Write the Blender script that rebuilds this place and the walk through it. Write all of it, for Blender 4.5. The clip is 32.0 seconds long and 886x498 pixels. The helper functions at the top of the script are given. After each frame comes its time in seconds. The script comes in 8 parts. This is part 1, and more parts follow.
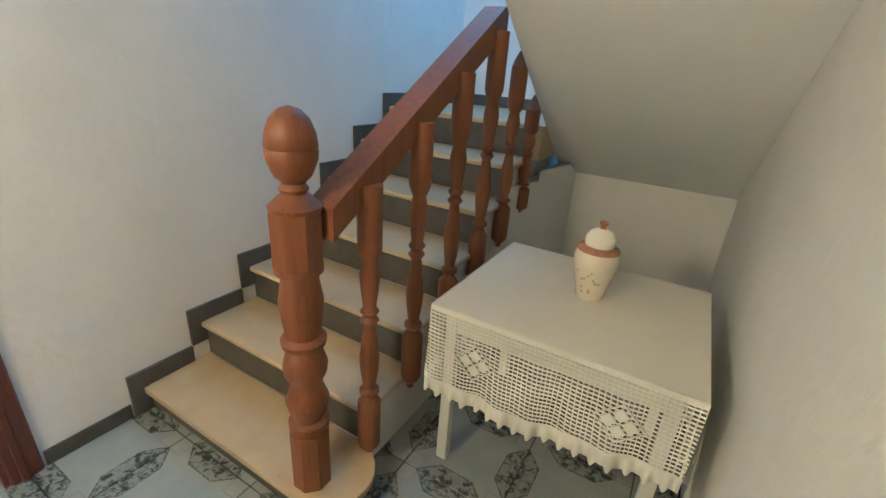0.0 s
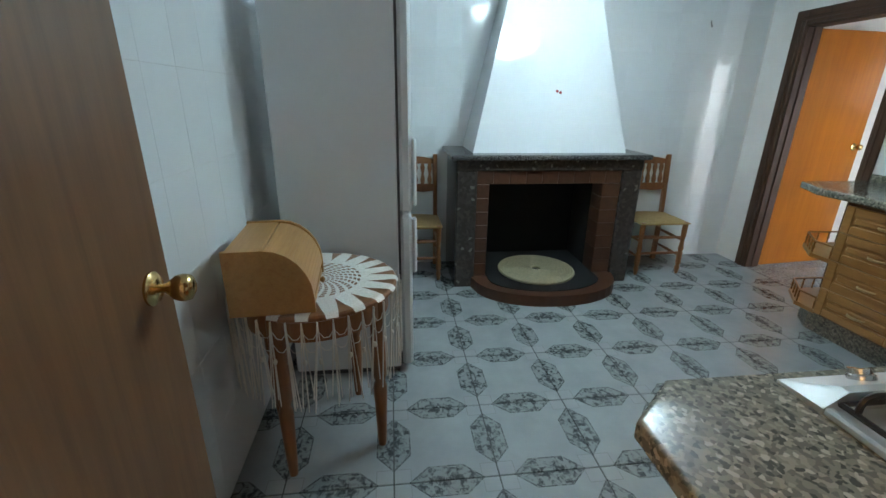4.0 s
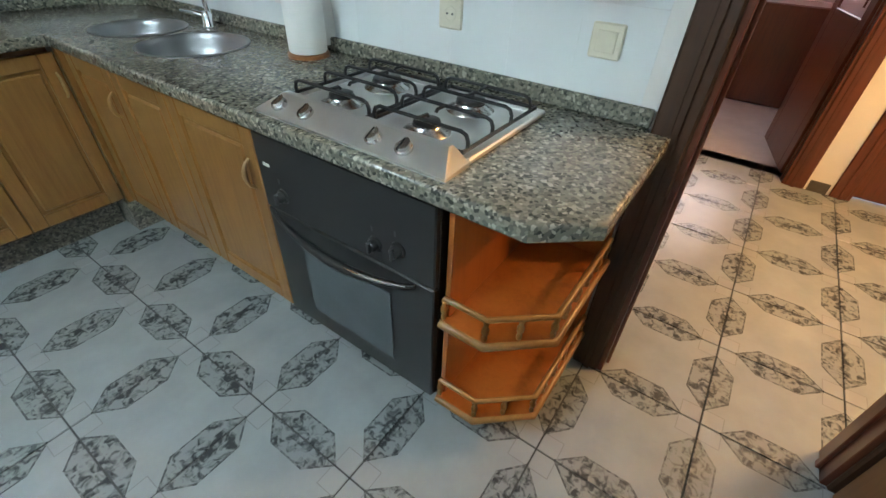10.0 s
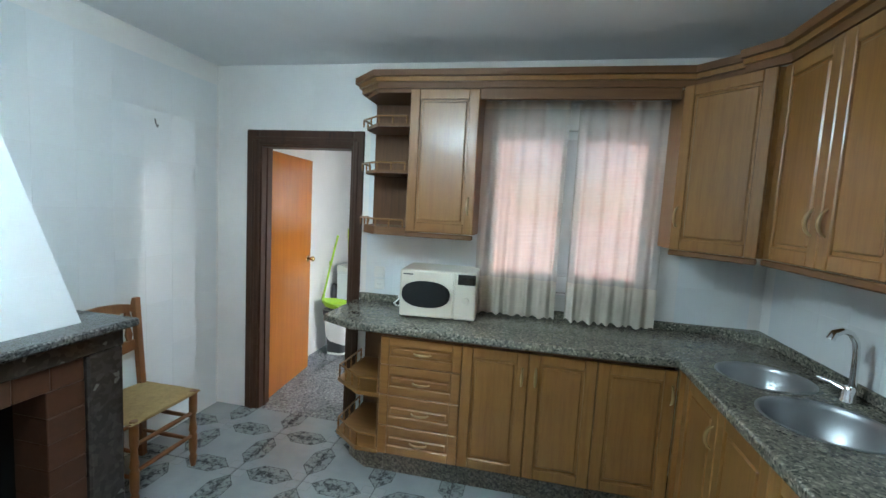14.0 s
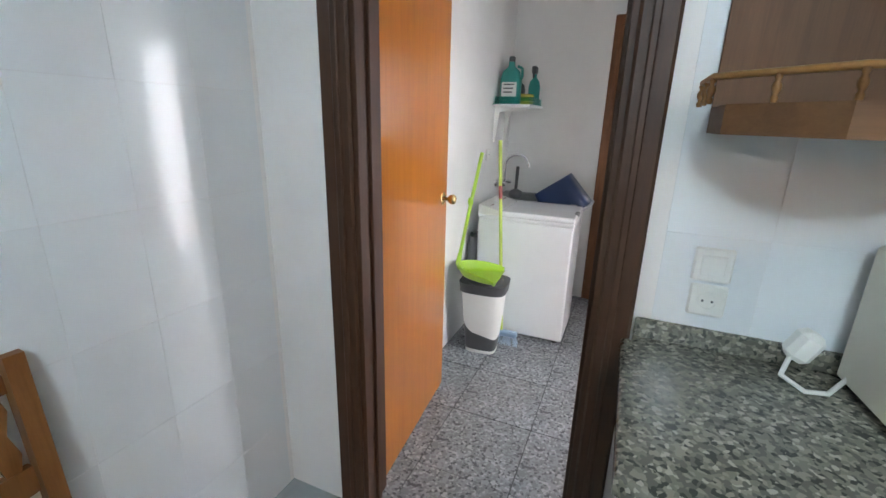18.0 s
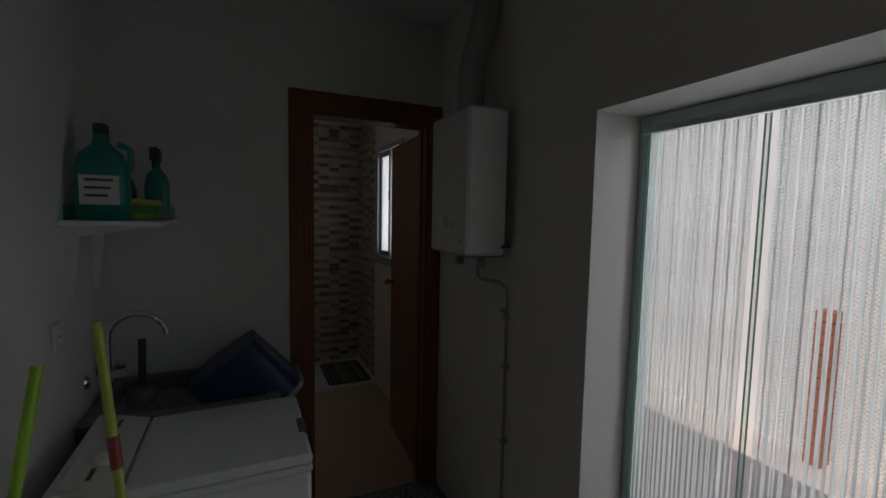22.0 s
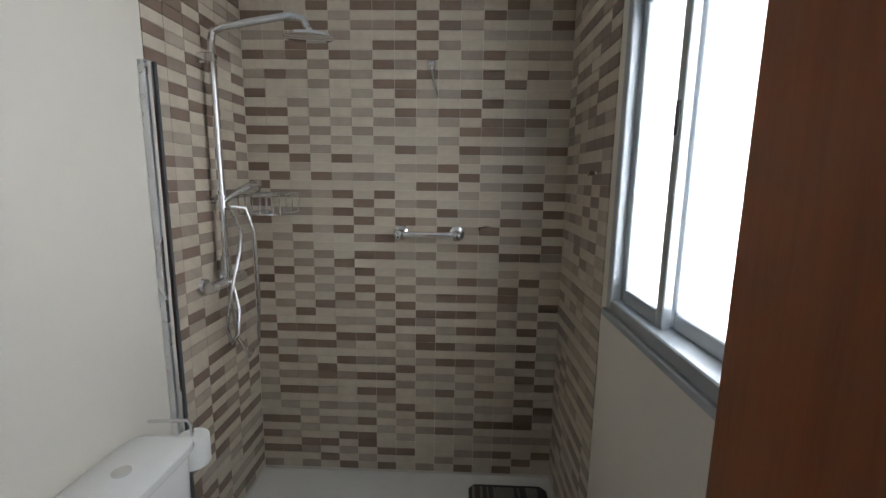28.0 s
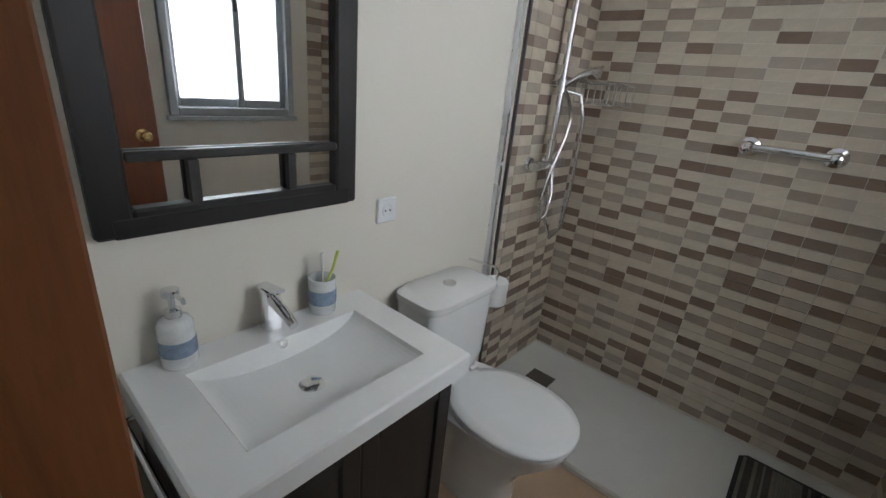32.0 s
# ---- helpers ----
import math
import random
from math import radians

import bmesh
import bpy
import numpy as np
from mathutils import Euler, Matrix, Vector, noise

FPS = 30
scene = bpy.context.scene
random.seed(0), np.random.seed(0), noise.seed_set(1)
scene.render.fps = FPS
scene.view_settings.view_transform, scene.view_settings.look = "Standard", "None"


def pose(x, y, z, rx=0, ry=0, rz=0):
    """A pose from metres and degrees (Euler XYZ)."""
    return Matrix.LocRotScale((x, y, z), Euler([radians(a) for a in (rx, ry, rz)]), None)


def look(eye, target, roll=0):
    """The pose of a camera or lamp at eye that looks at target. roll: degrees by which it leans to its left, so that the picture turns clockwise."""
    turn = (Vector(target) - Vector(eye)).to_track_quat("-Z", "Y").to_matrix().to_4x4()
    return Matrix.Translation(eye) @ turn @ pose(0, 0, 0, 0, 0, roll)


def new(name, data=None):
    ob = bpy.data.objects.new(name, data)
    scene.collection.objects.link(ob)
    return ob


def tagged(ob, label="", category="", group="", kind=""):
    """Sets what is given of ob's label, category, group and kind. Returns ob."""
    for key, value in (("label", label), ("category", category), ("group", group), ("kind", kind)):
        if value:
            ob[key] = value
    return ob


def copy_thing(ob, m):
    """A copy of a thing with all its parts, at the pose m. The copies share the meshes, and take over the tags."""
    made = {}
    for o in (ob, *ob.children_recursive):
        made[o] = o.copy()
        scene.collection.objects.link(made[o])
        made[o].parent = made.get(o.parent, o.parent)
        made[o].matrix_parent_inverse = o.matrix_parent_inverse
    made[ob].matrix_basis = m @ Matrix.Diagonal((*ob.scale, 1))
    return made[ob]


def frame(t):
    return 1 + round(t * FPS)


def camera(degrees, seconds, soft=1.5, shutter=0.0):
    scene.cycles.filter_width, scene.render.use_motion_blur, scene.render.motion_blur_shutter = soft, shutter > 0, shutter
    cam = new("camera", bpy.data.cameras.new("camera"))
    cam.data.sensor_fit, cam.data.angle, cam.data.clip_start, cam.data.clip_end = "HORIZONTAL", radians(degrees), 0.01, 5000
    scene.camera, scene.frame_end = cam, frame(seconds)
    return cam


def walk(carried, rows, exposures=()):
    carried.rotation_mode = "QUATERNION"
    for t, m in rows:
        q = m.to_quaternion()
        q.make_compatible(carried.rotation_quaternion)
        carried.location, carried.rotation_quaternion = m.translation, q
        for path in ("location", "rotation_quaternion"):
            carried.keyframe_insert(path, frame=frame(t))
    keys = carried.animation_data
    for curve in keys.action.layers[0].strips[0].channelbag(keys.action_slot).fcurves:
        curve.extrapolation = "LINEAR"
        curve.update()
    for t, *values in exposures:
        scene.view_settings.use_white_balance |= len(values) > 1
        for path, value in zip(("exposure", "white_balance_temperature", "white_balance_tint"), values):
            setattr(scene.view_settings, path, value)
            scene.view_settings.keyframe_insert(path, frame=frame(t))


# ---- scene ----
cam = camera(91.9, 32.0)
PATH = [
    (0, (1.966, -3.047, 1.511), (1.071, -1.432, 0.744), 4.3),
    (0.5, (1.737, -3.137, 1.505), (0.864, -1.513, 0.73), 2.9),
    (1, (1.524, -3.262, 1.414), (0.551, -1.671, 0.691), 3.2),
    (1.5, (1.412, -3.222, 1.401), (0.031, -1.93, 0.75), 0.0),
    (2, (1.125, -3.197, 1.404), (-0.54, -2.312, 0.738), 0.4),
    (2.5, (0.861, -3.24, 1.396), (-0.9, -2.557, 0.739), 0.6),
    (3, (0.584, -3.255, 1.417), (-1.224, -2.736, 0.737), 1.5),
    (3.5, (0.286, -3.221, 1.409), (-1.587, -3.003, 0.743), 0.8),
    (5.5, (-0.701, -3.157, 1.514), (-2.492, -2.487, 0.926), 0.8),
    (6, (-0.884, -3.17, 1.522), (-2.386, -1.973, 0.965), 0.7),
    (6.5, (-0.918, -3.208, 1.491), (-1.852, -1.553, 0.866), -0.1),
    (7, (-0.87, -3.186, 1.445), (-1.344, -1.352, 0.803), 2.2),
    (7.5, (-0.915, -3.192, 1.469), (-1.26, -1.348, 0.776), 2.2),
    (8, (-0.996, -3.061, 1.441), (-1.267, -1.214, 0.725), 2.8),
    (8.5, (-1.088, -2.836, 1.439), (-0.949, -0.997, 0.665), 1.1),
    (9, (-1.143, -2.816, 1.407), (-0.345, -1.211, 0.519), -1.0),
    (9.5, (-1.213, -2.871, 1.367), (-0.003, -1.812, 0.177), -1.1),
    (10, (-1.201, -2.909, 1.353), (0.11, -2.031, 0.125), 2.5),
    (10.5, (-1.203, -2.908, 1.439), (0.28, -1.849, 0.616), 1.0),
    (11, (-1.302, -2.866, 1.519), (0.257, -1.631, 1.314), 1.4),
    (11.5, (-1.346, -2.855, 1.64), (-0.003, -1.373, 1.584), -0.3),
    (12, (-1.306, -2.787, 1.658), (-0.411, -0.999, 1.645), 0.1),
    (12.5, (-1.323, -2.764, 1.658), (-0.924, -0.805, 1.636), 0.1),
    (13, (-1.322, -2.747, 1.651), (-1.302, -0.747, 1.596), 0.5),
    (13.5, (-1.309, -2.761, 1.625), (-1.484, -0.77, 1.56), 1.1),
    (14, (-1.338, -2.807, 1.596), (-1.744, -0.857, 1.409), 3.1),
    (14.5, (-1.359, -2.855, 1.574), (-2.166, -1.053, 1.253), 4.0),
    (15, (-1.385, -2.862, 1.552), (-2.456, -1.233, 1.106), 4.1),
    (15.5, (-1.449, -2.799, 1.518), (-2.671, -1.336, 0.914), 4.4),
    (17.5, (-2.339, -1.426, 1.445), (-3.215, 0.254, 0.804), 2.8),
    (18, (-2.56, -1.076, 1.429), (-3.311, 0.687, 0.855), 1.5),
    (18.5, (-2.709, -0.774, 1.41), (-3.214, 1.048, 0.76), 3.0),
    (19, (-2.851, -0.484, 1.409), (-3.0, 1.366, 0.665), 2.2),
    (19.5, (-2.932, -0.168, 1.384), (-2.824, 1.641, 0.538), 3.8),
    (20, (-2.949, 0.081, 1.386), (-2.611, 1.794, 0.411), 4.0),
    (20.5, (-2.998, 0.228, 1.403), (-2.224, 1.808, 0.453), 3.0),
    (21, (-3.034, 0.302, 1.51), (-2.129, 2.002, 0.969), 1.5),
    (21.5, (-3.023, 0.316, 1.587), (-2.128, 2.091, 1.367), 1.3),
    (22, (-3.004, 0.323, 1.597), (-2.161, 2.129, 1.433), 1.1),
    (22.5, (-2.967, 0.42, 1.554), (-2.265, 2.262, 1.216), 1.5),
    (23, (-2.902, 0.707, 1.488), (-2.237, 2.527, 0.993), 1.7),
    (23.5, (-2.8, 1.03, 1.46), (-2.157, 2.797, 0.779), 2.3),
    (24, (-2.663, 1.332, 1.454), (-2.151, 3.127, 0.734), 2.9),
    (24.5, (-2.593, 1.552, 1.412), (-2.189, 3.351, 0.637), 4.7),
    (26.5, (-2.435, 2.621, 1.397), (-2.029, 4.296, 0.382), 3.8),
    (27, (-2.419, 2.699, 1.419), (-2.298, 4.461, 0.48), 4.2),
    (27.5, (-2.397, 2.721, 1.521), (-2.289, 4.632, 0.942), 3.0),
    (28, (-2.408, 2.714, 1.591), (-2.477, 4.686, 1.269), 0.8),
    (28.5, (-2.389, 2.716, 1.62), (-2.583, 4.699, 1.443), 0.4),
    (29, (-2.38, 2.705, 1.637), (-2.673, 4.682, 1.564), -0.4),
    (29.5, (-2.394, 2.681, 1.665), (-3.014, 4.583, 1.664), -1.3),
    (30, (-2.428, 2.656, 1.651), (-3.405, 4.4, 1.658), 0.2),
    (30.5, (-2.451, 2.638, 1.631), (-3.699, 4.197, 1.518), 0.7),
    (31, (-2.451, 2.634, 1.581), (-3.758, 4.13, 1.351), 1.8),
    (31.5, (-2.444, 2.635, 1.51), (-3.717, 4.115, 1.075), 3.5),
    (32, (-2.444, 2.641, 1.459), (-3.64, 4.071, 0.736), 5.5),
]
# stops, kelvin and tint of the picture along the walk
LIGHT = [
    (0, 3.16, 3950, -8), (1.0, 2.90, 4150, -6), (2.0, 2.78, 5500, 4), (3.0, 2.66, 5400, 2), (4.5, 2.46, 6500, 10), (6, 2.46, 6300, 10), (7, 2.61, 6300, 12), (8, 2.61, 6200, 10), (10, 3.11, 6600, 12), (11, 3.05, 6100, 10), (12, 3.02, 6300, 12), (13.0, 2.74, 6100, 10), (14, 2.72, 6200, 10), (15, 2.12, 6300, 10), (15.5, 2.25, 6300, 10),
] + [
    (18, 2.84, 6500, 18), (19.0, 2.91, 7000, 20), (20.0, 2.26, 5900, 6), (20.5, 1.11, 6100, 12), (20.9, -0.45, 6400, 12), (21.6, -0.80, 6500, 10), (22.6, -0.65, 6500, 12), (23.4, 0.86, 6700, 10), (24.1, 2.61, 7600, 12), (25.5, 2.96, 6600, 10),
] + [
    (26.8, 2.76, 6250, 10), (28.5, 1.86, 6150, 10), (29.3, 1.64, 6200, 10), (30.2, 1.06, 6400, 10), (31, 2.21, 5950, 10), (32, 2.06, 6100, 10),
]
walk(cam, [(t, look(eye, target, roll)) for t, eye, target, roll in PATH], LIGHT)

# ==== place ====
# ---- light ----
world = bpy.data.worlds.new("world")
scene.world = world
world.use_nodes = True
sky = world.node_tree.nodes.new("ShaderNodeTexSky")
sky.sky_type, sky.sun_disc = "NISHITA", False
sky.sun_elevation, sky.sun_rotation = radians(55), radians(250)
world.node_tree.links.new(sky.outputs[0], world.node_tree.nodes["Background"].inputs[0])
world.node_tree.nodes["Background"].inputs[1].default_value = 0.15


def lamp(name, kind, energy, color, m, **more):
    data = bpy.data.lights.new(name, kind)
    data.energy, data.color = energy, color
    for key, value in more.items():
        if key == "size":
            data.shape, data.size, data.size_y = "RECTANGLE", value[0], value[1]
        elif key == "radius":
            data.shadow_soft_size = value
        elif key == "angle":
            data.angle = value
    ob = new(name, data)
    ob.matrix_world = m
    return ob


SUN_AZ = radians(250)
sun_from = Vector((math.sin(SUN_AZ) * math.cos(radians(55)), math.cos(SUN_AZ) * math.cos(radians(55)), math.sin(radians(55))))
lamp("sun", "SUN", 5.0, (1.0, 0.95, 0.88), look(sun_from * 20, (0, 0, 0)), angle=radians(0.5))
lamp("kitchen_bulb", "POINT", 4.1, (0.68, 0.93, 1.0), pose(-2.15, -2.00, 2.26), radius=0.10)
lamp("hall_bulb", "POINT", 12.0, (1.0, 0.56, 0.21), pose(0.95, -4.25, 2.02), radius=0.10)
lamp("patio_daylight", "AREA", 11, (0.93, 0.97, 1.0), look((-1.30, 1.0, 1.25), (-2.6, 1.0, 0.9)), size=(0.95, 2.0))
lamp("bath_daylight", "AREA", 3.2, (0.95, 0.98, 1.0), look((-1.62, 3.74, 1.68), (-2.8, 3.84, 1.90)), size=(0.64, 0.92))
lamp("shutter_daylight", "AREA", 0.5, (1.0, 0.96, 0.92), look((-1.14, 0.55, 1.65), (-1.14, 0.0, 1.6)), size=(1.3, 1.2))
lamp("stairwell_daylight", "AREA", 2.3, (0.60, 0.80, 1.0), look((0.75, -0.2, 3.6), (0.75, -0.5, 0.0)), size=(1.0, 0.9))
lamp("east_room_daylight", "AREA", 6.5, (1.0, 0.88, 0.85), look((5.2, -2.6, 1.7), (2.3, -2.6, 1.4)), size=(1.2, 1.3))


# ---- materials ----
def start(name, rough=0.5, metal=0.0, spec=0.5):
    m = bpy.data.materials.new(name)
    m.use_nodes = True
    nt = m.node_tree
    b = nt.nodes["Principled BSDF"]
    b.inputs["Roughness"].default_value = rough
    b.inputs["Metallic"].default_value = metal
    b.inputs["Specular IOR Level"].default_value = spec
    return m, nt, b


def coords(nt, scale=(1, 1, 1)):
    tc = nt.nodes.new("ShaderNodeTexCoord")
    mp = nt.nodes.new("ShaderNodeMapping")
    mp.inputs["Scale"].default_value = scale
    nt.links.new(tc.outputs["Object"], mp.inputs["Vector"])
    return mp.outputs["Vector"]


def noise_of(nt, vec, scale, detail=4.0, rough=0.55, distort=0.0):
    n = nt.nodes.new("ShaderNodeTexNoise")
    n.inputs["Scale"].default_value, n.inputs["Detail"].default_value = scale, detail
    n.inputs["Roughness"].default_value, n.inputs["Distortion"].default_value = rough, distort
    nt.links.new(vec, n.inputs["Vector"])
    return n.outputs["Fac"]


def ramp(nt, fac, stops, sharp=False):
    r = nt.nodes.new("ShaderNodeValToRGB")
    r.color_ramp.interpolation = "CONSTANT" if sharp else "LINEAR"
    while len(r.color_ramp.elements) < len(stops):
        r.color_ramp.elements.new(0.5)
    for e, (p, c) in zip(r.color_ramp.elements, stops):
        e.position, e.color = p, (*c, 1)
    nt.links.new(fac, r.inputs["Fac"])
    return r.outputs["Color"]


def blend(nt, fac, a, b, how="MIX"):
    x = nt.nodes.new("ShaderNodeMix")
    x.data_type, x.blend_type = "RGBA", how
    for sock, v in ((x.inputs["Factor"], fac), (x.inputs["A"], a), (x.inputs["B"], b)):
        if isinstance(v, (int, float)):
            sock.default_value = v
        elif isinstance(v, tuple):
            sock.default_value = (*v, 1)
        else:
            nt.links.new(v, sock)
    return x.outputs["Result"]


def calc(nt, op, *args):
    n = nt.nodes.new("ShaderNodeMath")
    n.operation = op
    for sock, v in zip(n.inputs, args):
        if isinstance(v, (int, float)):
            sock.default_value = v
        else:
            nt.links.new(v, sock)
    return n.outputs[0]


def bumped(nt, b, height, strength=0.2, dist=0.002):
    n = nt.nodes.new("ShaderNodeBump")
    n.inputs["Strength"].default_value, n.inputs["Distance"].default_value = strength, dist
    nt.links.new(height, n.inputs["Height"])
    nt.links.new(n.outputs[0], b.inputs["Normal"])


def scaled(c, k):
    return tuple(min(1.0, v * k) for v in c)


def plain(name, col, rough=0.5, metal=0.0, var=0.10, scale=6.0, bump=0.15, bscale=120.0, spec=0.5, pieces=0.0, coat=0.0, lumps=0.0):
    """A paint, plastic, metal or plaster: two scales of variation, fine relief."""
    m, nt, b = start(name, rough, metal, spec)
    v = coords(nt)
    wide = noise_of(nt, v, scale, 5, 0.6)
    fine = noise_of(nt, v, bscale, 3, 0.6)
    c = ramp(nt, wide, [(0.3, scaled(col, 1 - var)), (0.7, scaled(col, 1 + var))])
    c = blend(nt, 0.25 * min(1, var * 4), c, ramp(nt, fine, [(0.35, scaled(col, 1 - 2 * var)), (0.65, scaled(col, 1 + var))]))
    if pieces:
        oi = nt.nodes.new("ShaderNodeObjectInfo")
        c = blend(nt, 1.0, c, ramp(nt, oi.outputs["Random"], [(0, (1 - pieces,) * 3), (1, (1, 1, 1))]), "MULTIPLY")
    nt.links.new(c, b.inputs["Base Color"])
    rr = calc(nt, "ADD", rough - 0.06, calc(nt, "MULTIPLY", wide, 0.12))
    nt.links.new(rr, b.inputs["Roughness"])
    if coat:
        b.inputs["Coat Weight"].default_value, b.inputs["Coat Roughness"].default_value = coat, 0.12
    if lumps:
        fine = calc(nt, "ADD", fine, calc(nt, "MULTIPLY", ramp(nt, noise_of(nt, v, 8.0, 2, 0.5, 0.4), [(0.52, (0, 0, 0)), (0.72, (1, 1, 1))]), lumps))
    if bump:
        bumped(nt, b, fine, bump, 0.006 if lumps else 0.001)
    return m


def timber(name, light, dark, grain=(2.0, 26.0, 26.0), rough=0.35, coat=0.25, knots=False):
    """Varnished wood, the grain along the axis with the small scale."""
    m, nt, b = start(name, rough)
    v = coords(nt, grain)
    n = noise_of(nt, v, 1.6, 7, 0.62, 0.6)
    fine = noise_of(nt, v, 9.0, 4, 0.6)
    c = ramp(nt, n, [(0.25, dark), (0.5, scaled(light, 0.86)), (0.75, light)])
    c = blend(nt, 0.22, c, ramp(nt, fine, [(0.3, scaled(dark, 0.8)), (0.7, light)]))
    patch = noise_of(nt, coords(nt), 2.2, 3, 0.5)
    c = blend(nt, 1.0, c, ramp(nt, patch, [(0.3, (0.84, 0.82, 0.80)), (0.7, (1, 1, 1))]), "MULTIPLY")
    if knots:
        vo = nt.nodes.new("ShaderNodeTexVoronoi")
        vo.inputs["Scale"].default_value = 1.0
        nt.links.new(coords(nt, (3.1, 3.1, 1.5)), vo.inputs["Vector"])
        spot = calc(nt, "LESS_THAN", vo.outputs["Distance"], 0.055)
        c = blend(nt, calc(nt, "MULTIPLY", spot, 0.55), c, scaled(dark, 0.45))
    nt.links.new(c, b.inputs["Base Color"])
    b.inputs["Coat Weight"].default_value, b.inputs["Coat Roughness"].default_value = coat, 0.15
    bumped(nt, b, fine, 0.12, 0.0006)
    return m


def floor_tile_material():
    """White glazed tile: octagon field, grey floral half hexagons at the middle of each side."""
    m, nt, b = start("hall_floor_glaze", 0.16, 0.0, 0.5)
    tc = nt.nodes.new("ShaderNodeTexCoord")
    sx = nt.nodes.new("ShaderNodeSeparateXYZ")
    nt.links.new(tc.outputs["Object"], sx.inputs[0])
    ax, ay = calc(nt, "ABSOLUTE", sx.outputs["X"]), calc(nt, "ABSOLUTE", sx.outputs["Y"])
    half = 0.21

    def hexes(long_side, across, length, width, neck):
        e = calc(nt, "SUBTRACT", half, across)
        reach = calc(nt, "SUBTRACT", length, calc(nt, "MULTIPLY", e, (length - neck) / width))
        inside = calc(nt, "MULTIPLY", calc(nt, "LESS_THAN", e, width), calc(nt, "LESS_THAN", long_side, reach))
        return inside, e

    outs, ins, es = [], [], []
    for a, c in ((ax, ay), (ay, ax)):
        o, e = hexes(a, c, 0.152, 0.072, 0.072)
        i, _ = hexes(a, c, 0.143, 0.0665, 0.068)
        outs.append(o), ins.append(i), es.append(e)
    oi = nt.nodes.new("ShaderNodeObjectInfo")
    shift = nt.nodes.new("ShaderNodeVectorMath")
    shift.operation = "ADD"
    nt.links.new(tc.outputs["Object"], shift.inputs[0])
    nt.links.new(calc(nt, "MULTIPLY", oi.outputs["Random"], 7.0), shift.inputs[1])
    v = shift.outputs[0]
    leaf = noise_of(nt, v, 34.0, 2, 0.5, 1.0)
    rim = noise_of(nt, v, 60.0, 2, 0.5)
    cloud = noise_of(nt, v, 6.0, 4, 0.6)
    white = ramp(nt, cloud, [(0.3, (0.27, 0.295, 0.30)), (0.7, (0.33, 0.355, 0.36))])
    near = calc(nt, "MINIMUM", es[0], es[1])
    knot = None
    for (a, c), e in zip(((ax, ay), (ay, ax)), es):
        q = calc(nt, "MULTIPLY", calc(nt, "LESS_THAN", calc(nt, "ABSOLUTE", calc(nt, "SUBTRACT", a, 0.058)), 0.016), calc(nt, "GREATER_THAN", e, 0.043))
        mid = calc(nt, "MULTIPLY", calc(nt, "LESS_THAN", a, 0.075), calc(nt, "LESS_THAN", e, 0.022))
        q = calc(nt, "MULTIPLY", calc(nt, "MAXIMUM", q, calc(nt, "MULTIPLY", mid, 0.6)), calc(nt, "LESS_THAN", e, 0.072))
        knot = q if knot is None else calc(nt, "MAXIMUM", knot, q)
    dark_in = calc(nt, "ADD", calc(nt, "SUBTRACT", leaf, calc(nt, "MULTIPLY", near, 1.3)), calc(nt, "ADD", 0.0, calc(nt, "MULTIPLY", knot, 0.11)))
    floral = ramp(nt, dark_in, [(0.42, (0.25, 0.27, 0.27)), (0.50, (0.19, 0.205, 0.205)), (0.57, (0.11, 0.12, 0.124)), (0.65, (0.055, 0.06, 0.064))])
    hexa = calc(nt, "MINIMUM", calc(nt, "ADD", outs[0], outs[1]), 1.0)
    core = calc(nt, "MINIMUM", calc(nt, "ADD", ins[0], ins[1]), 1.0)
    # thin lines of the corner squares
    line = None
    for a, c in ((ax, ay), (ay, ax)):
        q = calc(nt, "MULTIPLY", calc(nt, "LESS_THAN", calc(nt, "ABSOLUTE", calc(nt, "SUBTRACT", a, 0.142)), 0.0017), calc(nt, "GREATER_THAN", c, 0.142))
        line = q if line is None else calc(nt, "MAXIMUM", line, q)
    corner = calc(nt, "MULTIPLY", calc(nt, "GREATER_THAN", ax, 0.142), calc(nt, "GREATER_THAN", ay, 0.142))
    c = blend(nt, calc(nt, "MULTIPLY", corner, 0.4), white, (0.34, 0.345, 0.35))
    c = blend(nt, hexa, c, ramp(nt, rim, [(0.36, (0.22, 0.236, 0.236)), (0.56, (0.085, 0.092, 0.096))]))
    c = blend(nt, core, c, floral)
    c = blend(nt, calc(nt, "MULTIPLY", line, 0.7), c, (0.22, 0.225, 0.23))
    nt.links.new(c, b.inputs["Base Color"])
    nt.links.new(calc(nt, "ADD", 0.12, calc(nt, "MULTIPLY", cloud, 0.14)), b.inputs["Roughness"])
    bumped(nt, b, noise_of(nt, v, 90, 3), 0.08, 0.0006)
    return m


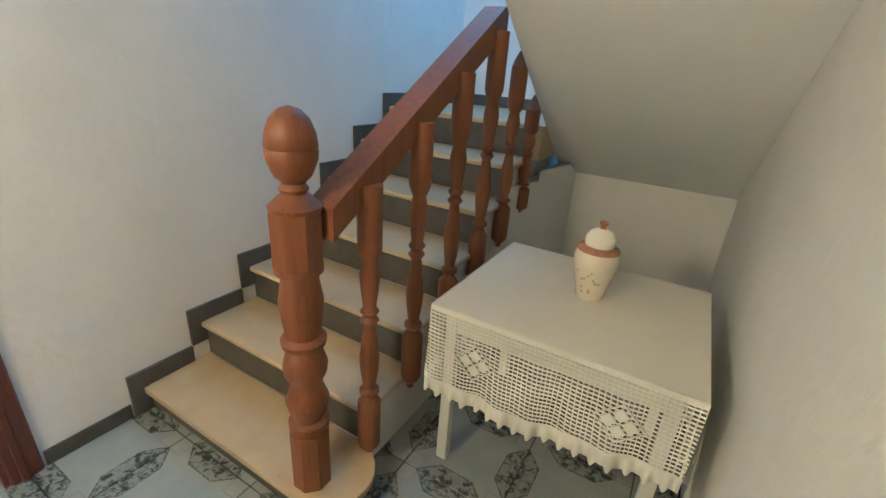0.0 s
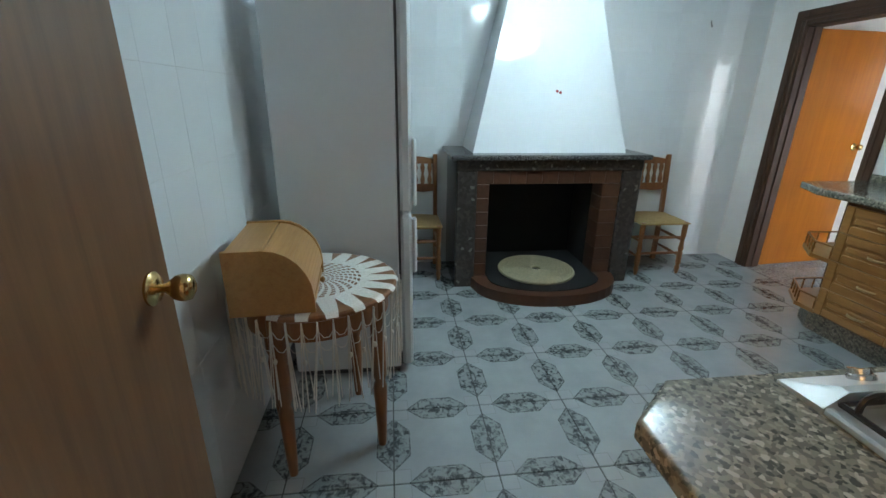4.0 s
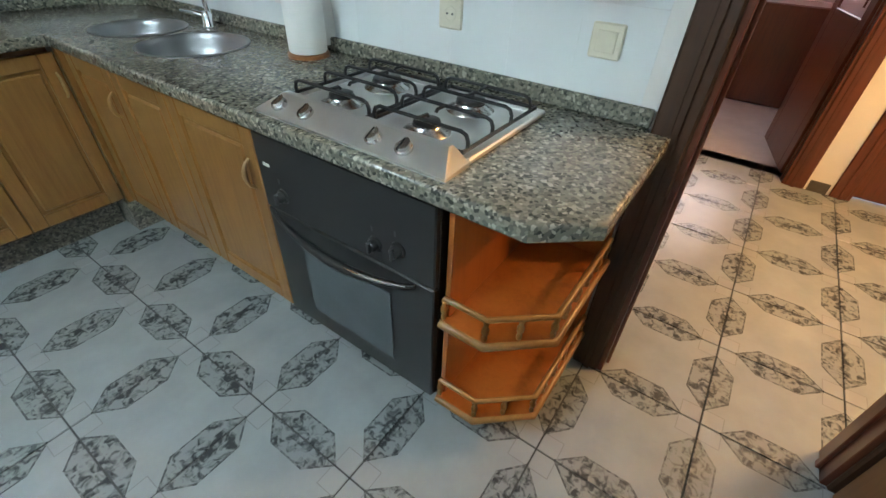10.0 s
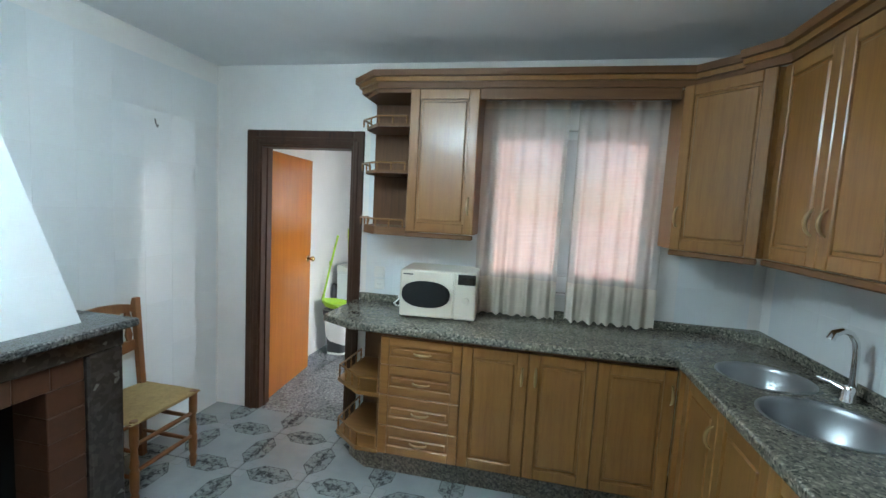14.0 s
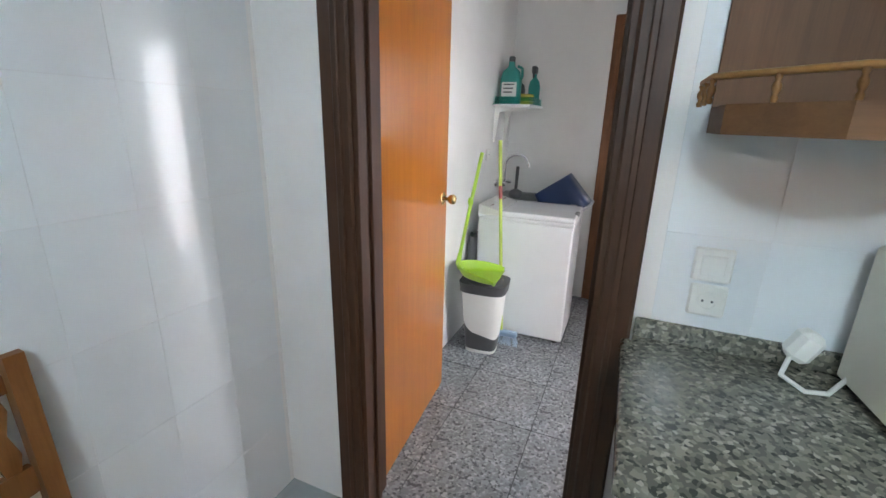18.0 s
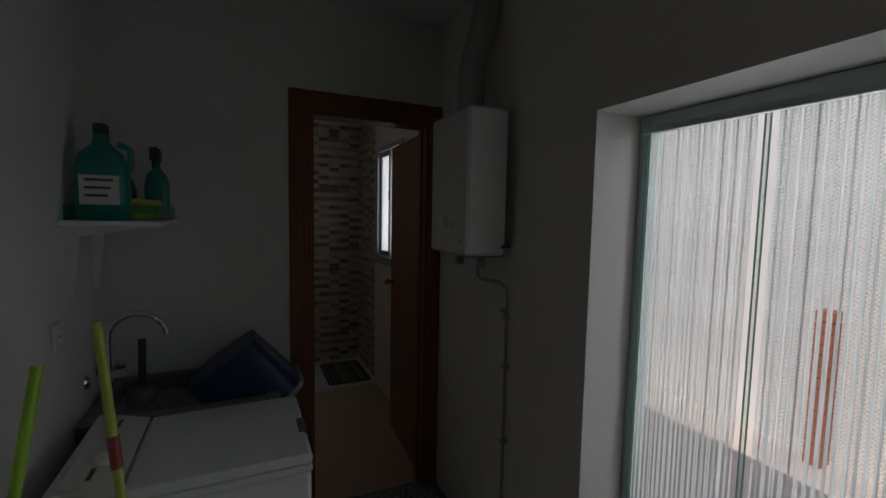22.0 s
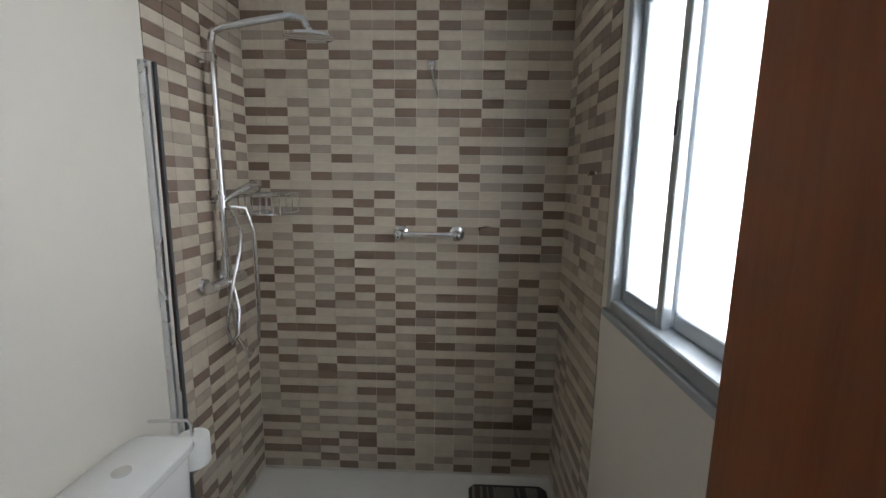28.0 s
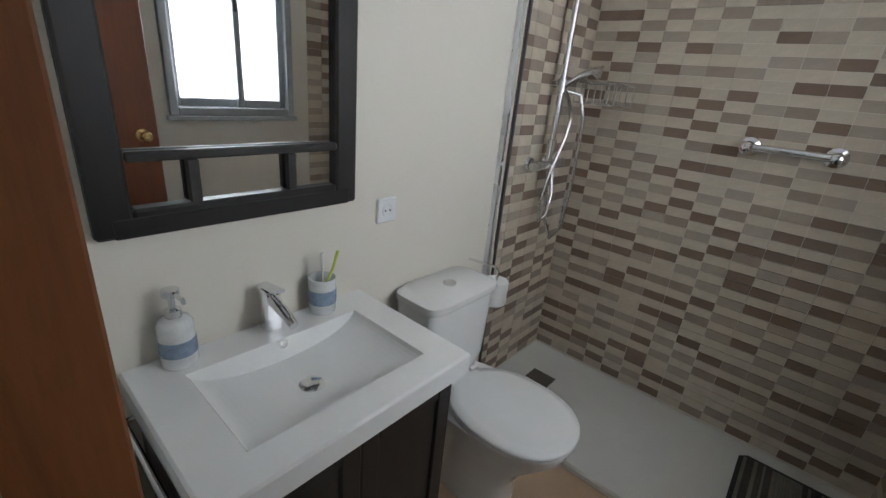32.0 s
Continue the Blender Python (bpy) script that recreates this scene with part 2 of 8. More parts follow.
def granite_material(name, stops, scale=150.0, rough=0.18):
    m, nt, b = start(name, rough)
    v = coords(nt)
    warp = nt.nodes.new("ShaderNodeVectorMath")
    warp.operation = "ADD"
    n = nt.nodes.new("ShaderNodeTexNoise")
    n.inputs["Scale"].default_value = scale * 0.6
    nt.links.new(v, n.inputs["Vector"])
    sc = nt.nodes.new("ShaderNodeVectorMath")
    sc.operation = "SCALE"
    sc.inputs["Scale"].default_value = 0.9 / scale
    nt.links.new(n.outputs["Color"], sc.inputs[0])
    nt.links.new(v, warp.inputs[0]), nt.links.new(sc.outputs[0], warp.inputs[1])
    vo = nt.nodes.new("ShaderNodeTexVoronoi")
    vo.inputs["Scale"].default_value = scale
    nt.links.new(warp.outputs[0], vo.inputs["Vector"])
    sp = nt.nodes.new("ShaderNodeSeparateColor")
    nt.links.new(vo.outputs["Color"], sp.inputs[0])
    c = ramp(nt, sp.outputs[0], stops, sharp=True)
    wide = noise_of(nt, v, 3.0, 3)
    c = blend(nt, 1.0, c, ramp(nt, wide, [(0.3, (0.86, 0.86, 0.86)), (0.7, (1, 1, 1))]), "MULTIPLY")
    nt.links.new(c, b.inputs["Base Color"])
    bumped(nt, b, noise_of(nt, v, 150, 2), 0.05, 0.0004)
    return m


def glow(name, col, power):
    m, nt, b = start(name, 0.4)
    b.inputs["Base Color"].default_value = (*col, 1)
    b.inputs["Emission Color"].default_value = (*col, 1)
    b.inputs["Emission Strength"].default_value = power
    return m


def clear(name, col=(1, 1, 1), rough=0.0, ior=1.45, thin=0.0):
    """Glass or clear plastic; thin: the share that light passes straight through."""
    m, nt, b = start(name, rough)
    b.inputs["Base Color"].default_value = (*col, 1)
    b.inputs["Transmission Weight"].default_value, b.inputs["IOR"].default_value = 1.0, ior
    if thin:
        t = nt.nodes.new("ShaderNodeBsdfTransparent")
        t.inputs[0].default_value = (*col, 1)
        x = nt.nodes.new("ShaderNodeMixShader")
        x.inputs[0].default_value = thin
        nt.links.new(b.outputs[0], x.inputs[1]), nt.links.new(t.outputs[0], x.inputs[2])
        nt.links.new(x.outputs[0], nt.nodes["Material Output"].inputs["Surface"])
    return m


def cloth(name, col, through_share=0.3, rough=0.9, open_share=0.0, weave=700.0):
    """Woven stuff that lets some light through."""
    m, nt, b = start(name, rough, 0, 0.2)
    v = coords(nt)
    n = noise_of(nt, v, 5, 4)
    c = ramp(nt, n, [(0.3, scaled(col, 0.9)), (0.7, scaled(col, 1.06))])
    nt.links.new(c, b.inputs["Base Color"])
    tr = nt.nodes.new("ShaderNodeBsdfTranslucent")
    nt.links.new(c, tr.inputs[0])
    x = nt.nodes.new("ShaderNodeMixShader")
    x.inputs[0].default_value = through_share
    nt.links.new(b.outputs[0], x.inputs[1]), nt.links.new(tr.outputs[0], x.inputs[2])
    last = x.outputs[0]
    if open_share:
        t = nt.nodes.new("ShaderNodeBsdfTransparent")
        y = nt.nodes.new("ShaderNodeMixShader")
        y.inputs[0].default_value = open_share
        nt.links.new(last, y.inputs[1]), nt.links.new(t.outputs[0], y.inputs[2])
        last = y.outputs[0]
    nt.links.new(last, nt.nodes["Material Output"].inputs["Surface"])
    bumped(nt, b, noise_of(nt, v, weave, 1), 0.3, 0.0008)
    return m


PLASTER = plain("white_plaster", (0.74, 0.73, 0.71), 0.75, var=0.05, scale=2.5, bump=0.22, bscale=30, lumps=0.9)
LAUNDRY_PAINT = plain("laundry_paint", (0.72, 0.72, 0.69), 0.6, var=0.05, scale=2.0, bump=0.2, bscale=60)
BATH_TILE = plain("cream_wall_tile", (0.72, 0.68, 0.60), 0.42, var=0.02, scale=1.2, bump=0.02, bscale=140)
CEILING = plain("ceiling_paint", (0.74, 0.75, 0.76), 0.8, var=0.04, scale=1.5, bump=0.15, bscale=50)
WALL_TILE = plain("white_wall_glaze", (0.74, 0.77, 0.78), 0.10, var=0.02, scale=1.5, bump=0.12, bscale=16, pieces=0.05)
GROUT = plain("grout", (0.73, 0.755, 0.765), 0.85, var=0.08, scale=30)
DARK_GROUT = plain("dark_grout", (0.06, 0.065, 0.065), 0.85, var=0.15, scale=30)
FLOOR_TILE = floor_tile_material()
SKIRT = plain("dark_grey_stone", (0.085, 0.08, 0.072), 0.35, var=0.25, scale=14, bump=0.1)
TREAD = plain("cream_marble", (0.50, 0.385, 0.225), 0.30, var=0.08, scale=9, bump=0.05, bscale=60)
FRAME_WOOD = timber("dark_frame_wood", (0.072, 0.028, 0.011), (0.026, 0.011, 0.005), (26, 26, 2.0), 0.52, 0.05)
HALL_WOOD = timber("red_brown_wood", (0.15, 0.042, 0.020), (0.07, 0.020, 0.010), (26, 26, 2.0), 0.30, 0.4)
DOOR_WOOD = timber("orange_door_veneer", (0.52, 0.175, 0.016), (0.39, 0.115, 0.009), (16, 16, 0.8), 0.28, 0.35, knots=True)
BATH_DOOR = timber("red_door_veneer", (0.26, 0.075, 0.022), (0.17, 0.042, 0.012), (22, 22, 0.9), 0.30, 0.3)
KITCHEN_DOOR = timber("brown_door_veneer", (0.22, 0.105, 0.040), (0.13, 0.058, 0.022), (20, 20, 0.9), 0.5, 0.06)
STAIR_WOOD = timber("turned_stair_wood", (0.25, 0.092, 0.030), (0.13, 0.045, 0.015), (30, 30, 2.2), 0.52, 0.06)
OAK_V = timber("oak_upright", (0.330, 0.158, 0.044), (0.215, 0.090, 0.022), (30, 30, 1.8), 0.36, 0.2)
OAK_H = timber("oak_across_x", (0.330, 0.158, 0.044), (0.215, 0.090, 0.022), (1.8, 30, 30), 0.36, 0.2)
OAK_Y = timber("oak_across_y", (0.330, 0.158, 0.044), (0.215, 0.090, 0.022), (30, 1.8, 30), 0.36, 0.2)
# oak with the shade inside open units put into its colour
OAK_SHADED = timber("oak_shaded_inside", (0.16, 0.072, 0.026), (0.09, 0.038, 0.013), (30, 30, 1.8), 0.62, 0.0)
# oak tinted with the orange light that falls in from the hall
ORANGE_LIT_OAK = timber("orange_lit_oak", (0.40, 0.115, 0.020), (0.27, 0.065, 0.010), (24, 24, 1.6), 0.32, 0.25)
CHAIR_WOOD = timber("chair_wood", (0.30, 0.125, 0.040), (0.17, 0.062, 0.020), (24, 24, 2.0), 0.38, 0.2)
GRANITE = granite_material("speckled_granite", [(0.0, (0.062, 0.066, 0.056)), (0.15, (0.130, 0.130, 0.106)), (0.42, (0.195, 0.187, 0.150)), (0.70, (0.262, 0.246, 0.196)), (0.91, (0.39, 0.365, 0.30))], 125.0)
TERRAZZO = granite_material("grey_speckled_floor", [(0.0, (0.11, 0.115, 0.12)), (0.14, (0.205, 0.215, 0.22)), (0.50, (0.265, 0.28, 0.288)), (0.84, (0.37, 0.38, 0.385))], 95.0, 0.24)
CHROME = plain("chrome", (0.78, 0.79, 0.80), 0.10, 1.0, var=0.03, bump=0.0)
STEEL = plain("brushed_steel", (0.58, 0.58, 0.57), 0.26, 1.0, var=0.06, scale=12, bump=0.05)
BRASS = plain("brass", (0.62, 0.44, 0.20), 0.22, 1.0, var=0.08, bump=0.0)
IRON = plain("black_enamel", (0.018, 0.018, 0.020), 0.35, 0.0, var=0.15)
BLACK_GLASS = plain("black_glass", (0.012, 0.013, 0.014), 0.05, 0.0, var=0.05, bump=0.0)
WHITE_PLASTIC = plain("white_plastic", (0.72, 0.71, 0.67), 0.35, var=0.03, bump=0.03)
WHITE_ENAMEL = plain("white_enamel", (0.78, 0.79, 0.79), 0.22, var=0.02, bump=0.02)
CERAMIC = plain("white_ceramic", (0.80, 0.80, 0.78), 0.08, var=0.02, bump=0.0)
GREY_PLASTIC = plain("dark_grey_plastic", (0.07, 0.072, 0.075), 0.45, var=0.1)


# ---- mesh helpers ----
def cbox(bm, lo, hi, b=0.003, m=None):
    """A box with chamfered edges."""
    lo, hi = Vector(lo), Vector(hi)
    b = min(b, *((hi[i] - lo[i]) * 0.45 for i in range(3)))
    vs = {}
    signs = [(i, j, k) for i in (0, 1) for j in (0, 1) for k in (0, 1)]
    for s in signs:
        for a in range(3):
            p = [(hi if s[i] else lo)[i] + (0 if i == a else (-b if s[i] else b)) for i in range(3)]
            p = Vector(p)
            vs[s, a] = bm.verts.new(m @ p if m else p)
    for a in range(3):
        c, d = (a + 1) % 3, (a + 2) % 3
        for sa in (0, 1):
            ring = []
            for sc, sd in ((0, 0), (1, 0), (1, 1), (0, 1)):
                s = [0, 0, 0]
                s[a], s[c], s[d] = sa, sc, sd
                ring.append(vs[tuple(s), a])
            bm.faces.new(ring if sa else ring[::-1])
        for sc in (0, 1):
            for sd in (0, 1):
                s0, s1 = [0, 0, 0], [0, 0, 0]
                s0[c], s0[d], s1[c], s1[d] = sc, sd, sc, sd
                s1[a] = 1
                s0, s1 = tuple(s0), tuple(s1)
                q = [vs[s0, c], vs[s1, c], vs[s1, d], vs[s0, d]]
                bm.faces.new(q if sc == sd else q[::-1])
    for s in signs:
        t = [vs[s, 0], vs[s, 1], vs[s, 2]]
        bm.faces.new(t if sum(s) % 2 else t[::-1])
    return bm


def prism(bm, poly, lo, hi, axis="z", m=None):
    """A polygon drawn in the plane across the axis, stretched from lo to hi."""
    def put(u, v, w):
        p = Vector({"z": (u, v, w), "x": (w, u, v), "y": (u, w, v)}[axis])
        return bm.verts.new(m @ p if m else p)
    a, c = [put(u, v, lo) for u, v in poly], [put(u, v, hi) for u, v in poly]
    n = len(poly)
    bm.faces.new(a[::-1]), bm.faces.new(c)
    for i in range(n):
        bm.faces.new((a[i], a[(i + 1) % n], c[(i + 1) % n], c[i]))
    return bm


def lathe(bm, profile, seg=20, m=None, caps=True):
    """A profile of (radius, height) turned round the upright axis."""
    rings = []
    for r, z in profile:
        ring = []
        for i in range(seg):
            a = 2 * math.pi * i / seg
            p = Vector((r * math.cos(a), r * math.sin(a), z))
            ring.append(bm.verts.new(m @ p if m else p))
        rings.append(ring)
    for r0, r1 in zip(rings, rings[1:]):
        for i in range(seg):
            j = (i + 1) % seg
            bm.faces.new((r0[i], r0[j], r1[j], r1[i]))
    if caps:
        bm.faces.new(rings[0][::-1]), bm.faces.new(rings[-1])
    return bm


def tube(bm, pts, r, seg=8, m=None, closed=False):
    """A round bar along a line of points."""
    pts = [Vector(p) for p in pts]
    rings, up = [], None
    for i, p in enumerate(pts):
        a = pts[max(i - 1, 0)] if not closed else pts[i - 1]
        c = pts[min(i + 1, len(pts) - 1)] if not closed else pts[(i + 1) % len(pts)]
        way = (c - a).normalized()
        if up is None:
            up = way.orthogonal().normalized()
        up = (up - way * up.dot(way)).normalized()
        side = way.cross(up)
        rr = r[i] if isinstance(r, (list, tuple)) else r
        ring = []
        for k in range(seg):
            t = 2 * math.pi * k / seg
            q = p + (up * math.cos(t) + side * math.sin(t)) * rr
            ring.append(bm.verts.new(m @ q if m else q))
        rings.append(ring)
    pairs = list(zip(rings, rings[1:])) + ([(rings[-1], rings[0])] if closed else [])
    for r0, r1 in pairs:
        for k in range(seg):
            j = (k + 1) % seg
            bm.faces.new((r0[k], r0[j], r1[j], r1[k]))
    if not closed:
        bm.faces.new(rings[0][::-1]), bm.faces.new(rings[-1])
    return bm


def arc(c, r, a0, a1, n, plane="xz"):
    out = []
    for i in range(n + 1):
        t = radians(a0 + (a1 - a0) * i / n)
        u, v = r * math.cos(t), r * math.sin(t)
        out.append({"xz": (c[0] + u, c[1], c[2] + v), "yz": (c[0], c[1] + u, c[2] + v), "xy": (c[0] + u, c[1] + v, c[2])}[plane])
    return out


def grid_sheet(bm, fn, nu, nv, closed_u=False):
    """A sheet whose points are fn(u, v), u and v from 0 to 1."""
    rows = [[bm.verts.new(fn(i / nu, j / nv)) for i in range(nu if closed_u else nu + 1)] for j in range(nv + 1)]
    for j in range(nv):
        for i in range(nu):
            k = (i + 1) % len(rows[0]) if closed_u else i + 1
            bm.faces.new((rows[j][i], rows[j][k], rows[j + 1][k], rows[j + 1][i]))
    return bm


def finish(name, bm, material, smooth=None):
    bmesh.ops.recalc_face_normals(bm, faces=bm.faces)
    me = bpy.data.meshes.new(name)
    bm.to_mesh(me)
    bm.free()
    me.materials.append(material)
    if smooth:
        me.shade_smooth()
        me.set_sharp_from_angle(angle=radians(smooth))
    return me


def part(name, bm, material, parent, label="", smooth=None):
    ob = new(name, finish(name, bm, material, smooth))
    ob.parent = parent
    if label:
        ob["label"] = label
    return ob


def thing(name, x, y, z, rz, label, category, group="", kind=""):
    ob = new(name)
    ob.matrix_world = pose(x, y, z, 0, 0, rz)
    ob.empty_display_size = 0.05
    return tagged(ob, label, category, group, kind)


def solid(name, bm, material, label, category, kind="structure", smooth=None, group=""):
    """One mesh that stands by itself, in world coordinates."""
    return tagged(new(name, finish(name, bm, material, smooth)), label, category, group, kind)


def B():
    return bmesh.new()


def box(lo, hi, b=0.003, m=None):
    return cbox(bmesh.new(), lo, hi, b, m)


def boxes(*rows, b=0.003):
    bm = bmesh.new()
    for lo, hi in rows:
        cbox(bm, lo, hi, b)
    return bm


# ---- structure ----
def hard(bm, lo, hi):
    v = [bm.verts.new((x, y, z)) for x in (lo[0], hi[0]) for y in (lo[1], hi[1]) for z in (lo[2], hi[2])]
    for f in ((0, 1, 3, 2), (4, 6, 7, 5), (0, 4, 5, 1), (2, 3, 7, 6), (0, 2, 6, 4), (1, 5, 7, 3)):
        bm.faces.new([v[i] for i in f])


def wall(name, axis, face0, face1, a0, a1, z0, z1, material, label, holes=()):
    """A wall along x or y between two faces, with openings (from, to, bottom, top)."""
    bm = B()
    def add(p, q, lo, hi):
        if q - p > 1e-4 and hi - lo > 1e-4:
            if axis == "x":
                hard(bm, (p, face0, lo), (q, face1, hi))
            else:
                hard(bm, (face0, p, lo), (face1, q, hi))
    at = a0
    for p, q, lo, hi in sorted(holes):
        add(at, p, z0, z1)
        add(p, q, z0, lo)
        add(p, q, hi, z1)
        at = q
    add(at, a1, z0, z1)
    return solid(name, bm, material, label, "wall")


KX0, KY0 = -3.66, -3.82            # kitchen west and south faces; east face x = 0, north face y = 0
wall("wall_kitchen_east", "y", 0.0, 0.12, -5.0, 0.35, 0, 4.0, PLASTER, "white wall between kitchen and hall", [(-3.58, -2.83, 0, 2.03)])
wall("wall_kitchen_south", "x", KY0 - 0.12, KY0, KX0 - 0.12, 0.0, 0, 2.54, PLASTER, "white kitchen wall behind fridge and round table")
wall("wall_kitchen_west", "y", KX0 - 0.12, KX0, KY0, 0.0, 0, 2.54, PLASTER, "white kitchen wall behind the fireplace")
wall("wall_kitchen_north", "x", 0.0, 0.12, KX0 - 0.12, 0.0, 0, 2.54, PLASTER, "white kitchen wall with window and laundry door", [(-3.32, -2.575, 0, 2.0), (-1.64, -0.64, 1.10, 2.12)])
wall("wall_laundry_west", "y", -3.65, -3.53, 0.12, 2.55, 0, 2.62, LAUNDRY_PAINT, "pale painted laundry wall")
wall("wall_laundry_north", "x", 2.55, 2.67, -3.65, -1.72, 0, 2.62, LAUNDRY_PAINT, "pale painted wall with bathroom doorway", [(-2.715, -2.05, 0, 2.10)])
wall("wall_laundry_east", "y", -1.99, -1.74, 0.12, 2.55, 0, 2.62, LAUNDRY_PAINT, "thick pale wall with patio doorway", [(0.60, 1.37, 0, 1.93)])
wall("wall_laundry_south", "x", 0.12, 0.355, -2.587, -1.99, 0, 2.62, LAUNDRY_PAINT, "thick pale wall beside the laundry doorway")
wall("wall_bath_west", "y", -3.55, -3.43, 2.67, 4.91, 0, 2.50, BATH_TILE, "cream tiled bathroom wall behind the basin")
wall("wall_bath_north", "x", 4.79, 4.91, -3.43, -1.90, 0, 2.50, BATH_TILE, "bathroom wall behind the shower")
wall("wall_bath_east", "y", -1.90, -1.72, 2.67, 4.91, 0, 2.50, BATH_TILE, "cream tiled bathroom wall with window", [(3.42, 4.06, 1.20, 2.14)])
wall("wall_hall_east", "y", 2.25, 2.37, -5.0, 0.35, 0, 4.0, PLASTER, "white hall wall with two doorways", [(-4.45, -3.68, 0, 2.05), (-3.36, -2.63, 0, 2.05)])
wall("wall_hall_south", "x", -5.12, -5.0, 0.0, 2.37, 0, 2.54, PLASTER, "white wall closing the hall")
wall("wall_stair_north", "x", 0.35, 0.47, 0.0, 2.37, 0, 4.0, PLASTER, "white wall behind the stair landing")
wall("wall_under_stairs", "x", -0.10, 0.0, 1.135, 2.25, 0, 0.95, PLASTER, "white wall behind the hall table")
bm = B()
hard(bm, (KX0 - 0.12, KY0 - 0.12, 2.54), (0.0, 0.12, 2.70))
solid("ceiling_kitchen", bm, CEILING, "flat white kitchen ceiling", "ceiling")
bm = B()
hard(bm, (0.12, -5.12, 2.54), (2.25, -2.75, 2.70))
solid("ceiling_hall", bm, CEILING, "flat white hall ceiling", "ceiling")
bm = B()
hard(bm, (0.0, -2.75, 4.0), (2.37, 0.47, 4.12))
hard(bm, (0.12, -2.87, 2.70), (2.25, -2.75, 4.0))
solid("ceiling_stairwell", bm, CEILING, "white ceiling over the stairwell", "ceiling")
bm = B()
hard(bm, (-3.65, 0.12, 2.62), (-1.72, 2.67, 2.78))
solid("ceiling_laundry", bm, CEILING, "white laundry ceiling", "ceiling")
bm = B()
hard(bm, (-3.55, 2.67, 2.50), (-1.72, 4.91, 2.66))
solid("ceiling_bath", bm, CEILING, "white bathroom ceiling", "ceiling")
bm = B()
prism(bm, [(-0.09, 0.935), (-0.09, 1.14), (-2.28, 2.62), (-2.48, 2.54)], 1.205, 2.249, "x")
prism(bm, [(1.136, -0.86), (1.31, -0.101), (1.136, -0.101)], 0.0, 0.94, "z")
prism(bm, [(1.206, -0.56), (1.31, -0.101), (1.206, -0.101)], 0.94, 1.0, "z")
solid("stair_soffit", bm, CEILING, "sloping white underside of the upper flight", "ceiling")

# slabs under the floors
bm = B()
hard(bm, (-3.78, -5.12, -0.2), (2.37, 0.12, -0.006))
solid("floor", bm, DARK_GROUT, "dark grout bed under patterned white floor tiles", "floor")
bm = B()
hard(bm, (-3.65, 0.12, -0.2), (-1.74, 2.60, -0.006))
solid("floor_laundry", bm, DARK_GROUT, "dark joints under grey speckled floor tiles", "floor")
bm = B()
hard(bm, (-3.55, 2.60, -0.2), (-1.72, 4.91, 0.005))
BATH_FLOOR = plain("beige_floor_tile", (0.56, 0.40, 0.27), 0.30, var=0.06, scale=3, bump=0.06, bscale=50)
solid("floor_bath", bm, BATH_FLOOR, "plain beige bathroom floor", "floor")
PAVING = plain("patio_paving", (0.62, 0.54, 0.50), 0.8, var=0.15, scale=2)
bm = B()
hard(bm, (-150, -150, -0.3), (150, 150, -0.21))
solid("ground", bm, PAVING, "pale ground round the house", "ground")
bm = B()
hard(bm, (-1.74, 0.12, -0.20), (0.70, 7.0, -0.03))
solid("patio", bm, PAVING, "pale patio paving outside the laundry", "pavement")
PATIO_WALL = plain("patio_wall_paint", (0.80, 0.77, 0.75), 0.8, var=0.08, scale=1.5, bump=0.4, bscale=40)
wall("wall_patio", "y", 0.58, 0.70, 0.47, 7.0, -0.2, 2.9, PATIO_WALL, "pinkish white patio wall")


def door_frame(name, axis, f0, f1, a0, a1, top, width, material, label, proud=0.018, sides=(0, 1), inner=None, right=None):
    """Lining and casings round a doorway in a wall between faces f0 and f1."""
    root = thing(name, 0, 0, 0, 0, label, "door frame", kind="structure")
    wr = right or width
    def add(n, p, q, lo, hi, g0, g1, b, wood=material):
        root_part = box((p, g0, lo), (q, g1, hi), b) if axis == "x" else box((g0, p, lo), (g1, q, hi), b)
        part(n, root_part, wood, root)
    e = 0.004
    add("lining", a0 - e, a0 + 0.028, 0, top, f0 - 0.004, f1 + 0.004, 0.002)
    add("lining", a1 - 0.028, a1 + e, 0, top, f0 - 0.004, f1 + 0.004, 0.002)
    add("lining", a0 + 0.028, a1 - 0.028, top - 0.028, top + e, f0 - 0.004, f1 + 0.004, 0.002)
    for g0, g1 in [((f0 - proud, f0 + 0.001), (f1 - 0.001, f1 + proud))[i] for i in sides]:
        wood = inner if inner and g0 < f0 else material
        add("casing", a0 - width, a0 + 0.012, 0, top + width, g0, g1, 0.007, wood)
        add("casing", a1 - 0.012, a1 + wr, 0, top + width, g0, g1, 0.007, wood)
        add("casing", a0 + 0.012, a1 - 0.012, top - 0.012, top + width, g0, g1, 0.007, wood)
        s = 1 if g0 > f0 else -1
        h0, h1 = (g1, g1 + 0.008) if s > 0 else (g0 - 0.008, g0)
        add("bead", a0 - width * 0.45, a0 - width * 0.2, 0, top + width * 0.2, h0, h1, 0.003, wood)
        add("bead", a1 + wr * 0.2, a1 + wr * 0.45, 0, top + width * 0.2, h0, h1, 0.003, wood)
        add("bead", a0 - width * 0.2, a1 + wr * 0.2, top + width * 0.2, top + width * 0.45, h0, h1, 0.003, wood)
    add("stop", a0 + 0.028, a0 + 0.040, 0, top - 0.028, (f0 + f1) / 2 - 0.012, (f0 + f1) / 2 + 0.012, 0.002)
    add("stop", a1 - 0.040, a1 - 0.028, 0, top - 0.028, (f0 + f1) / 2 - 0.012, (f0 + f1) / 2 + 0.012, 0.002)
    return root


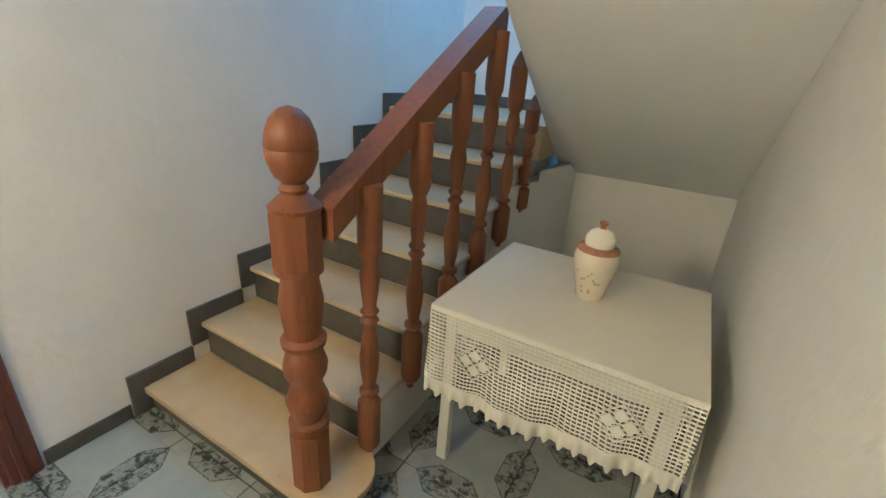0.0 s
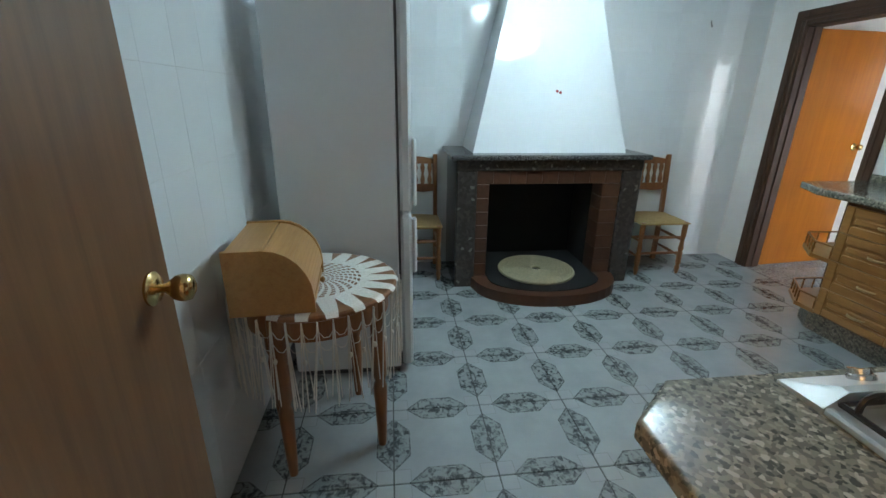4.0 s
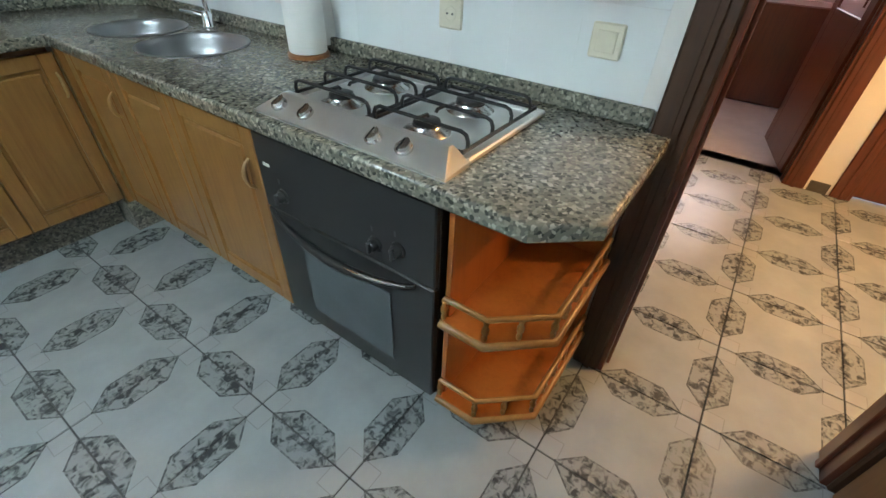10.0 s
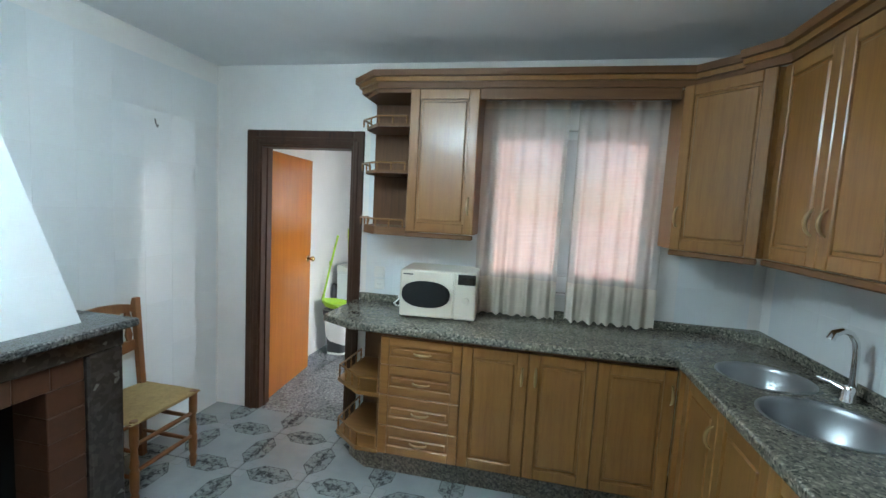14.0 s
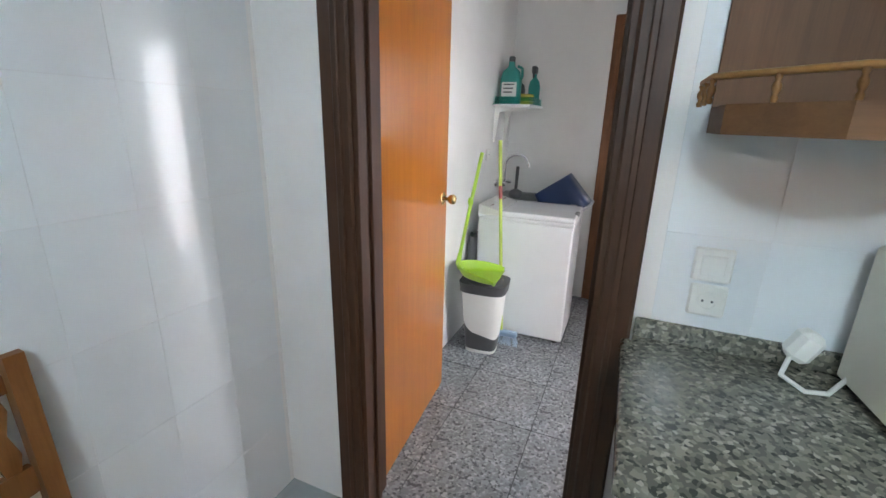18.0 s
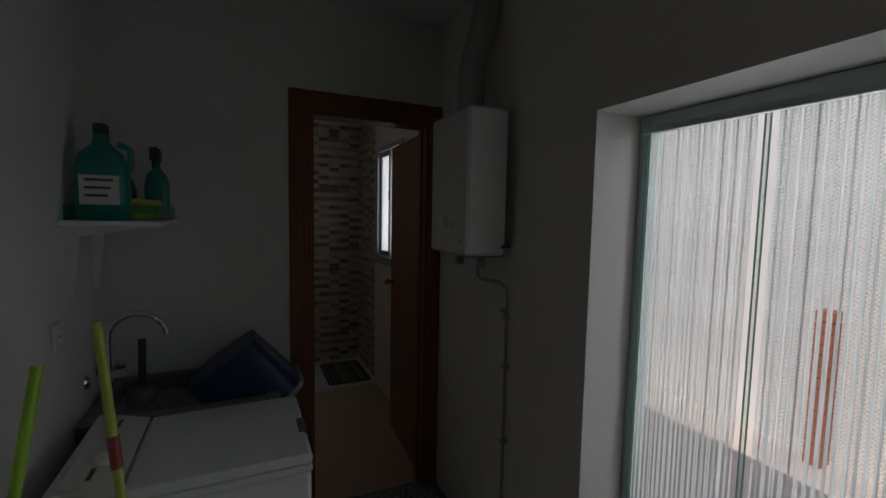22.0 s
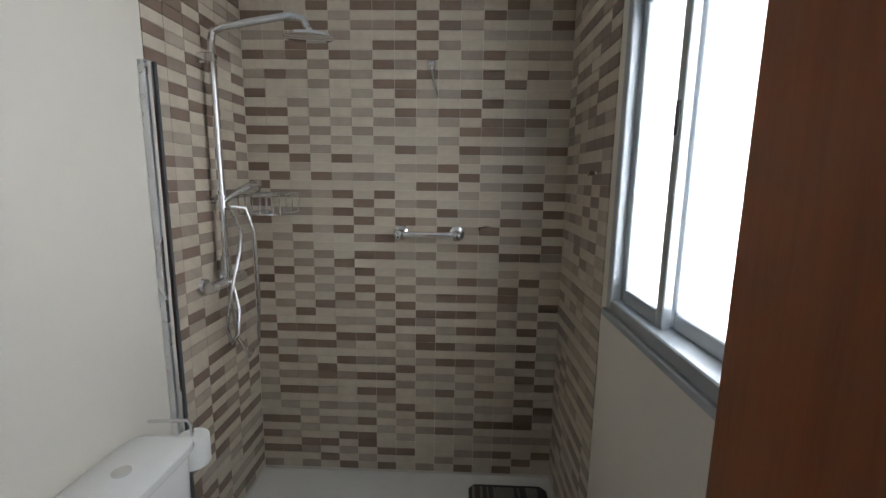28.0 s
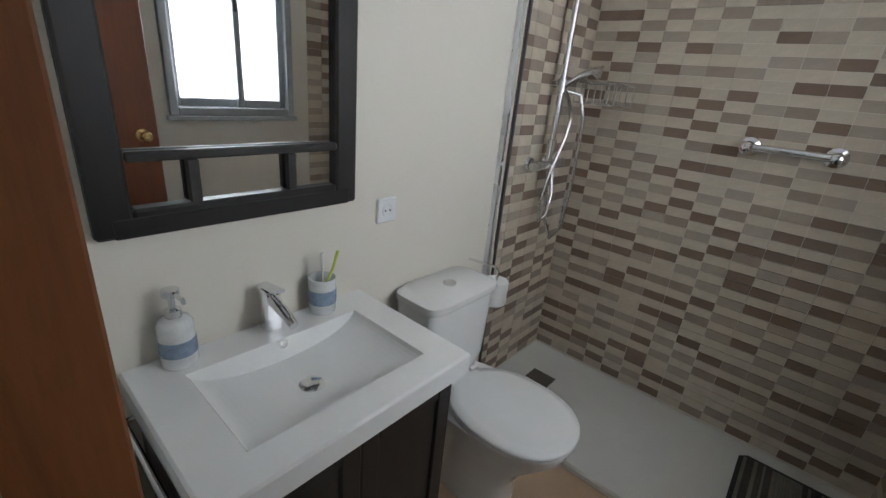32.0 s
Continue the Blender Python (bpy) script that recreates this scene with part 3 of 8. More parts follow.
door_frame("door_frame_kitchen", "y", 0.0, 0.12, -3.58, -2.83, 2.03, 0.085, HALL_WOOD, "dark red-brown wooden frame of kitchen doorway", inner=FRAME_WOOD)
door_frame("door_frame_laundry", "x", 0.0, 0.12, -3.32, -2.575, 2.0, 0.09, FRAME_WOOD, "dark brown wooden frame of laundry doorway", right=0.070)
door_frame("door_frame_bath", "x", 2.55, 2.67, -2.715, -2.05, 2.10, 0.085, STAIR_WOOD, "brown wooden frame of bathroom doorway", sides=(0,), right=0.105)
door_frame("door_frame_east", "y", 2.25, 2.37, -3.36, -2.63, 2.05, 0.095, HALL_WOOD, "dark red-brown frame of the east doorway")
door_frame("door_frame_far", "y", 2.25, 2.37, -4.45, -3.68, 2.05, 0.085, HALL_WOOD, "dark red-brown frame of the second hall doorway")


def knob(parent, x, y, z, way):
    """A round door knob on its rosette; way: +1 or -1 along y of the leaf."""
    turn = pose(x, y, z, -90 * way, 0, 0)
    k = part("knob", lathe(B(), [(0.007, 0.0), (0.008, 0.022), (0.014, 0.030), (0.022, 0.040), (0.0245, 0.052), (0.022, 0.062), (0.012, 0.068), (0.002, 0.069)], 18, turn), BRASS, parent, "round brass knob", 50)
    part("rosette", lathe(B(), [(0.030, -0.001), (0.030, 0.004), (0.022, 0.010), (0.008, 0.012)], 20, turn), BRASS, k, "", 50)


def leaf_door(name, x, y, rz, width, height, material, label, knob_z, thick=0.038):
    """A flat door leaf hung at x, y; it runs along its own x axis."""
    root = thing(name, x, y, 0.008, rz, label, "door", kind="structure")
    part("leaf", box((0, -thick / 2, 0), (width, thick / 2, height), 0.003), material, root)
    knob(root, width - 0.065, thick / 2, knob_z, 1)
    knob(root, width - 0.065, -thick / 2, knob_z, -1)
    for z in (0.25, height / 2, height - 0.25):
        part("hinge", lathe(B(), [(0.007, z - 0.04), (0.007, z + 0.04), (0.003, z + 0.048)], 10, pose(-0.004, thick / 2 + 0.003, 0)), BRASS, root, "", 40)
    part("latch", box((width - 0.001, -0.012, knob_z - 0.06), (width + 0.0015, 0.012, knob_z + 0.06), 0.0005), BRASS, root)
    return root


leaf_door("door_kitchen", -0.03, -3.60, 181.5, 0.745, 1.99, KITCHEN_DOOR, "brown veneered door standing open into the kitchen", 1.10)
leaf_door("door_laundry", -3.333, 0.14, 95, 0.735, 1.96, DOOR_WOOD, "orange veneered door standing open against laundry wall", 1.06)
leaf_door("door_bath", -2.040, 2.69, 87, 0.62, 2.05, BATH_DOOR, "red-brown veneered door standing open into the bathroom", 1.10)

# east room seen through the hall doorway
ROOM = plain("pink_white_paint", (0.72, 0.62, 0.60), 0.8, var=0.04)
wall("wall_room_north", "x", -1.7, -1.58, 2.37, 4.6, 0, 2.54, ROOM, "pinkish wall of the east room")
wall("wall_room_south", "x", -3.72, -3.60, 2.37, 4.6, 0, 2.54, ROOM, "pinkish wall of the east room")
wall("wall_room_east", "y", 4.6, 4.72, -3.72, -1.58, 0, 2.54, ROOM, "pinkish wall of the east room", [(-3.24, -1.96, 1.06, 2.14)])
bm = B()
hard(bm, (2.37, -3.72, 2.54), (4.72, -1.58, 2.66))
solid("ceiling_room", bm, CEILING, "white ceiling of the east room", "ceiling")
bm = B()
hard(bm, (2.37, -3.72, -0.2), (4.72, -1.58, 0.0))
solid("floor_room", bm, plain("pale_floor", (0.55, 0.52, 0.52), 0.2, var=0.06), "pale tiled floor of the east room", "floor")


# staircase
RISE, GOING, NOSE_Y, NOSE_Z = 0.19, 0.29, -2.37, 0.125
stairs = thing("staircase", 0.12, -2.37, 0, 0, "stairs with cream marble treads and dark stone risers", "stairs", kind="structure")
SW = 1.01
for i in range(7):
    y0, z1 = i * GOING, NOSE_Z + i * RISE
    back = GOING + 0.03 if i < 6 else 0.98
    if i == 0:
        poly = [(0.002, 0.0), (SW - 0.02, 0.0)] + [(SW - 0.02 + 0.155 * math.sin(radians(a)), 0.155 - 0.155 * math.cos(radians(a))) for a in range(15, 181, 15)] + [(SW, 0.31), (0.002, 0.31)]
        part("tread", prism(B(), poly, z1 - 0.028, z1), TREAD, stairs)
        poly = [(0.002, 0.03), (SW - 0.02, 0.03)] + [(SW - 0.02 + 0.125 * math.sin(radians(a)), 0.155 - 0.125 * math.cos(radians(a))) for a in range(15, 181, 15)] + [(SW - 0.02, 0.30), (0.002, 0.30)]
        part("riser", prism(B(), poly, 0.0, z1 - 0.028), SKIRT, stairs)
    else:
        part("tread", box((0.002, y0, z1 - 0.028), (SW + 0.025, y0 + back, z1), 0.006), TREAD, stairs)
        part("riser", box((0.002, y0 + 0.028, z1 - RISE), (SW, y0 + 0.045, z1 - 0.028), 0.001), SKIRT, stairs)
    # stepped skirting on the wall
    nxt = (i + 1) * GOING
    part("skirting", box((0.0005, y0 - 0.055, z1 - RISE + (0.085 if i else 0.065)), (0.016, y0 + 0.025, z1 + 0.085), 0.002), SKIRT, stairs)
    if i < 6:
        part("skirting", box((0.0005, y0 + 0.0255, z1 + 0.001), (0.016, nxt - 0.0555, z1 + 0.085), 0.002), SKIRT, stairs)
    else:
        part("skirting", box((0.0005, y0 + 0.0255, z1 + 0.001), (0.016, y0 + 0.96, z1 + 0.085), 0.002), SKIRT, stairs)
        part("skirting", box((0.018, y0 + 0.962, z1 + 0.001), (2.12, y0 + 0.976, z1 + 0.085), 0.002), SKIRT, stairs)
bm = B()
side = [(0.12, 0.0), (0.12, 0.09)]
for i in range(1, 7):
    side += [(i * GOING + 0.045, NOSE_Z + (i - 1) * RISE - 0.03), (i * GOING + 0.045, NOSE_Z + i * RISE - 0.029)]
side += [(2.70, NOSE_Z + 6 * RISE - 0.029), (2.70, 0.0)]
prism(bm, side, 0.003, SW, "x")
part("stringer", bm, PLASTER, stairs, "white plastered side of the stairs")
part("landing", box((SW + 0.026, 1.74, NOSE_Z + 6 * RISE - 0.2), (1.085, 2.715, NOSE_Z + 6 * RISE), 0.004), TREAD, stairs)


# skirting tiles along hall and kitchen
def skirting(name, lo, hi, label, material=SKIRT):
    return solid(name, box(lo, hi, 0.003), material, label, "skirting")


skirting("baseboard_hall", (0.1205, -2.735, 0.0), (0.130, -2.43, 0.072), "dark speckled skirting along the hall wall")
skirting("baseboard_hall_east", (2.240, -2.53, 0.0), (2.2495, -0.96, 0.072), "dark speckled skirting along the hall wall")
skirting("baseboard_hall_mid", (2.240, -3.58, 0.0), (2.2495, -3.47, 0.072), "dark speckled skirting along the hall wall")


# ---- kitchen ----
def carve(ob, cutters):
    """Cuts shapes out of an object's mesh for good."""
    for c in cutters:
        md = ob.modifiers.new("cut", "BOOLEAN")
        md.operation, md.object, md.solver = "DIFFERENCE", c, "EXACT"
    bpy.context.view_layer.update()
    made = bpy.data.meshes.new_from_object(ob.evaluated_get(bpy.context.evaluated_depsgraph_get()))
    ob.modifiers.clear()
    ob.data = made
    for c in cutters:
        bpy.data.objects.remove(c)


HANDLE = plain("bronze_handle", (0.46, 0.33, 0.18), 0.3, 0.8, var=0.1)


def bow_handle(parent, x, z, yf, upright=True, size=0.10):
    pts = []
    for i in range(9):
        t = i / 8
        d, out = (t - 0.5) * size, 0.026 * math.sin(math.pi * t) ** 0.6
        pts.append((x, yf - out, z + d) if upright else (x + d, yf - out, z))
    part("handle", tube(B(), pts, [0.004 + 0.004 * math.sin(math.pi * i / 8) for i in range(9)], 8), HANDLE, parent, "bow-shaped bronze handle", 60)


def panel_door(parent, x0, x1, z0, z1, yf, handle=None, name="door", wood=None):
    """A framed door with a raised field; its front lies at y = yf."""
    wood = wood or OAK_V
    g, w = 0.002, min(0.058, (x1 - x0) * 0.22, (z1 - z0) * 0.3)
    x0, x1, z0, z1 = x0 + g, x1 - g, z0 + g, z1 - g
    d = part(name, box((x0 + 0.004, yf + 0.013, z0 + 0.004), (x1 - 0.004, yf + 0.0215, z1 - 0.004), 0.001), wood, parent)
    for p, q in ((x0, x0 + w), (x1 - w, x1)):
        part("stile", box((p, yf, z0), (q, yf + 0.0205, z1), 0.004), wood, d)
    for p, q in ((z0, z0 + w), (z1 - w, z1)):
        part("rail", box((x0 + w + 0.0003, yf + 0.001, p), (x1 - w - 0.0003, yf + 0.0203, q), 0.004), wood, d)
    f = min(0.03, w * 0.6) * 0.45
    part("field", box((x0 + w + f, yf + 0.003, z0 + w + f), (x1 - w - f, yf + 0.016, z1 - w - f), 0.011), wood, d)
    if handle:
        bow_handle(d, handle[0], handle[1], yf)
    return d


ZB = 0.176                         # lower edge of the unit fronts
PLINTH = granite_material("speckled_plinth", [(0.0, (0.10, 0.092, 0.082)), (0.25, (0.18, 0.165, 0.14)), (0.55, (0.25, 0.225, 0.185)), (0.85, (0.35, 0.32, 0.27))], 110.0, 0.45)


def base_unit(name, x, y, rz, width, label, depth=0.57, top=0.888):
    root = thing(name, x, y, 0, rz, label, "cabinet", "kitchen base units")
    part("carcass", box((0.001, -depth + 0.024, ZB - 0.012), (width - 0.001, -0.004, top), 0.001), OAK_SHADED, root)
    part("plinth", box((0.001, -depth + 0.115, 0.0), (width - 0.001, -0.02, ZB - 0.0125), 0.002), PLINTH, root, "speckled granite plinth")
    return root


# north run, fronts face south
u = base_unit("drawer_unit", -2.133, 0, 0, 0.466, "oak drawer cabinet with four bronze-handled drawers")
zs = [ZB, 0.348, 0.527, 0.704, 0.868]
for z0, z1 in zip(zs, zs[1:]):
    d = panel_door(u, 0.0, 0.466, z0, z1, -0.57, name="drawer", wood=OAK_H)
    bow_handle(d, 0.245, (z0 + z1) / 2, -0.567, False, 0.10)
u = base_unit("base_cabinet", -1.667, 0, 0, 0.700, "oak kitchen base cabinet with two panelled doors")
panel_door(u, 0.0, 0.356, ZB, 0.868, -0.57, (0.324, 0.735))
panel_door(u, 0.356, 0.700, ZB, 0.868, -0.57, (0.394, 0.740))
u = base_unit("base_cabinet", -0.967, 0, 0, 0.365, "oak corner base cabinet with one panelled door")
panel_door(u, 0.0, 0.376, ZB, 0.868, -0.57, (0.352, 0.740))
# east run, fronts face west
u = base_unit("base_cabinet", 0, -0.60, -90, 0.76, "oak sink base cabinet with two panelled doors", top=0.70)
panel_door(u, 0.0, 0.38, ZB, 0.868, -0.57, (0.345, 0.73))
panel_door(u, 0.38, 0.76, ZB, 0.868, -0.57)
u = base_unit("base_cabinet", 0, -1.36, -90, 0.464, "oak base cabinet with one panelled door beside the oven")
panel_door(u, 0.0, 0.461, ZB, 0.868, -0.57, (0.418, 0.715))


def rail(parent, pts, z, height=0.045, wood=None, r=0.006):
    """A low gallery rail on turned posts along a line of plan points."""
    wood = wood or OAK_H
    top = part("gallery_rail", tube(B(), [(x, y, z + height) for x, y in pts], r, 8), wood, parent, "thin turned gallery rail", 50)
    for a, b in zip(pts, pts[1:]):
        a, b = Vector(a), Vector(b)
        n = max(1, round((b - a).length / 0.085))
        for i in range(n + 1):
            p = a + (b - a) * i / n
            shape = [(0.005, 0.0), (0.007, 0.14), (0.004, 0.26), (0.008, 0.42), (0.0085, 0.55), (0.004, 0.72), (0.007, 0.86), (0.005, 1.0)]
            part("spindle", lathe(B(), [(q * r / 0.006 * 0.85, z + height * h) for q, h in shape], 8, pose(p.x, p.y, 0)), wood, top, "", 60)


# end shelves of the north counter
poly = [(-2.445, -0.06), (-2.455, -0.42), (-2.27, -0.56), (-2.134, -0.56), (-2.134, -0.004), (-2.445, -0.004)]
sh = thing("corner_shelves", 0, 0, 0, 0, "open oak corner shelves with gallery rails under the counter", "shelf unit", "kitchen base units")
part("plinth", prism(B(), [(-2.38, -0.02), (-2.39, -0.36), (-2.25, -0.455), (-2.134, -0.455), (-2.134, -0.02)], 0.0, ZB - 0.0125), PLINTH, sh, "speckled granite plinth")
for z in (ZB - 0.012, 0.502):
    part("shelf", prism(B(), poly, z, z + 0.024), OAK_H, sh)
    rail(sh, [(-2.437, -0.10), (-2.445, -0.415), (-2.265, -0.55), (-2.15, -0.55)], z + 0.024, 0.078)
part("back", box((-2.445, -0.016, 0.19), (-2.136, -0.004, 0.888), 0.001), OAK_SHADED, sh)
part("side", box((-2.1515, -0.545, 0.19), (-2.1345, -0.017, 0.888), 0.001), OAK_SHADED, sh)
# end shelves of the east counter
sh = thing("corner_shelves", 0, -2.48, 0, -90, "open oak corner shelves under the counter's end, tinted orange-lit", "shelf unit", "kitchen base units")
poly2 = [(0.002, -0.565), (0.135, -0.565), (0.270, -0.445), (0.270, -0.034), (0.002, -0.034)]
part("plinth", prism(B(), [(0.002, -0.455), (0.115, -0.455), (0.205, -0.375), (0.205, -0.034), (0.002, -0.034)], 0.0, ZB - 0.0125), PLINTH, sh, "speckled granite plinth")
for z in (ZB - 0.012, 0.500):
    part("shelf", prism(B(), poly2, z, z + 0.026), ORANGE_LIT_OAK, sh)
    part("edging", tube(B(), [(0.004, -0.566, z + 0.013), (0.135, -0.566, z + 0.013), (0.271, -0.445, z + 0.013), (0.271, -0.04, z + 0.013)], 0.013, 8), OAK_Y, sh, "paler rounded front edge", 60)
    rail(sh, [(0.010, -0.558), (0.132, -0.558), (0.263, -0.442), (0.263, -0.045)], z + 0.026, 0.074, OAK_Y, 0.0085)
part("side", box((0.003, -0.545, 0.19), (0.018, -0.01, 0.888), 0.001), ORANGE_LIT_OAK, sh)
part("back", box((0.019, -0.046, 0.19), (0.262, -0.034, 0.888), 0.001), ORANGE_LIT_OAK, sh)

cf = thing("corner_filler", 0, 0, 0, 0, "oak filler post in the inside corner of units", "cabinet", "kitchen base units")
part("post", box((-0.590, -0.598, ZB - 0.012), (-0.565, -0.565, 0.890), 0.002), OAK_V, cf)
part("plinth", box((-0.60, -0.60, 0.0), (-0.456, -0.456, ZB - 0.0125), 0.002), PLINTH, cf)

# granite worktop, one piece, with the sink cut out
top_poly = [(-2.500, -0.003), (-2.500, -0.034), (-2.525, -0.036), (-2.520, -0.50), (-2.30, -0.61), (-0.61, -0.61), (-0.61, -2.69), (-0.515, -2.80), (-0.032, -2.80), (-0.032, -2.74), (-0.003, -2.74), (-0.003, -0.003)]
WT = 0.9352                        # top of the worktop
bm = prism(B(), top_poly, 0.892, 0.935)
bmesh.ops.recalc_face_normals(bm, faces=bm.faces)
bmesh.ops.bevel(bm, geom=[e for e in bm.edges if abs(e.verts[0].co.z - e.verts[1].co.z) < 1e-4], offset=0.010, segments=3, affect="EDGES", profile=0.6)
worktop = solid("worktop", bm, GRANITE, "grey-beige speckled granite worktop in an L", "worktop", kind="", smooth=40)
BOWL = plain("satin_sink_steel", (0.33, 0.34, 0.35), 0.36, 0.9, var=0.05, scale=12, bump=0.04)
BOWLS = [(-0.300, -0.715, 0.185), (-0.305, -1.135, 0.200)]
cutters = []
for x, y, r in BOWLS:
    cutters.append(new("cutter", finish("cutter", lathe(B(), [(r - 0.012, 0.80), (r - 0.012, 1.05)], 40, pose(x, y, 0)), GRANITE)))
carve(worktop, cutters)
up = thing("worktop_upstand", 0, 0, WT, 0, "low granite upstand along the tiled walls", "upstand")
part("strip", box((-2.500, -0.022, 0), (-0.215, -0.003, 0.048), 0.004), GRANITE, up)
part("strip", prism(B(), [(-0.215, -0.022), (-0.215, -0.003), (-0.003, -0.003), (-0.003, -0.215), (-0.022, -0.215)], 0, 0.048), GRANITE, up)
part("strip", box((-0.022, -2.74, 0), (-0.003, -0.2155, 0.048), 0.004), GRANITE, up)

for x, y, r in BOWLS:
    s = thing("sink_bowl", x, y, WT, 0, "round stainless steel sink bowl set in granite", "sink", "sink bowls")
    part("bowl", lathe(B(), [(r, 0.0), (r, 0.003), (r - 0.008, 0.004), (r - 0.014, 0.0), (r - 0.018, -0.02), (r - 0.035, -0.125), (r - 0.07, -0.15), (0.03, -0.153), (0.03, -0.156), (r - 0.069, -0.153), (r - 0.033, -0.128), (r - 0.0155, -0.02), (r - 0.0125, -0.001)], 44, None, False), BOWL, s, "", 50)
    part("drain", lathe(B(), [(0.033, -0.1525), (0.033, -0.150), (0.026, -0.149), (0.015, -0.152), (0.002, -0.152)], 24), CHROME, s, "chrome waste", 40)

tap = thing("kitchen_tap", -0.100, -0.905, WT, 0, "chrome single-lever kitchen tap with a tall spout", "tap")
part("base", lathe(B(), [(0.027, 0), (0.027, 0.006), (0.022, 0.012), (0.022, 0.050), (0.015, 0.062), (0.002, 0.064)], 20), CHROME, tap, "", 40)
part("spout", tube(B(), [(0.010, 0, 0.02), (0.008, 0, 0.19), (0.002, 0, 0.235), (-0.020, -0.003, 0.268), (-0.050, -0.005, 0.277), (-0.078, -0.007, 0.266), (-0.090, -0.008, 0.240)], [0.0125, 0.012, 0.012, 0.012, 0.013, 0.014, 0.015], 12), CHROME, tap, "", 60)
part("lever", tube(B(), [(-0.010, 0.010, 0.045), (-0.040, 0.040, 0.060), (-0.070, 0.072, 0.066)], [0.015, 0.009, 0.006], 10), CHROME, tap, "", 60)

# gas hob
HOB_STEEL = plain("pale_brushed_steel", (0.70, 0.70, 0.69), 0.42, 1.0, var=0.06, scale=12, bump=0.05)
hob = thing("gas_hob", -0.32, -2.1875, WT, -90, "steel four-burner gas hob with black grates", "hob")
part("tray", box((-0.296, -0.172, 0.0), (0.296, 0.205, 0.006), 0.002), HOB_STEEL, hob)
part("rim", boxes(((-0.3025, 0.192, 0.0), (0.3025, 0.212, 0.016)), ((-0.3025, -0.172, 0.0), (-0.286, 0.1915, 0.016)), ((0.286, -0.172, 0.0), (0.3025, 0.1915, 0.016)), b=0.004), HOB_STEEL, hob)
bm = B()                           # wedge with slanting ends
low = [bm.verts.new(p) for p in ((-0.3025, -0.260, 0.0), (0.3025, -0.260, 0.0), (0.3025, -0.1725, 0.0), (-0.3025, -0.1725, 0.0))]
high = [bm.verts.new(p) for p in ((-0.262, -0.190, 0.040), (0.262, -0.190, 0.040), (0.262, -0.1735, 0.040), (-0.262, -0.1735, 0.040))]
lip = [bm.verts.new(p) for p in ((-0.3025, -0.260, 0.006), (0.3025, -0.260, 0.006), (0.3025, -0.1725, 0.012), (-0.3025, -0.1725, 0.012))]
bm.faces.new(low[::-1]), bm.faces.new(high)
for i in range(4):
    j = (i + 1) % 4
    bm.faces.new((low[i], low[j], lip[j], lip[i])), bm.faces.new((lip[i], lip[j], high[j], high[i]))
strip = part("control_strip", bm, HOB_STEEL, hob, "sloping steel control strip with chamfered ends")
tilt = math.degrees(math.atan2(0.034, 0.070))
for x in (-0.2355, -0.1385, 0.0845, 0.1725):
    at = pose(x, -0.2265, 0.0225, tilt, 0, 0)
    k = part("knob", lathe(B(), [(0.021, -0.001), (0.021, 0.007), (0.018, 0.010), (0.002, 0.010)], 22, at), STEEL, strip, "flat round steel knob", 40)
    part("grip", prism(B(), [(0.0185 * math.cos(q), 0.0185 * math.sin(q)) for q in [math.radians(-82 + 164 * i / 10) for i in range(11)]], 0.0102, 0.019, "z", at), STEEL, k)
    part("mark", box((-0.0045, -0.017, 0.0102), (-0.001, 0.017, 0.0185), 0.001, at), IRON, k)
for x, y, r in ((-0.160, -0.085, 0.036), (-0.160, 0.100, 0.045), (0.130, -0.090, 0.036), (0.130, 0.105, 0.042)):
    bn = part("burner", lathe(B(), [(r + 0.024, 0.0065), (r + 0.022, 0.010), (r + 0.004, 0.018), (r, 0.026), (0.002, 0.026)], 26, pose(x, y, 0)), STEEL, hob, "", 40)
    part("burner_cap", lathe(B(), [(r - 0.004, 0.0265), (r - 0.002, 0.030), (r - 0.004, 0.036), (r - 0.012, 0.039), (0.002, 0.0395)], 24, pose(x, y, 0)), IRON, bn, "black enamelled burner cap", 40)


def hoop(p, q, z0, z1, c=0.018):
    """A bar that rises from p, runs level and comes down at q, with round corners."""
    p, q = Vector(p), Vector(q)
    w = (q - p).normalized()
    pts = [(p, z0), (p, z1 - c), (p + w * c * 0.3, z1 - c * 0.3), (p + w * c, z1), (q - w * c, z1), (q - w * c * 0.3, z1 - c * 0.3), (q, z1 - c), (q, z0)]
    return [(v.x, v.y, z) for v, z in pts]


for cx, ys in ((-0.145, (-0.085, 0.100)), (0.145, (-0.090, 0.105))):
    g = part("grate", tube(B(), [(cx - 0.136, -0.165, 0.024), (cx + 0.136, -0.165, 0.024), (cx + 0.136, 0.186, 0.024), (cx - 0.136, 0.186, 0.024)], 0.0055, 6, closed=True), IRON, hob, "black enamelled grate", 50)
    for cy in ys:
        for off in (-0.052, 0.052):
            part("bar", tube(B(), hoop((cx - 0.134, cy + off), (cx + 0.134, cy + off), 0.024, 0.058), 0.005, 6), IRON, g, "", 50)
            sgn = 1 if off > 0 else -1
            part("finger", tube(B(), [(cx, cy + off, 0.058), (cx, cy + sgn * 0.020, 0.058), (cx, cy + sgn * 0.015, 0.052)], 0.0045, 6), IRON, g, "", 50)

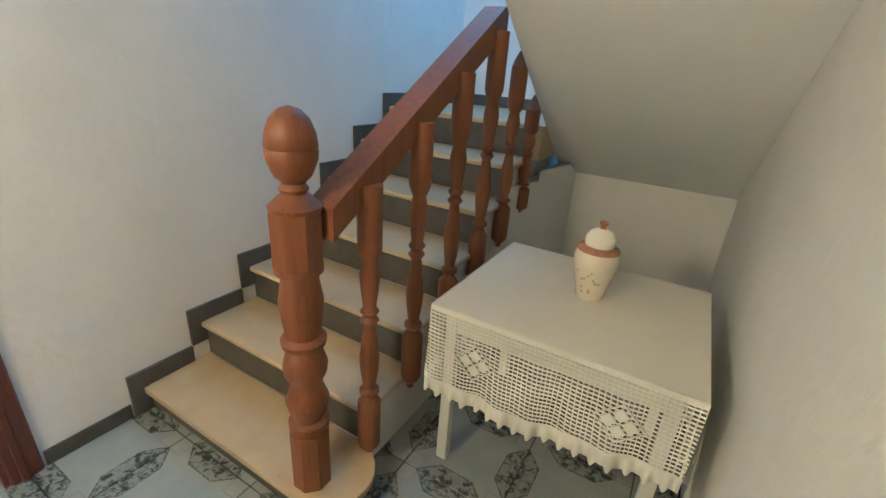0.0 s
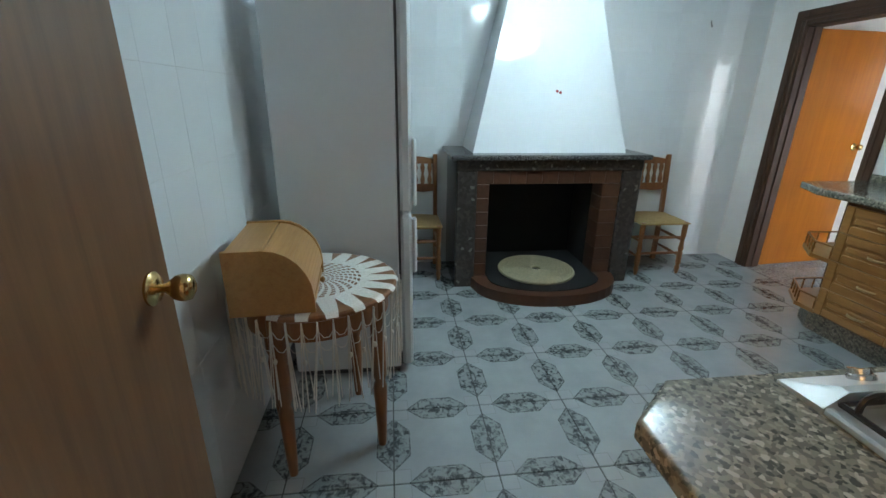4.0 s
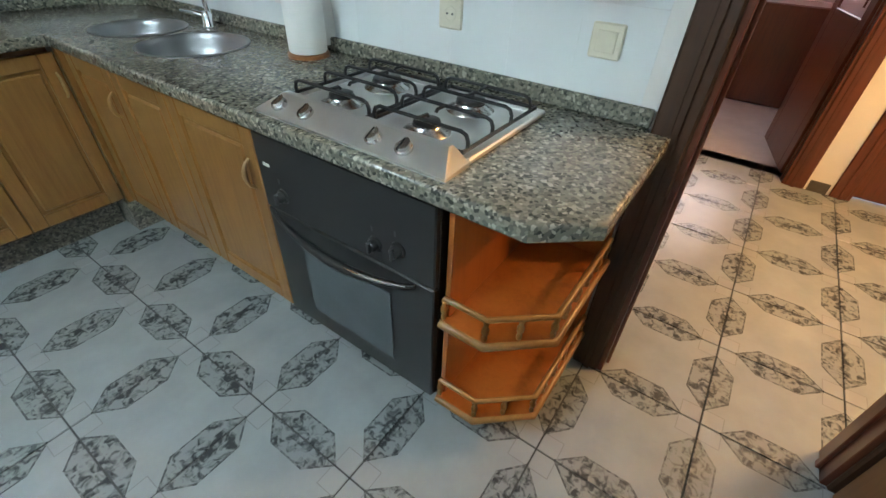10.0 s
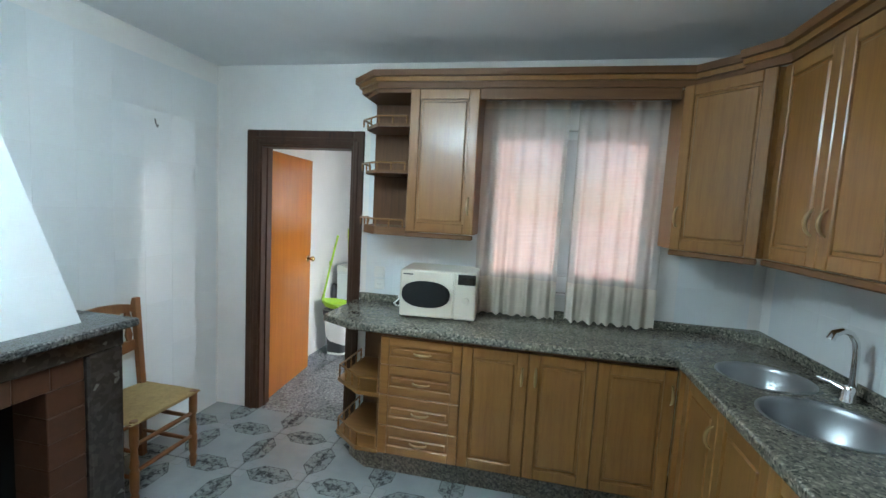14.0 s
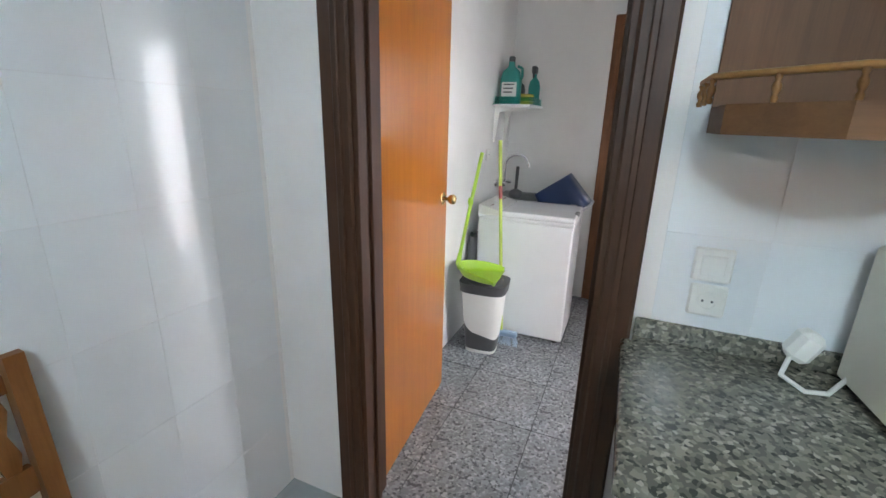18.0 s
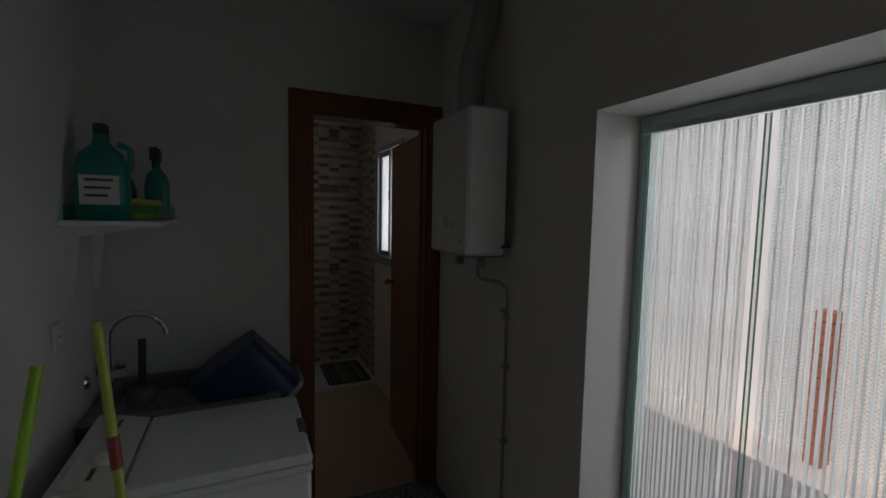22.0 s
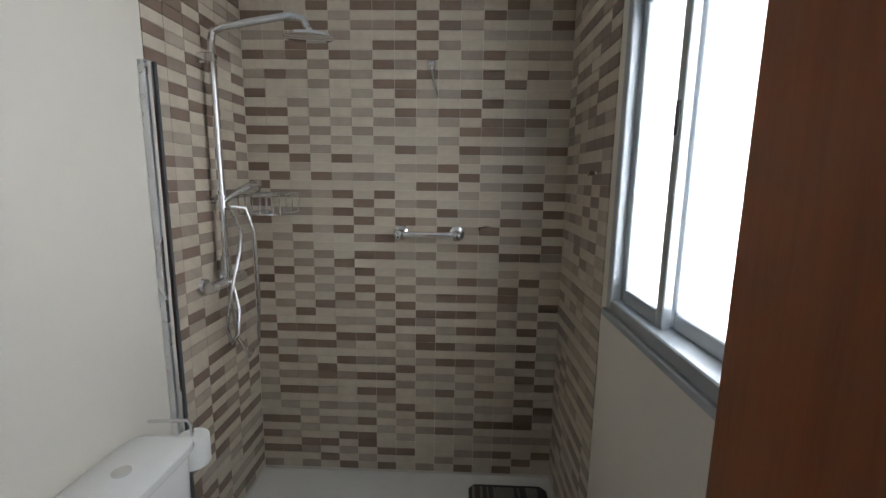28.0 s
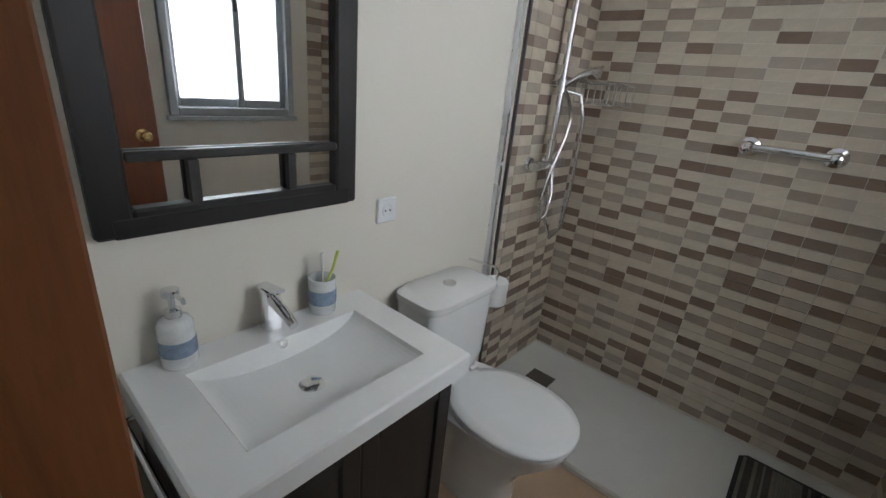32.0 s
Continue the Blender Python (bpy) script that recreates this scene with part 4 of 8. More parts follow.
# built-in oven
OVEN_BLACK = plain("satin_black_enamel", (0.020, 0.020, 0.021), 0.32, var=0.1, scale=20, bump=0.02)
OVEN_GLASS = plain("grey_oven_glass", (0.085, 0.100, 0.108), 0.10, var=0.12, scale=8, bump=0.0)
ov = thing("oven", 0, -1.826, 0.0, -90, "black built-in oven with grey glass door and curved handle", "oven")
part("body", box((0.004, -0.55, ZB - 0.012), (0.640, -0.03, 0.868), 0.002), IRON, ov)
f = part("fascia", box((0.002, -0.574, 0.624), (0.642, -0.551, 0.868), 0.004), OVEN_BLACK, ov)
for x, z in ((0.096, 0.690), (0.454, 0.683), (0.531, 0.700)):
    k = part("knob", lathe(B(), [(0.023, 0), (0.023, 0.004), (0.017, 0.007), (0.015, 0.020), (0.012, 0.023), (0.002, 0.023)], 20, pose(x, -0.574, z, 90, 0, 0)), OVEN_BLACK, f, "", 40)
    part("grip", box((x - 0.004, -0.606, z - 0.017), (x + 0.004, -0.592, z + 0.017), 0.002), GREY_PLASTIC, k)
    part("mark", box((x - 0.012, -0.5752, z + 0.036), (x - 0.006, -0.5738, z + 0.052), 0.0003), GREY_PLASTIC, f, "small pale printed mark")
part("badge", box((0.030, -0.5755, 0.770), (0.058, -0.5738, 0.780), 0.0004), WHITE_PLASTIC, f, "small pale maker's badge")
d = part("door", box((0.002, -0.574, ZB), (0.642, -0.551, 0.620), 0.004), OVEN_BLACK, ov)
part("window", box((0.142, -0.577, 0.255), (0.498, -0.5745, 0.532), 0.001), OVEN_GLASS, d, "grey glass window")
sag = lambda t: (0.030 + 0.558 * t, -0.578 - 0.028 * math.sin(math.pi * t) ** 0.7, 0.612 - 0.044 * math.sin(math.pi * t) ** 0.8)
part("handle", tube(B(), [sag(i / 20) for i in range(21)], [0.006 + 0.009 * math.sin(math.pi * i / 20) for i in range(21)], 10), OVEN_BLACK, d, "sagging black handle lip", 60)
part("handle_trim", tube(B(), [Vector(sag(0.60 + 0.36 * i / 10)) + Vector((0, -0.006, 0.010 - 0.006 * i / 10)) for i in range(11)], [0.003 + 0.004 * math.sin(math.pi * i / 10) for i in range(11)], 8), CHROME, d, "chrome edge of the handle", 60)
part("kick_panel", box((0.001, -0.455, 0.0), (0.643, -0.05, ZB - 0.0125), 0.002), PLINTH, ov, "speckled granite plinth")

# wall cabinets
UZ0, UZ1 = 1.448, 2.285


def crown(root, pts, z):
    """A stepped cornice along plan points (outside line)."""
    for i, (out, lo, hi) in enumerate(((0.0, 0.0, 0.035), (0.020, 0.035, 0.060), (0.045, 0.060, 0.095))):
        bm = B()
        inner, outer = [], []
        for k, p in enumerate(pts):
            p = Vector(p)
            a = (p - Vector(pts[k - 1])).normalized() if k else None
            c = (Vector(pts[k + 1]) - p).normalized() if k < len(pts) - 1 else None
            n = Vector((0, 0))
            for d in (a, c):
                if d:
                    n += Vector((d.y, -d.x))
            n.normalize()
            outer.append(p + n * (0.006 + out))
            inner.append(p - n * 0.02)
        prism(bm, [tuple(q) for q in outer] + [tuple(q) for q in inner[::-1]], z + lo, z + hi)
        part("cornice", bm, OAK_H if i == 1 else FRAME_OAK_SHADED, root)


# oak darkened to carry the shade on cornices, pelmets and wall shelves
FRAME_OAK_SHADED = timber("oak_cornice_shaded", (0.19, 0.086, 0.030), (0.11, 0.046, 0.016), (2.0, 20, 30), 0.55, 0.03)


def wall_unit(name, x, y, rz, width, label, depth=0.33):
    root = thing(name, x, y, 0, rz, label, "cabinet", "kitchen wall units")
    part("carcass", box((0.001, -depth + 0.022, UZ0), (width - 0.001, -0.004, UZ1), 0.001), OAK_V, root)
    part("pelmet", boxes(((0.0, -depth - 0.006, UZ0 - 0.030), (width, -depth + 0.018, UZ0 - 0.001)), b=0.006), FRAME_OAK_SHADED, root)
    return root


u = wall_unit("wall_cabinet", -2.096, 0, 0, 0.411, "oak wall cabinet with a panelled door above the microwave")
panel_door(u, 0.0, 0.411, UZ0, UZ1, -0.33, (0.375, UZ0 + 0.17))
crown(u, [(-0.355, -0.02), (-0.355, -0.19), (-0.20, -0.33), (1.52, -0.33), (1.73, -0.55)], UZ1)
part("valance", box((0.412, -0.325, UZ1 - 0.06), (1.46, -0.30, UZ1 + 0.030), 0.003), FRAME_OAK_SHADED, u, "board over the curtains")
part("roof_board", prism(B(), [(-0.33, -0.004), (-0.33, -0.18), (-0.19, -0.30), (1.46, -0.29), (1.46, -0.004)], UZ1 + 0.031, UZ1 + 0.045), FRAME_OAK_SHADED, u)
s = thing("corner_shelves", 0, 0, 0, 0, "open oak wall shelves with gallery rails by the laundry door", "shelf unit", "kitchen wall units")
plan = [(-2.425, -0.004), (-2.425, -0.17), (-2.30, -0.315), (-2.098, -0.315), (-2.098, -0.004)]
for z in (UZ0 - 0.03, UZ0 + 0.345, UZ0 + 0.62, UZ1 - 0.02):
    part("shelf", prism(B(), plan, z, z + (0.05 if z < UZ0 else 0.02)), FRAME_OAK_SHADED, s)
    if z < UZ1 - 0.1:
        rail(s, [(-2.45, -0.03), (-2.45, -0.165), (-2.295, -0.305), (-2.12, -0.305)], z + (0.05 if z < UZ0 else 0.02))
part("back", box((-2.425, -0.014, UZ0 + 0.02), (-2.10, -0.004, UZ1 - 0.02), 0.001), OAK_SHADED, s)

# diagonal corner cabinet and east wall cabinets
cc = thing("wall_cabinet", 0, 0, 0, 0, "oak corner wall cabinet with a diagonal panelled door", "cabinet", "kitchen wall units")
part("carcass", prism(B(), [(-0.62, -0.004), (-0.62, -0.325), (-0.345, -0.635), (-0.004, -0.635), (-0.004, -0.004)], UZ0, UZ1), OAK_V, cc)
a, c = Vector((-0.62, -0.33)), Vector((-0.345, -0.64))
ang = math.degrees(math.atan2((c - a).y, (c - a).x))
ln = (c - a).length
w_ = 0.055
slant = pose(a.x, a.y, 0, 0, 0, ang)
dd = part("door", box((0.004, -0.008, UZ0 + 0.004), (ln - 0.004, 0.003, UZ1 - 0.004), 0.001, slant), OAK_V, cc)
for p, q in ((0, w_), (ln - w_, ln)):
    part("stile", box((p, -0.018, UZ0), (q, 0.002, UZ1), 0.004, slant), OAK_V, dd)
for p, q in ((UZ0, UZ0 + w_), (UZ1 - w_, UZ1)):
    part("rail", box((w_ + 0.0003, -0.017, p), (ln - w_ - 0.0003, 0.002, q), 0.004, slant), OAK_V, dd)
part("field", box((w_ + 0.012, -0.014, UZ0 + w_ + 0.012), (ln - w_ - 0.012, 0.0, UZ1 - w_ - 0.012), 0.011, slant), OAK_V, dd)
hb = B()
tube(hb, [(0.028, -0.018 - 0.026 * math.sin(math.pi * i / 8) ** 0.6, UZ0 + 0.12 + 0.1 * i / 8) for i in range(9)], 0.006, 8, pose(a.x, a.y, 0, 0, 0, ang))
part("handle", hb, HANDLE, dd, "bow-shaped bronze handle", 60)
bm = box((0, -0.024, UZ0 - 0.030), (ln, 0.0, UZ0 - 0.001), 0.006)
bm.transform(pose(a.x, a.y, 0, 0, 0, ang))
part("pelmet", bm, FRAME_OAK_SHADED, cc)
u = wall_unit("wall_cabinet", 0, -0.64, -90, 1.10, "oak wall cabinets with tall panelled doors beside the hood")
panel_door(u, 0.0, 0.37, UZ0, UZ1, -0.33, (0.325, UZ0 + 0.17))
panel_door(u, 0.37, 0.73, UZ0, UZ1, -0.33, (0.405, UZ0 + 0.17))
panel_door(u, 0.73, 1.10, UZ0, UZ1, -0.33, (1.06, UZ0 + 0.08))
crown(u, [(-0.10, -0.44), (0.06, -0.33), (1.10, -0.33), (2.08, -0.33)], UZ1)
# cabinet's end painted near black for the shade below the hood
SHADED_SIDE = plain("shaded_end_panel", (0.030, 0.022, 0.018), 0.5, var=0.2)
part("end_panel", box((1.101, -0.31, UZ0 - 0.03), (1.108, -0.005, UZ0 + 0.16), 0.001), SHADED_SIDE, u, "cabinet end under the hood, shade painted in")

# cooker hood
hd = thing("cooker_hood", 0, 0, 0, 0, "oak-clad cooker hood with a band of flowered white tiles", "cooker hood")
HY0, HYC, HY1 = -1.765, -2.24, -2.39
def hood_plan(x_front, y0, yc, y1, xs):
    return [(-0.003, y0), (x_front, y0), (x_front, yc), (xs, y1), (-0.003, y1 + 0.08)]
HB = plain("hood_band_tile", (0.78, 0.78, 0.75), 0.15, var=0.03)
for name, plan, z0, z1, mt in (("lower_moulding", hood_plan(-0.470, HY0, HYC, HY1, -0.30), 1.585, 1.637, OAK_Y),
                               ("tile_band", hood_plan(-0.455, HY0, HYC + 0.006, HY1 + 0.008, -0.296), 1.6375, 1.731, HB),
                               ("upper_moulding", hood_plan(-0.485, HY0, HYC - 0.006, HY1 - 0.010, -0.31), 1.7315, 1.758, OAK_Y),
                               ("upper_cornice", hood_plan(-0.510, HY0, HYC - 0.015, HY1 - 0.018, -0.32), 1.7585, 1.788, FRAME_OAK_SHADED)):
    part(name, prism(B(), plan, z0, z1), mt, hd)
bm = B()
low, high = hood_plan(-0.445, HY0, HYC + 0.01, HY1 + 0.055, -0.30), hood_plan(-0.31, HY0, HYC + 0.03, HY1 + 0.16, -0.17)
va, vb = [bm.verts.new((x, y, 1.7885)) for x, y in low], [bm.verts.new((x, y, 2.535)) for x, y in high]
bm.faces.new(va[::-1]), bm.faces.new(vb)
for i in range(5):
    bm.faces.new((va[i], va[(i + 1) % 5], vb[(i + 1) % 5], vb[i]))
part("chimney", bm, OAK_V, hd)
bm = B()
ring = [Vector(p) for p in ((-0.30, HY1 + 0.055, 1.7885), (-0.003, HY1 + 0.135, 1.7885), (-0.003, HY1 + 0.24, 2.535), (-0.17, HY1 + 0.16, 2.535))]
va, vb = [bm.verts.new(p + Vector((0, -0.0008, 0))) for p in ring], [bm.verts.new(p + Vector((0, -0.006, 0))) for p in ring]
bm.faces.new(va), bm.faces.new(vb[::-1])
for i in range(4):
    bm.faces.new((va[i], vb[i], vb[(i + 1) % 4], va[(i + 1) % 4]))
bmesh.ops.recalc_face_normals(bm, faces=bm.faces)
part("side_panel", bm, PLASTER, hd, "white painted side of the hood")
part("filter", prism(B(), hood_plan(-0.43, HY0 - 0.03, HYC + 0.02, HY1 + 0.04, -0.27), 1.577, 1.5845), GREY_PLASTIC, hd, "dark grease filter")
# printed flowers on the band
PRINT_G = plain("green_print", (0.56, 0.60, 0.53), 0.3)
PRINT_R = plain("red_print", (0.66, 0.50, 0.45), 0.3)
PRINT_B = plain("grey_blue_print", (0.62, 0.64, 0.64), 0.3)
rnd = random.Random(4)
d0, d1 = Vector((-0.455, HYC + 0.006)), Vector((-0.296, HY1 + 0.008))
turn_d = math.degrees(math.atan2((d1 - d0).y, (d1 - d0).x)) - 90
for k in range(16):
    front = k < 11
    ink = (PRINT_G, PRINT_B, PRINT_R, PRINT_G)[k % 4]
    bm = B()
    for j in range(11):
        r = rnd.uniform(0.0025, 0.0065)
        z = 1.683 + rnd.uniform(-0.026, 0.024)
        if front:
            y = HY0 - 0.022 - (k + rnd.uniform(0, 1)) * 0.040
            at = pose(-0.455, max(y, HYC + 0.015), z, 0, -90, 0)
        else:
            q = d0 + (d1 - d0) * min(0.95, max(0.05, (k - 11 + rnd.uniform(0, 1)) / 5))
            at = pose(q.x, q.y, z, 0, 0, turn_d + 180) @ pose(0, 0, 0, 0, 90, 0)
        lathe(bm, [(r, -0.0005), (r * 0.8, 0.0009), (0.0008, 0.0011)], 7, at)
    part("flower_print", bm, ink, hd)

# open shelves at the south end of the wall units
s = thing("corner_shelves", 0, 0, 0, 0, "open wooden wall shelves with gallery rails beside the hood", "shelf unit", "kitchen wall units")
plan = [(-0.004, -2.448), (-0.265, -2.448), (-0.265, -2.545), (-0.11, -2.705), (-0.004, -2.705)]
for z in (1.34, 1.735, 2.085, 2.36):
    th = 0.075 if z < 1.4 else 0.022
    part("shelf", prism(B(), plan, z, z + th), ORANGE_LIT_OAK if z < 1.4 else OAK_SHADED, s)
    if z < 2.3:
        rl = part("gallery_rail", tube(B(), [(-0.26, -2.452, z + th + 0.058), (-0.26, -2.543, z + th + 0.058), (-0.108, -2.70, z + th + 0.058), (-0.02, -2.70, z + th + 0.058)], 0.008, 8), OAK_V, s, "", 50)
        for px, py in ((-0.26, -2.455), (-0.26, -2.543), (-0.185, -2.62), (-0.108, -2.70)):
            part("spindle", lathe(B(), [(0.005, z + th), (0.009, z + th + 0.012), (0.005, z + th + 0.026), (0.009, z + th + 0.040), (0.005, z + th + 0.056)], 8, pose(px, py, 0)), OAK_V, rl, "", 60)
part("side", box((-0.262, -2.4475, 1.416), (-0.005, -2.432, 2.36), 0.001), ORANGE_LIT_OAK, s)
part("back", box((-0.016, -2.70, 1.416), (-0.004, -2.449, 2.36), 0.001), OAK_SHADED, s)

# window, shutter and curtains
WF = plain("white_window_paint", (0.75, 0.76, 0.76), 0.4, var=0.03)
w = thing("window_kitchen", 0, 0, 0, 0, "white two-sash window behind net curtains", "window", kind="structure")
part("window_frame", boxes(((-1.64, 0.03, 1.10), (-1.585, 0.09, 2.12)), ((-0.695, 0.03, 1.10), (-0.64, 0.09, 2.12)), ((-1.585, 0.03, 1.10), (-0.695, 0.09, 1.205)), ((-1.585, 0.03, 2.065), (-0.695, 0.09, 2.12)), ((-1.20, 0.03, 1.2055), (-1.065, 0.09, 2.065)), b=0.004), WF, w)
part("window_sill", box((-1.66, -0.03, 1.075), (-0.62, 0.03, 1.0995), 0.004), WF, w)
PANE = clear("window_glass", (0.97, 0.99, 0.98), 0.0, 1.45, 0.85)
for x0, x1 in ((-1.584, -1.201), (-1.064, -0.696)):
    p = part("pane", box((x0, 0.055, 1.206), (x1, 0.060, 2.064), 0.0005), PANE, w)
    p.visible_shadow = False
SHUTTER = cloth("peach_shutter", (0.84, 0.52, 0.40), 0.38, 0.5, weave=60)
shut = thing("roller_shutter", 0, 0.135, 0, 0, "lowered peach-coloured roller shutter with lit slits", "shutter")
slat = finish("slat", boxes(((-0.52, -0.003, -0.0114), (0.52, 0.003, 0.0114)), b=0.0015), SHUTTER)
for i in range(38):
    o = new("slat", slat)
    o.parent, o.location = shut, (-1.14, 0, 1.10 + 0.0275 * i)
part("bottom_bar", box((-1.66, -0.010, 1.05), (-0.62, 0.010, 1.080), 0.003), SHUTTER, shut)
NET = cloth("net_curtain", (0.76, 0.74, 0.69), 0.40, 0.9, 0.30)
NET_HEM = cloth("curtain_hem", (0.72, 0.67, 0.58), 0.35, 0.9, 0.06)
rod = thing("curtain_rod", 0, -0.075, 2.262, 0, "thin white curtain rod above the window", "curtain rod")
part("rod", tube(B(), [(-1.70, 0, 0), (-0.56, 0, 0)], 0.006, 8), WF, rod)
for x in (-1.695, -1.14, -0.565):
    part("bracket", box((x - 0.006, 0.0, -0.008), (x + 0.006, 0.072, 0.004), 0.001), WF, rod)


def curtain(x0, x1, seed):
    rnd = random.Random(seed)
    ph = [rnd.uniform(0, 6.28) for _ in range(3)]
    def at(u, v):
        fold = 0.35 + 0.65 * v
        y = -0.085 + fold * (0.020 * math.sin(u * 34 + ph[0]) + 0.010 * math.sin(u * 57 + ph[1] + v))
        return Vector((x0 + (x1 - x0) * (u + 0.012 * v * math.sin(u * 21 + ph[2])), y, 2.262 - v * 1.315 + 0.008 * math.sin(u * 60) * (v > 0.97)))
    root = thing("net_curtain", 0, 0, 0, 0, "cream net curtain hanging in folds over the window", "curtain", "kitchen curtains")
    part("net", grid_sheet(B(), at, 110, 22), NET, root, "", 180)
    part("hem", grid_sheet(B(), lambda u, v: at(u, 0.82 + 0.18 * v) + Vector((0, -0.002, 0)), 110, 6), NET_HEM, root, "denser lace hem", 180)
    part("heading", grid_sheet(B(), lambda u, v: at(u, -0.008 + 0.035 * v) + Vector((0, -0.002, 0)), 110, 2), NET_HEM, root, "gathered heading", 180)


curtain(-1.69, -1.172, 3)
curtain(-1.118, -0.600, 8)

# microwave
mw = thing("microwave", -1.865, -0.370, WT, 4, "cream microwave oven with a dark oval window", "microwave")
CREAM = plain("cream_plastic", (0.66, 0.63, 0.54), 0.38, var=0.03)
part("body", box((-0.228, 0.024, 0.012), (0.228, 0.345, 0.292), 0.006), CREAM, mw)
d = part("door", box((-0.228, 0.0, 0.012), (0.095, 0.0235, 0.292), 0.008), CREAM, mw)
ov_poly = [(-0.070 + 0.145 * abs(math.cos(radians(a))) ** 0.85 * (1 if math.cos(radians(a)) > 0 else -1), 0.150 + 0.080 * abs(math.sin(radians(a))) ** 0.85 * (1 if math.sin(radians(a)) > 0 else -1)) for a in range(0, 360, 10)]
part("window", prism(B(), ov_poly, -0.004, 0.002, "y"), BLACK_GLASS, d, "dark oval glass window")
pn = part("panel", box((0.097, 0.0, 0.012), (0.228, 0.0235, 0.292), 0.008), CREAM, mw)
part("display", box((0.118, -0.003, 0.222), (0.222, 0.001, 0.284), 0.002), BLACK_GLASS, pn, "black display")
part("dial", lathe(B(), [(0.020, 0), (0.018, 0.012), (0.014, 0.018), (0.002, 0.019)], 22, pose(0.170, 0.0, 0.130, 90, 0, 0)), CREAM, pn, "", 40)
part("open_button", box((0.115, -0.004, 0.022), (0.215, 0.001, 0.045), 0.002), CREAM, pn)
part("mark", box((-0.21, -0.002, 0.262), (-0.15, 0.001, 0.270), 0.0005), GREY_PLASTIC, d)
for x in (-0.19, 0.19):
    for y in (0.05, 0.29):
        part("foot", lathe(B(), [(0.014, 0.0), (0.012, 0.0125)], 12, pose(x, y, 0)), GREY_PLASTIC, mw)

# kitchen roll on its stand
kr = thing("kitchen_roll", -0.120, -1.565, WT, 20, "white paper kitchen roll on a wooden stand", "kitchen roll")
PAPER = plain("soft_paper", (0.80, 0.80, 0.78), 0.95, var=0.03, bump=0.5, bscale=180)
part("stand", lathe(B(), [(0.075, 0), (0.075, 0.010), (0.070, 0.013), (0.012, 0.014), (0.012, 0.262), (0.017, 0.268), (0.019, 0.285), (0.014, 0.300), (0.010, 0.306), (0.014, 0.316), (0.002, 0.322)], 18), CHAIR_WOOD, kr, "turned wooden stand", 50)
part("roll", lathe(B(), [(0.022, 0.015), (0.062, 0.0145), (0.067, 0.020), (0.067, 0.232), (0.062, 0.238), (0.022, 0.238)], 40), PAPER, kr, "", 45)
part("loose_sheet", grid_sheet(B(), lambda u, v: Vector((0.066 + 0.055 * u * (1.0 - 0.4 * v), -0.020 - 0.03 * u - 0.012 * math.sin(v * 3), 0.225 - 0.205 * v - 0.05 * u * (1 - v))), 8, 10), PAPER, kr, "hanging end of the paper", 180)


# wall plates
def socket_plate(name, x, y, z, rz, label, kind="socket", col=None, size=0.083):
    """A plate on a wall; its front faces its own -y."""
    col = col or WHITE_PLASTIC
    root = thing(name, x, y, z, rz, label, "wall socket" if kind == "socket" else "light switch")
    h = size / 2
    part("plate", box((-h, -0.011, -h), (h, -0.0005, h), 0.004), col, root)
    if kind == "socket":
        part("well", lathe(B(), [(0.021, 0.0110), (0.021, 0.0130), (0.018, 0.0132), (0.017, 0.0115), (0.002, 0.0113)], 22, pose(0, 0, 0, 90, 0, 0)), col, root, "", 40)
        for px in (-0.0095, 0.0095):
            part("pin_hole", lathe(B(), [(0.0028, 0.0112), (0.0028, 0.0138), (0.001, 0.0139)], 8, pose(px, 0, 0, 90, 0, 0)), GREY_PLASTIC, root)
    else:
        part("rocker", box((-h * 0.62, -0.0155, -h * 0.62), (h * 0.62, -0.010, h * 0.62), 0.002, pose(0, 0, 0, 3, 0, 0)), col, root)
    return root


OLD_PLASTIC = plain("aged_cream_plastic", (0.66, 0.62, 0.50), 0.4, var=0.04)
socket_plate("light_switch", 0.12, -2.655, 1.20, 90, "square cream light switch on the hall wall", "switch", OLD_PLASTIC)
socket_plate("light_switch", 0.0, -2.575, 1.118, -90, "square white light switch on kitchen tiles", "switch", OLD_PLASTIC)
socket_plate("wall_socket", 0.0, -2.10, 1.122, -90, "white wall socket on kitchen tiles above the hob", "socket", OLD_PLASTIC)
socket_plate("wall_socket", -2.360, 0.0, 1.052, 0, "white wall socket above the counter", "socket", WHITE_PLASTIC, 0.075)
socket_plate("light_switch", -2.362, 0.0, 1.136, 0, "white switch above the counter socket", "switch", WHITE_PLASTIC, 0.078)
socket_plate("wall_socket", 0.0, -1.30, 1.095, -90, "white wall socket near the kitchen tap", "socket", WHITE_PLASTIC, 0.07)

# ceiling lamp with three frosted shades
LAMP_GLASS = glow("lit_frosted_glass", (0.80, 0.96, 1.0), 8.0)
cl = thing("ceiling_lamp", -2.15, -2.00, 2.54, 0, "chrome ceiling lamp with lit frosted glass shades", "ceiling lamp")
part("rose", lathe(B(), [(0.002, -0.045), (0.05, -0.040), (0.075, -0.015), (0.08, -0.0005)], 24), CHROME, cl, "", 40)
part("stem", tube(B(), [(0, 0, -0.04), (0, 0, -0.125)], 0.009, 10), CHROME, cl)
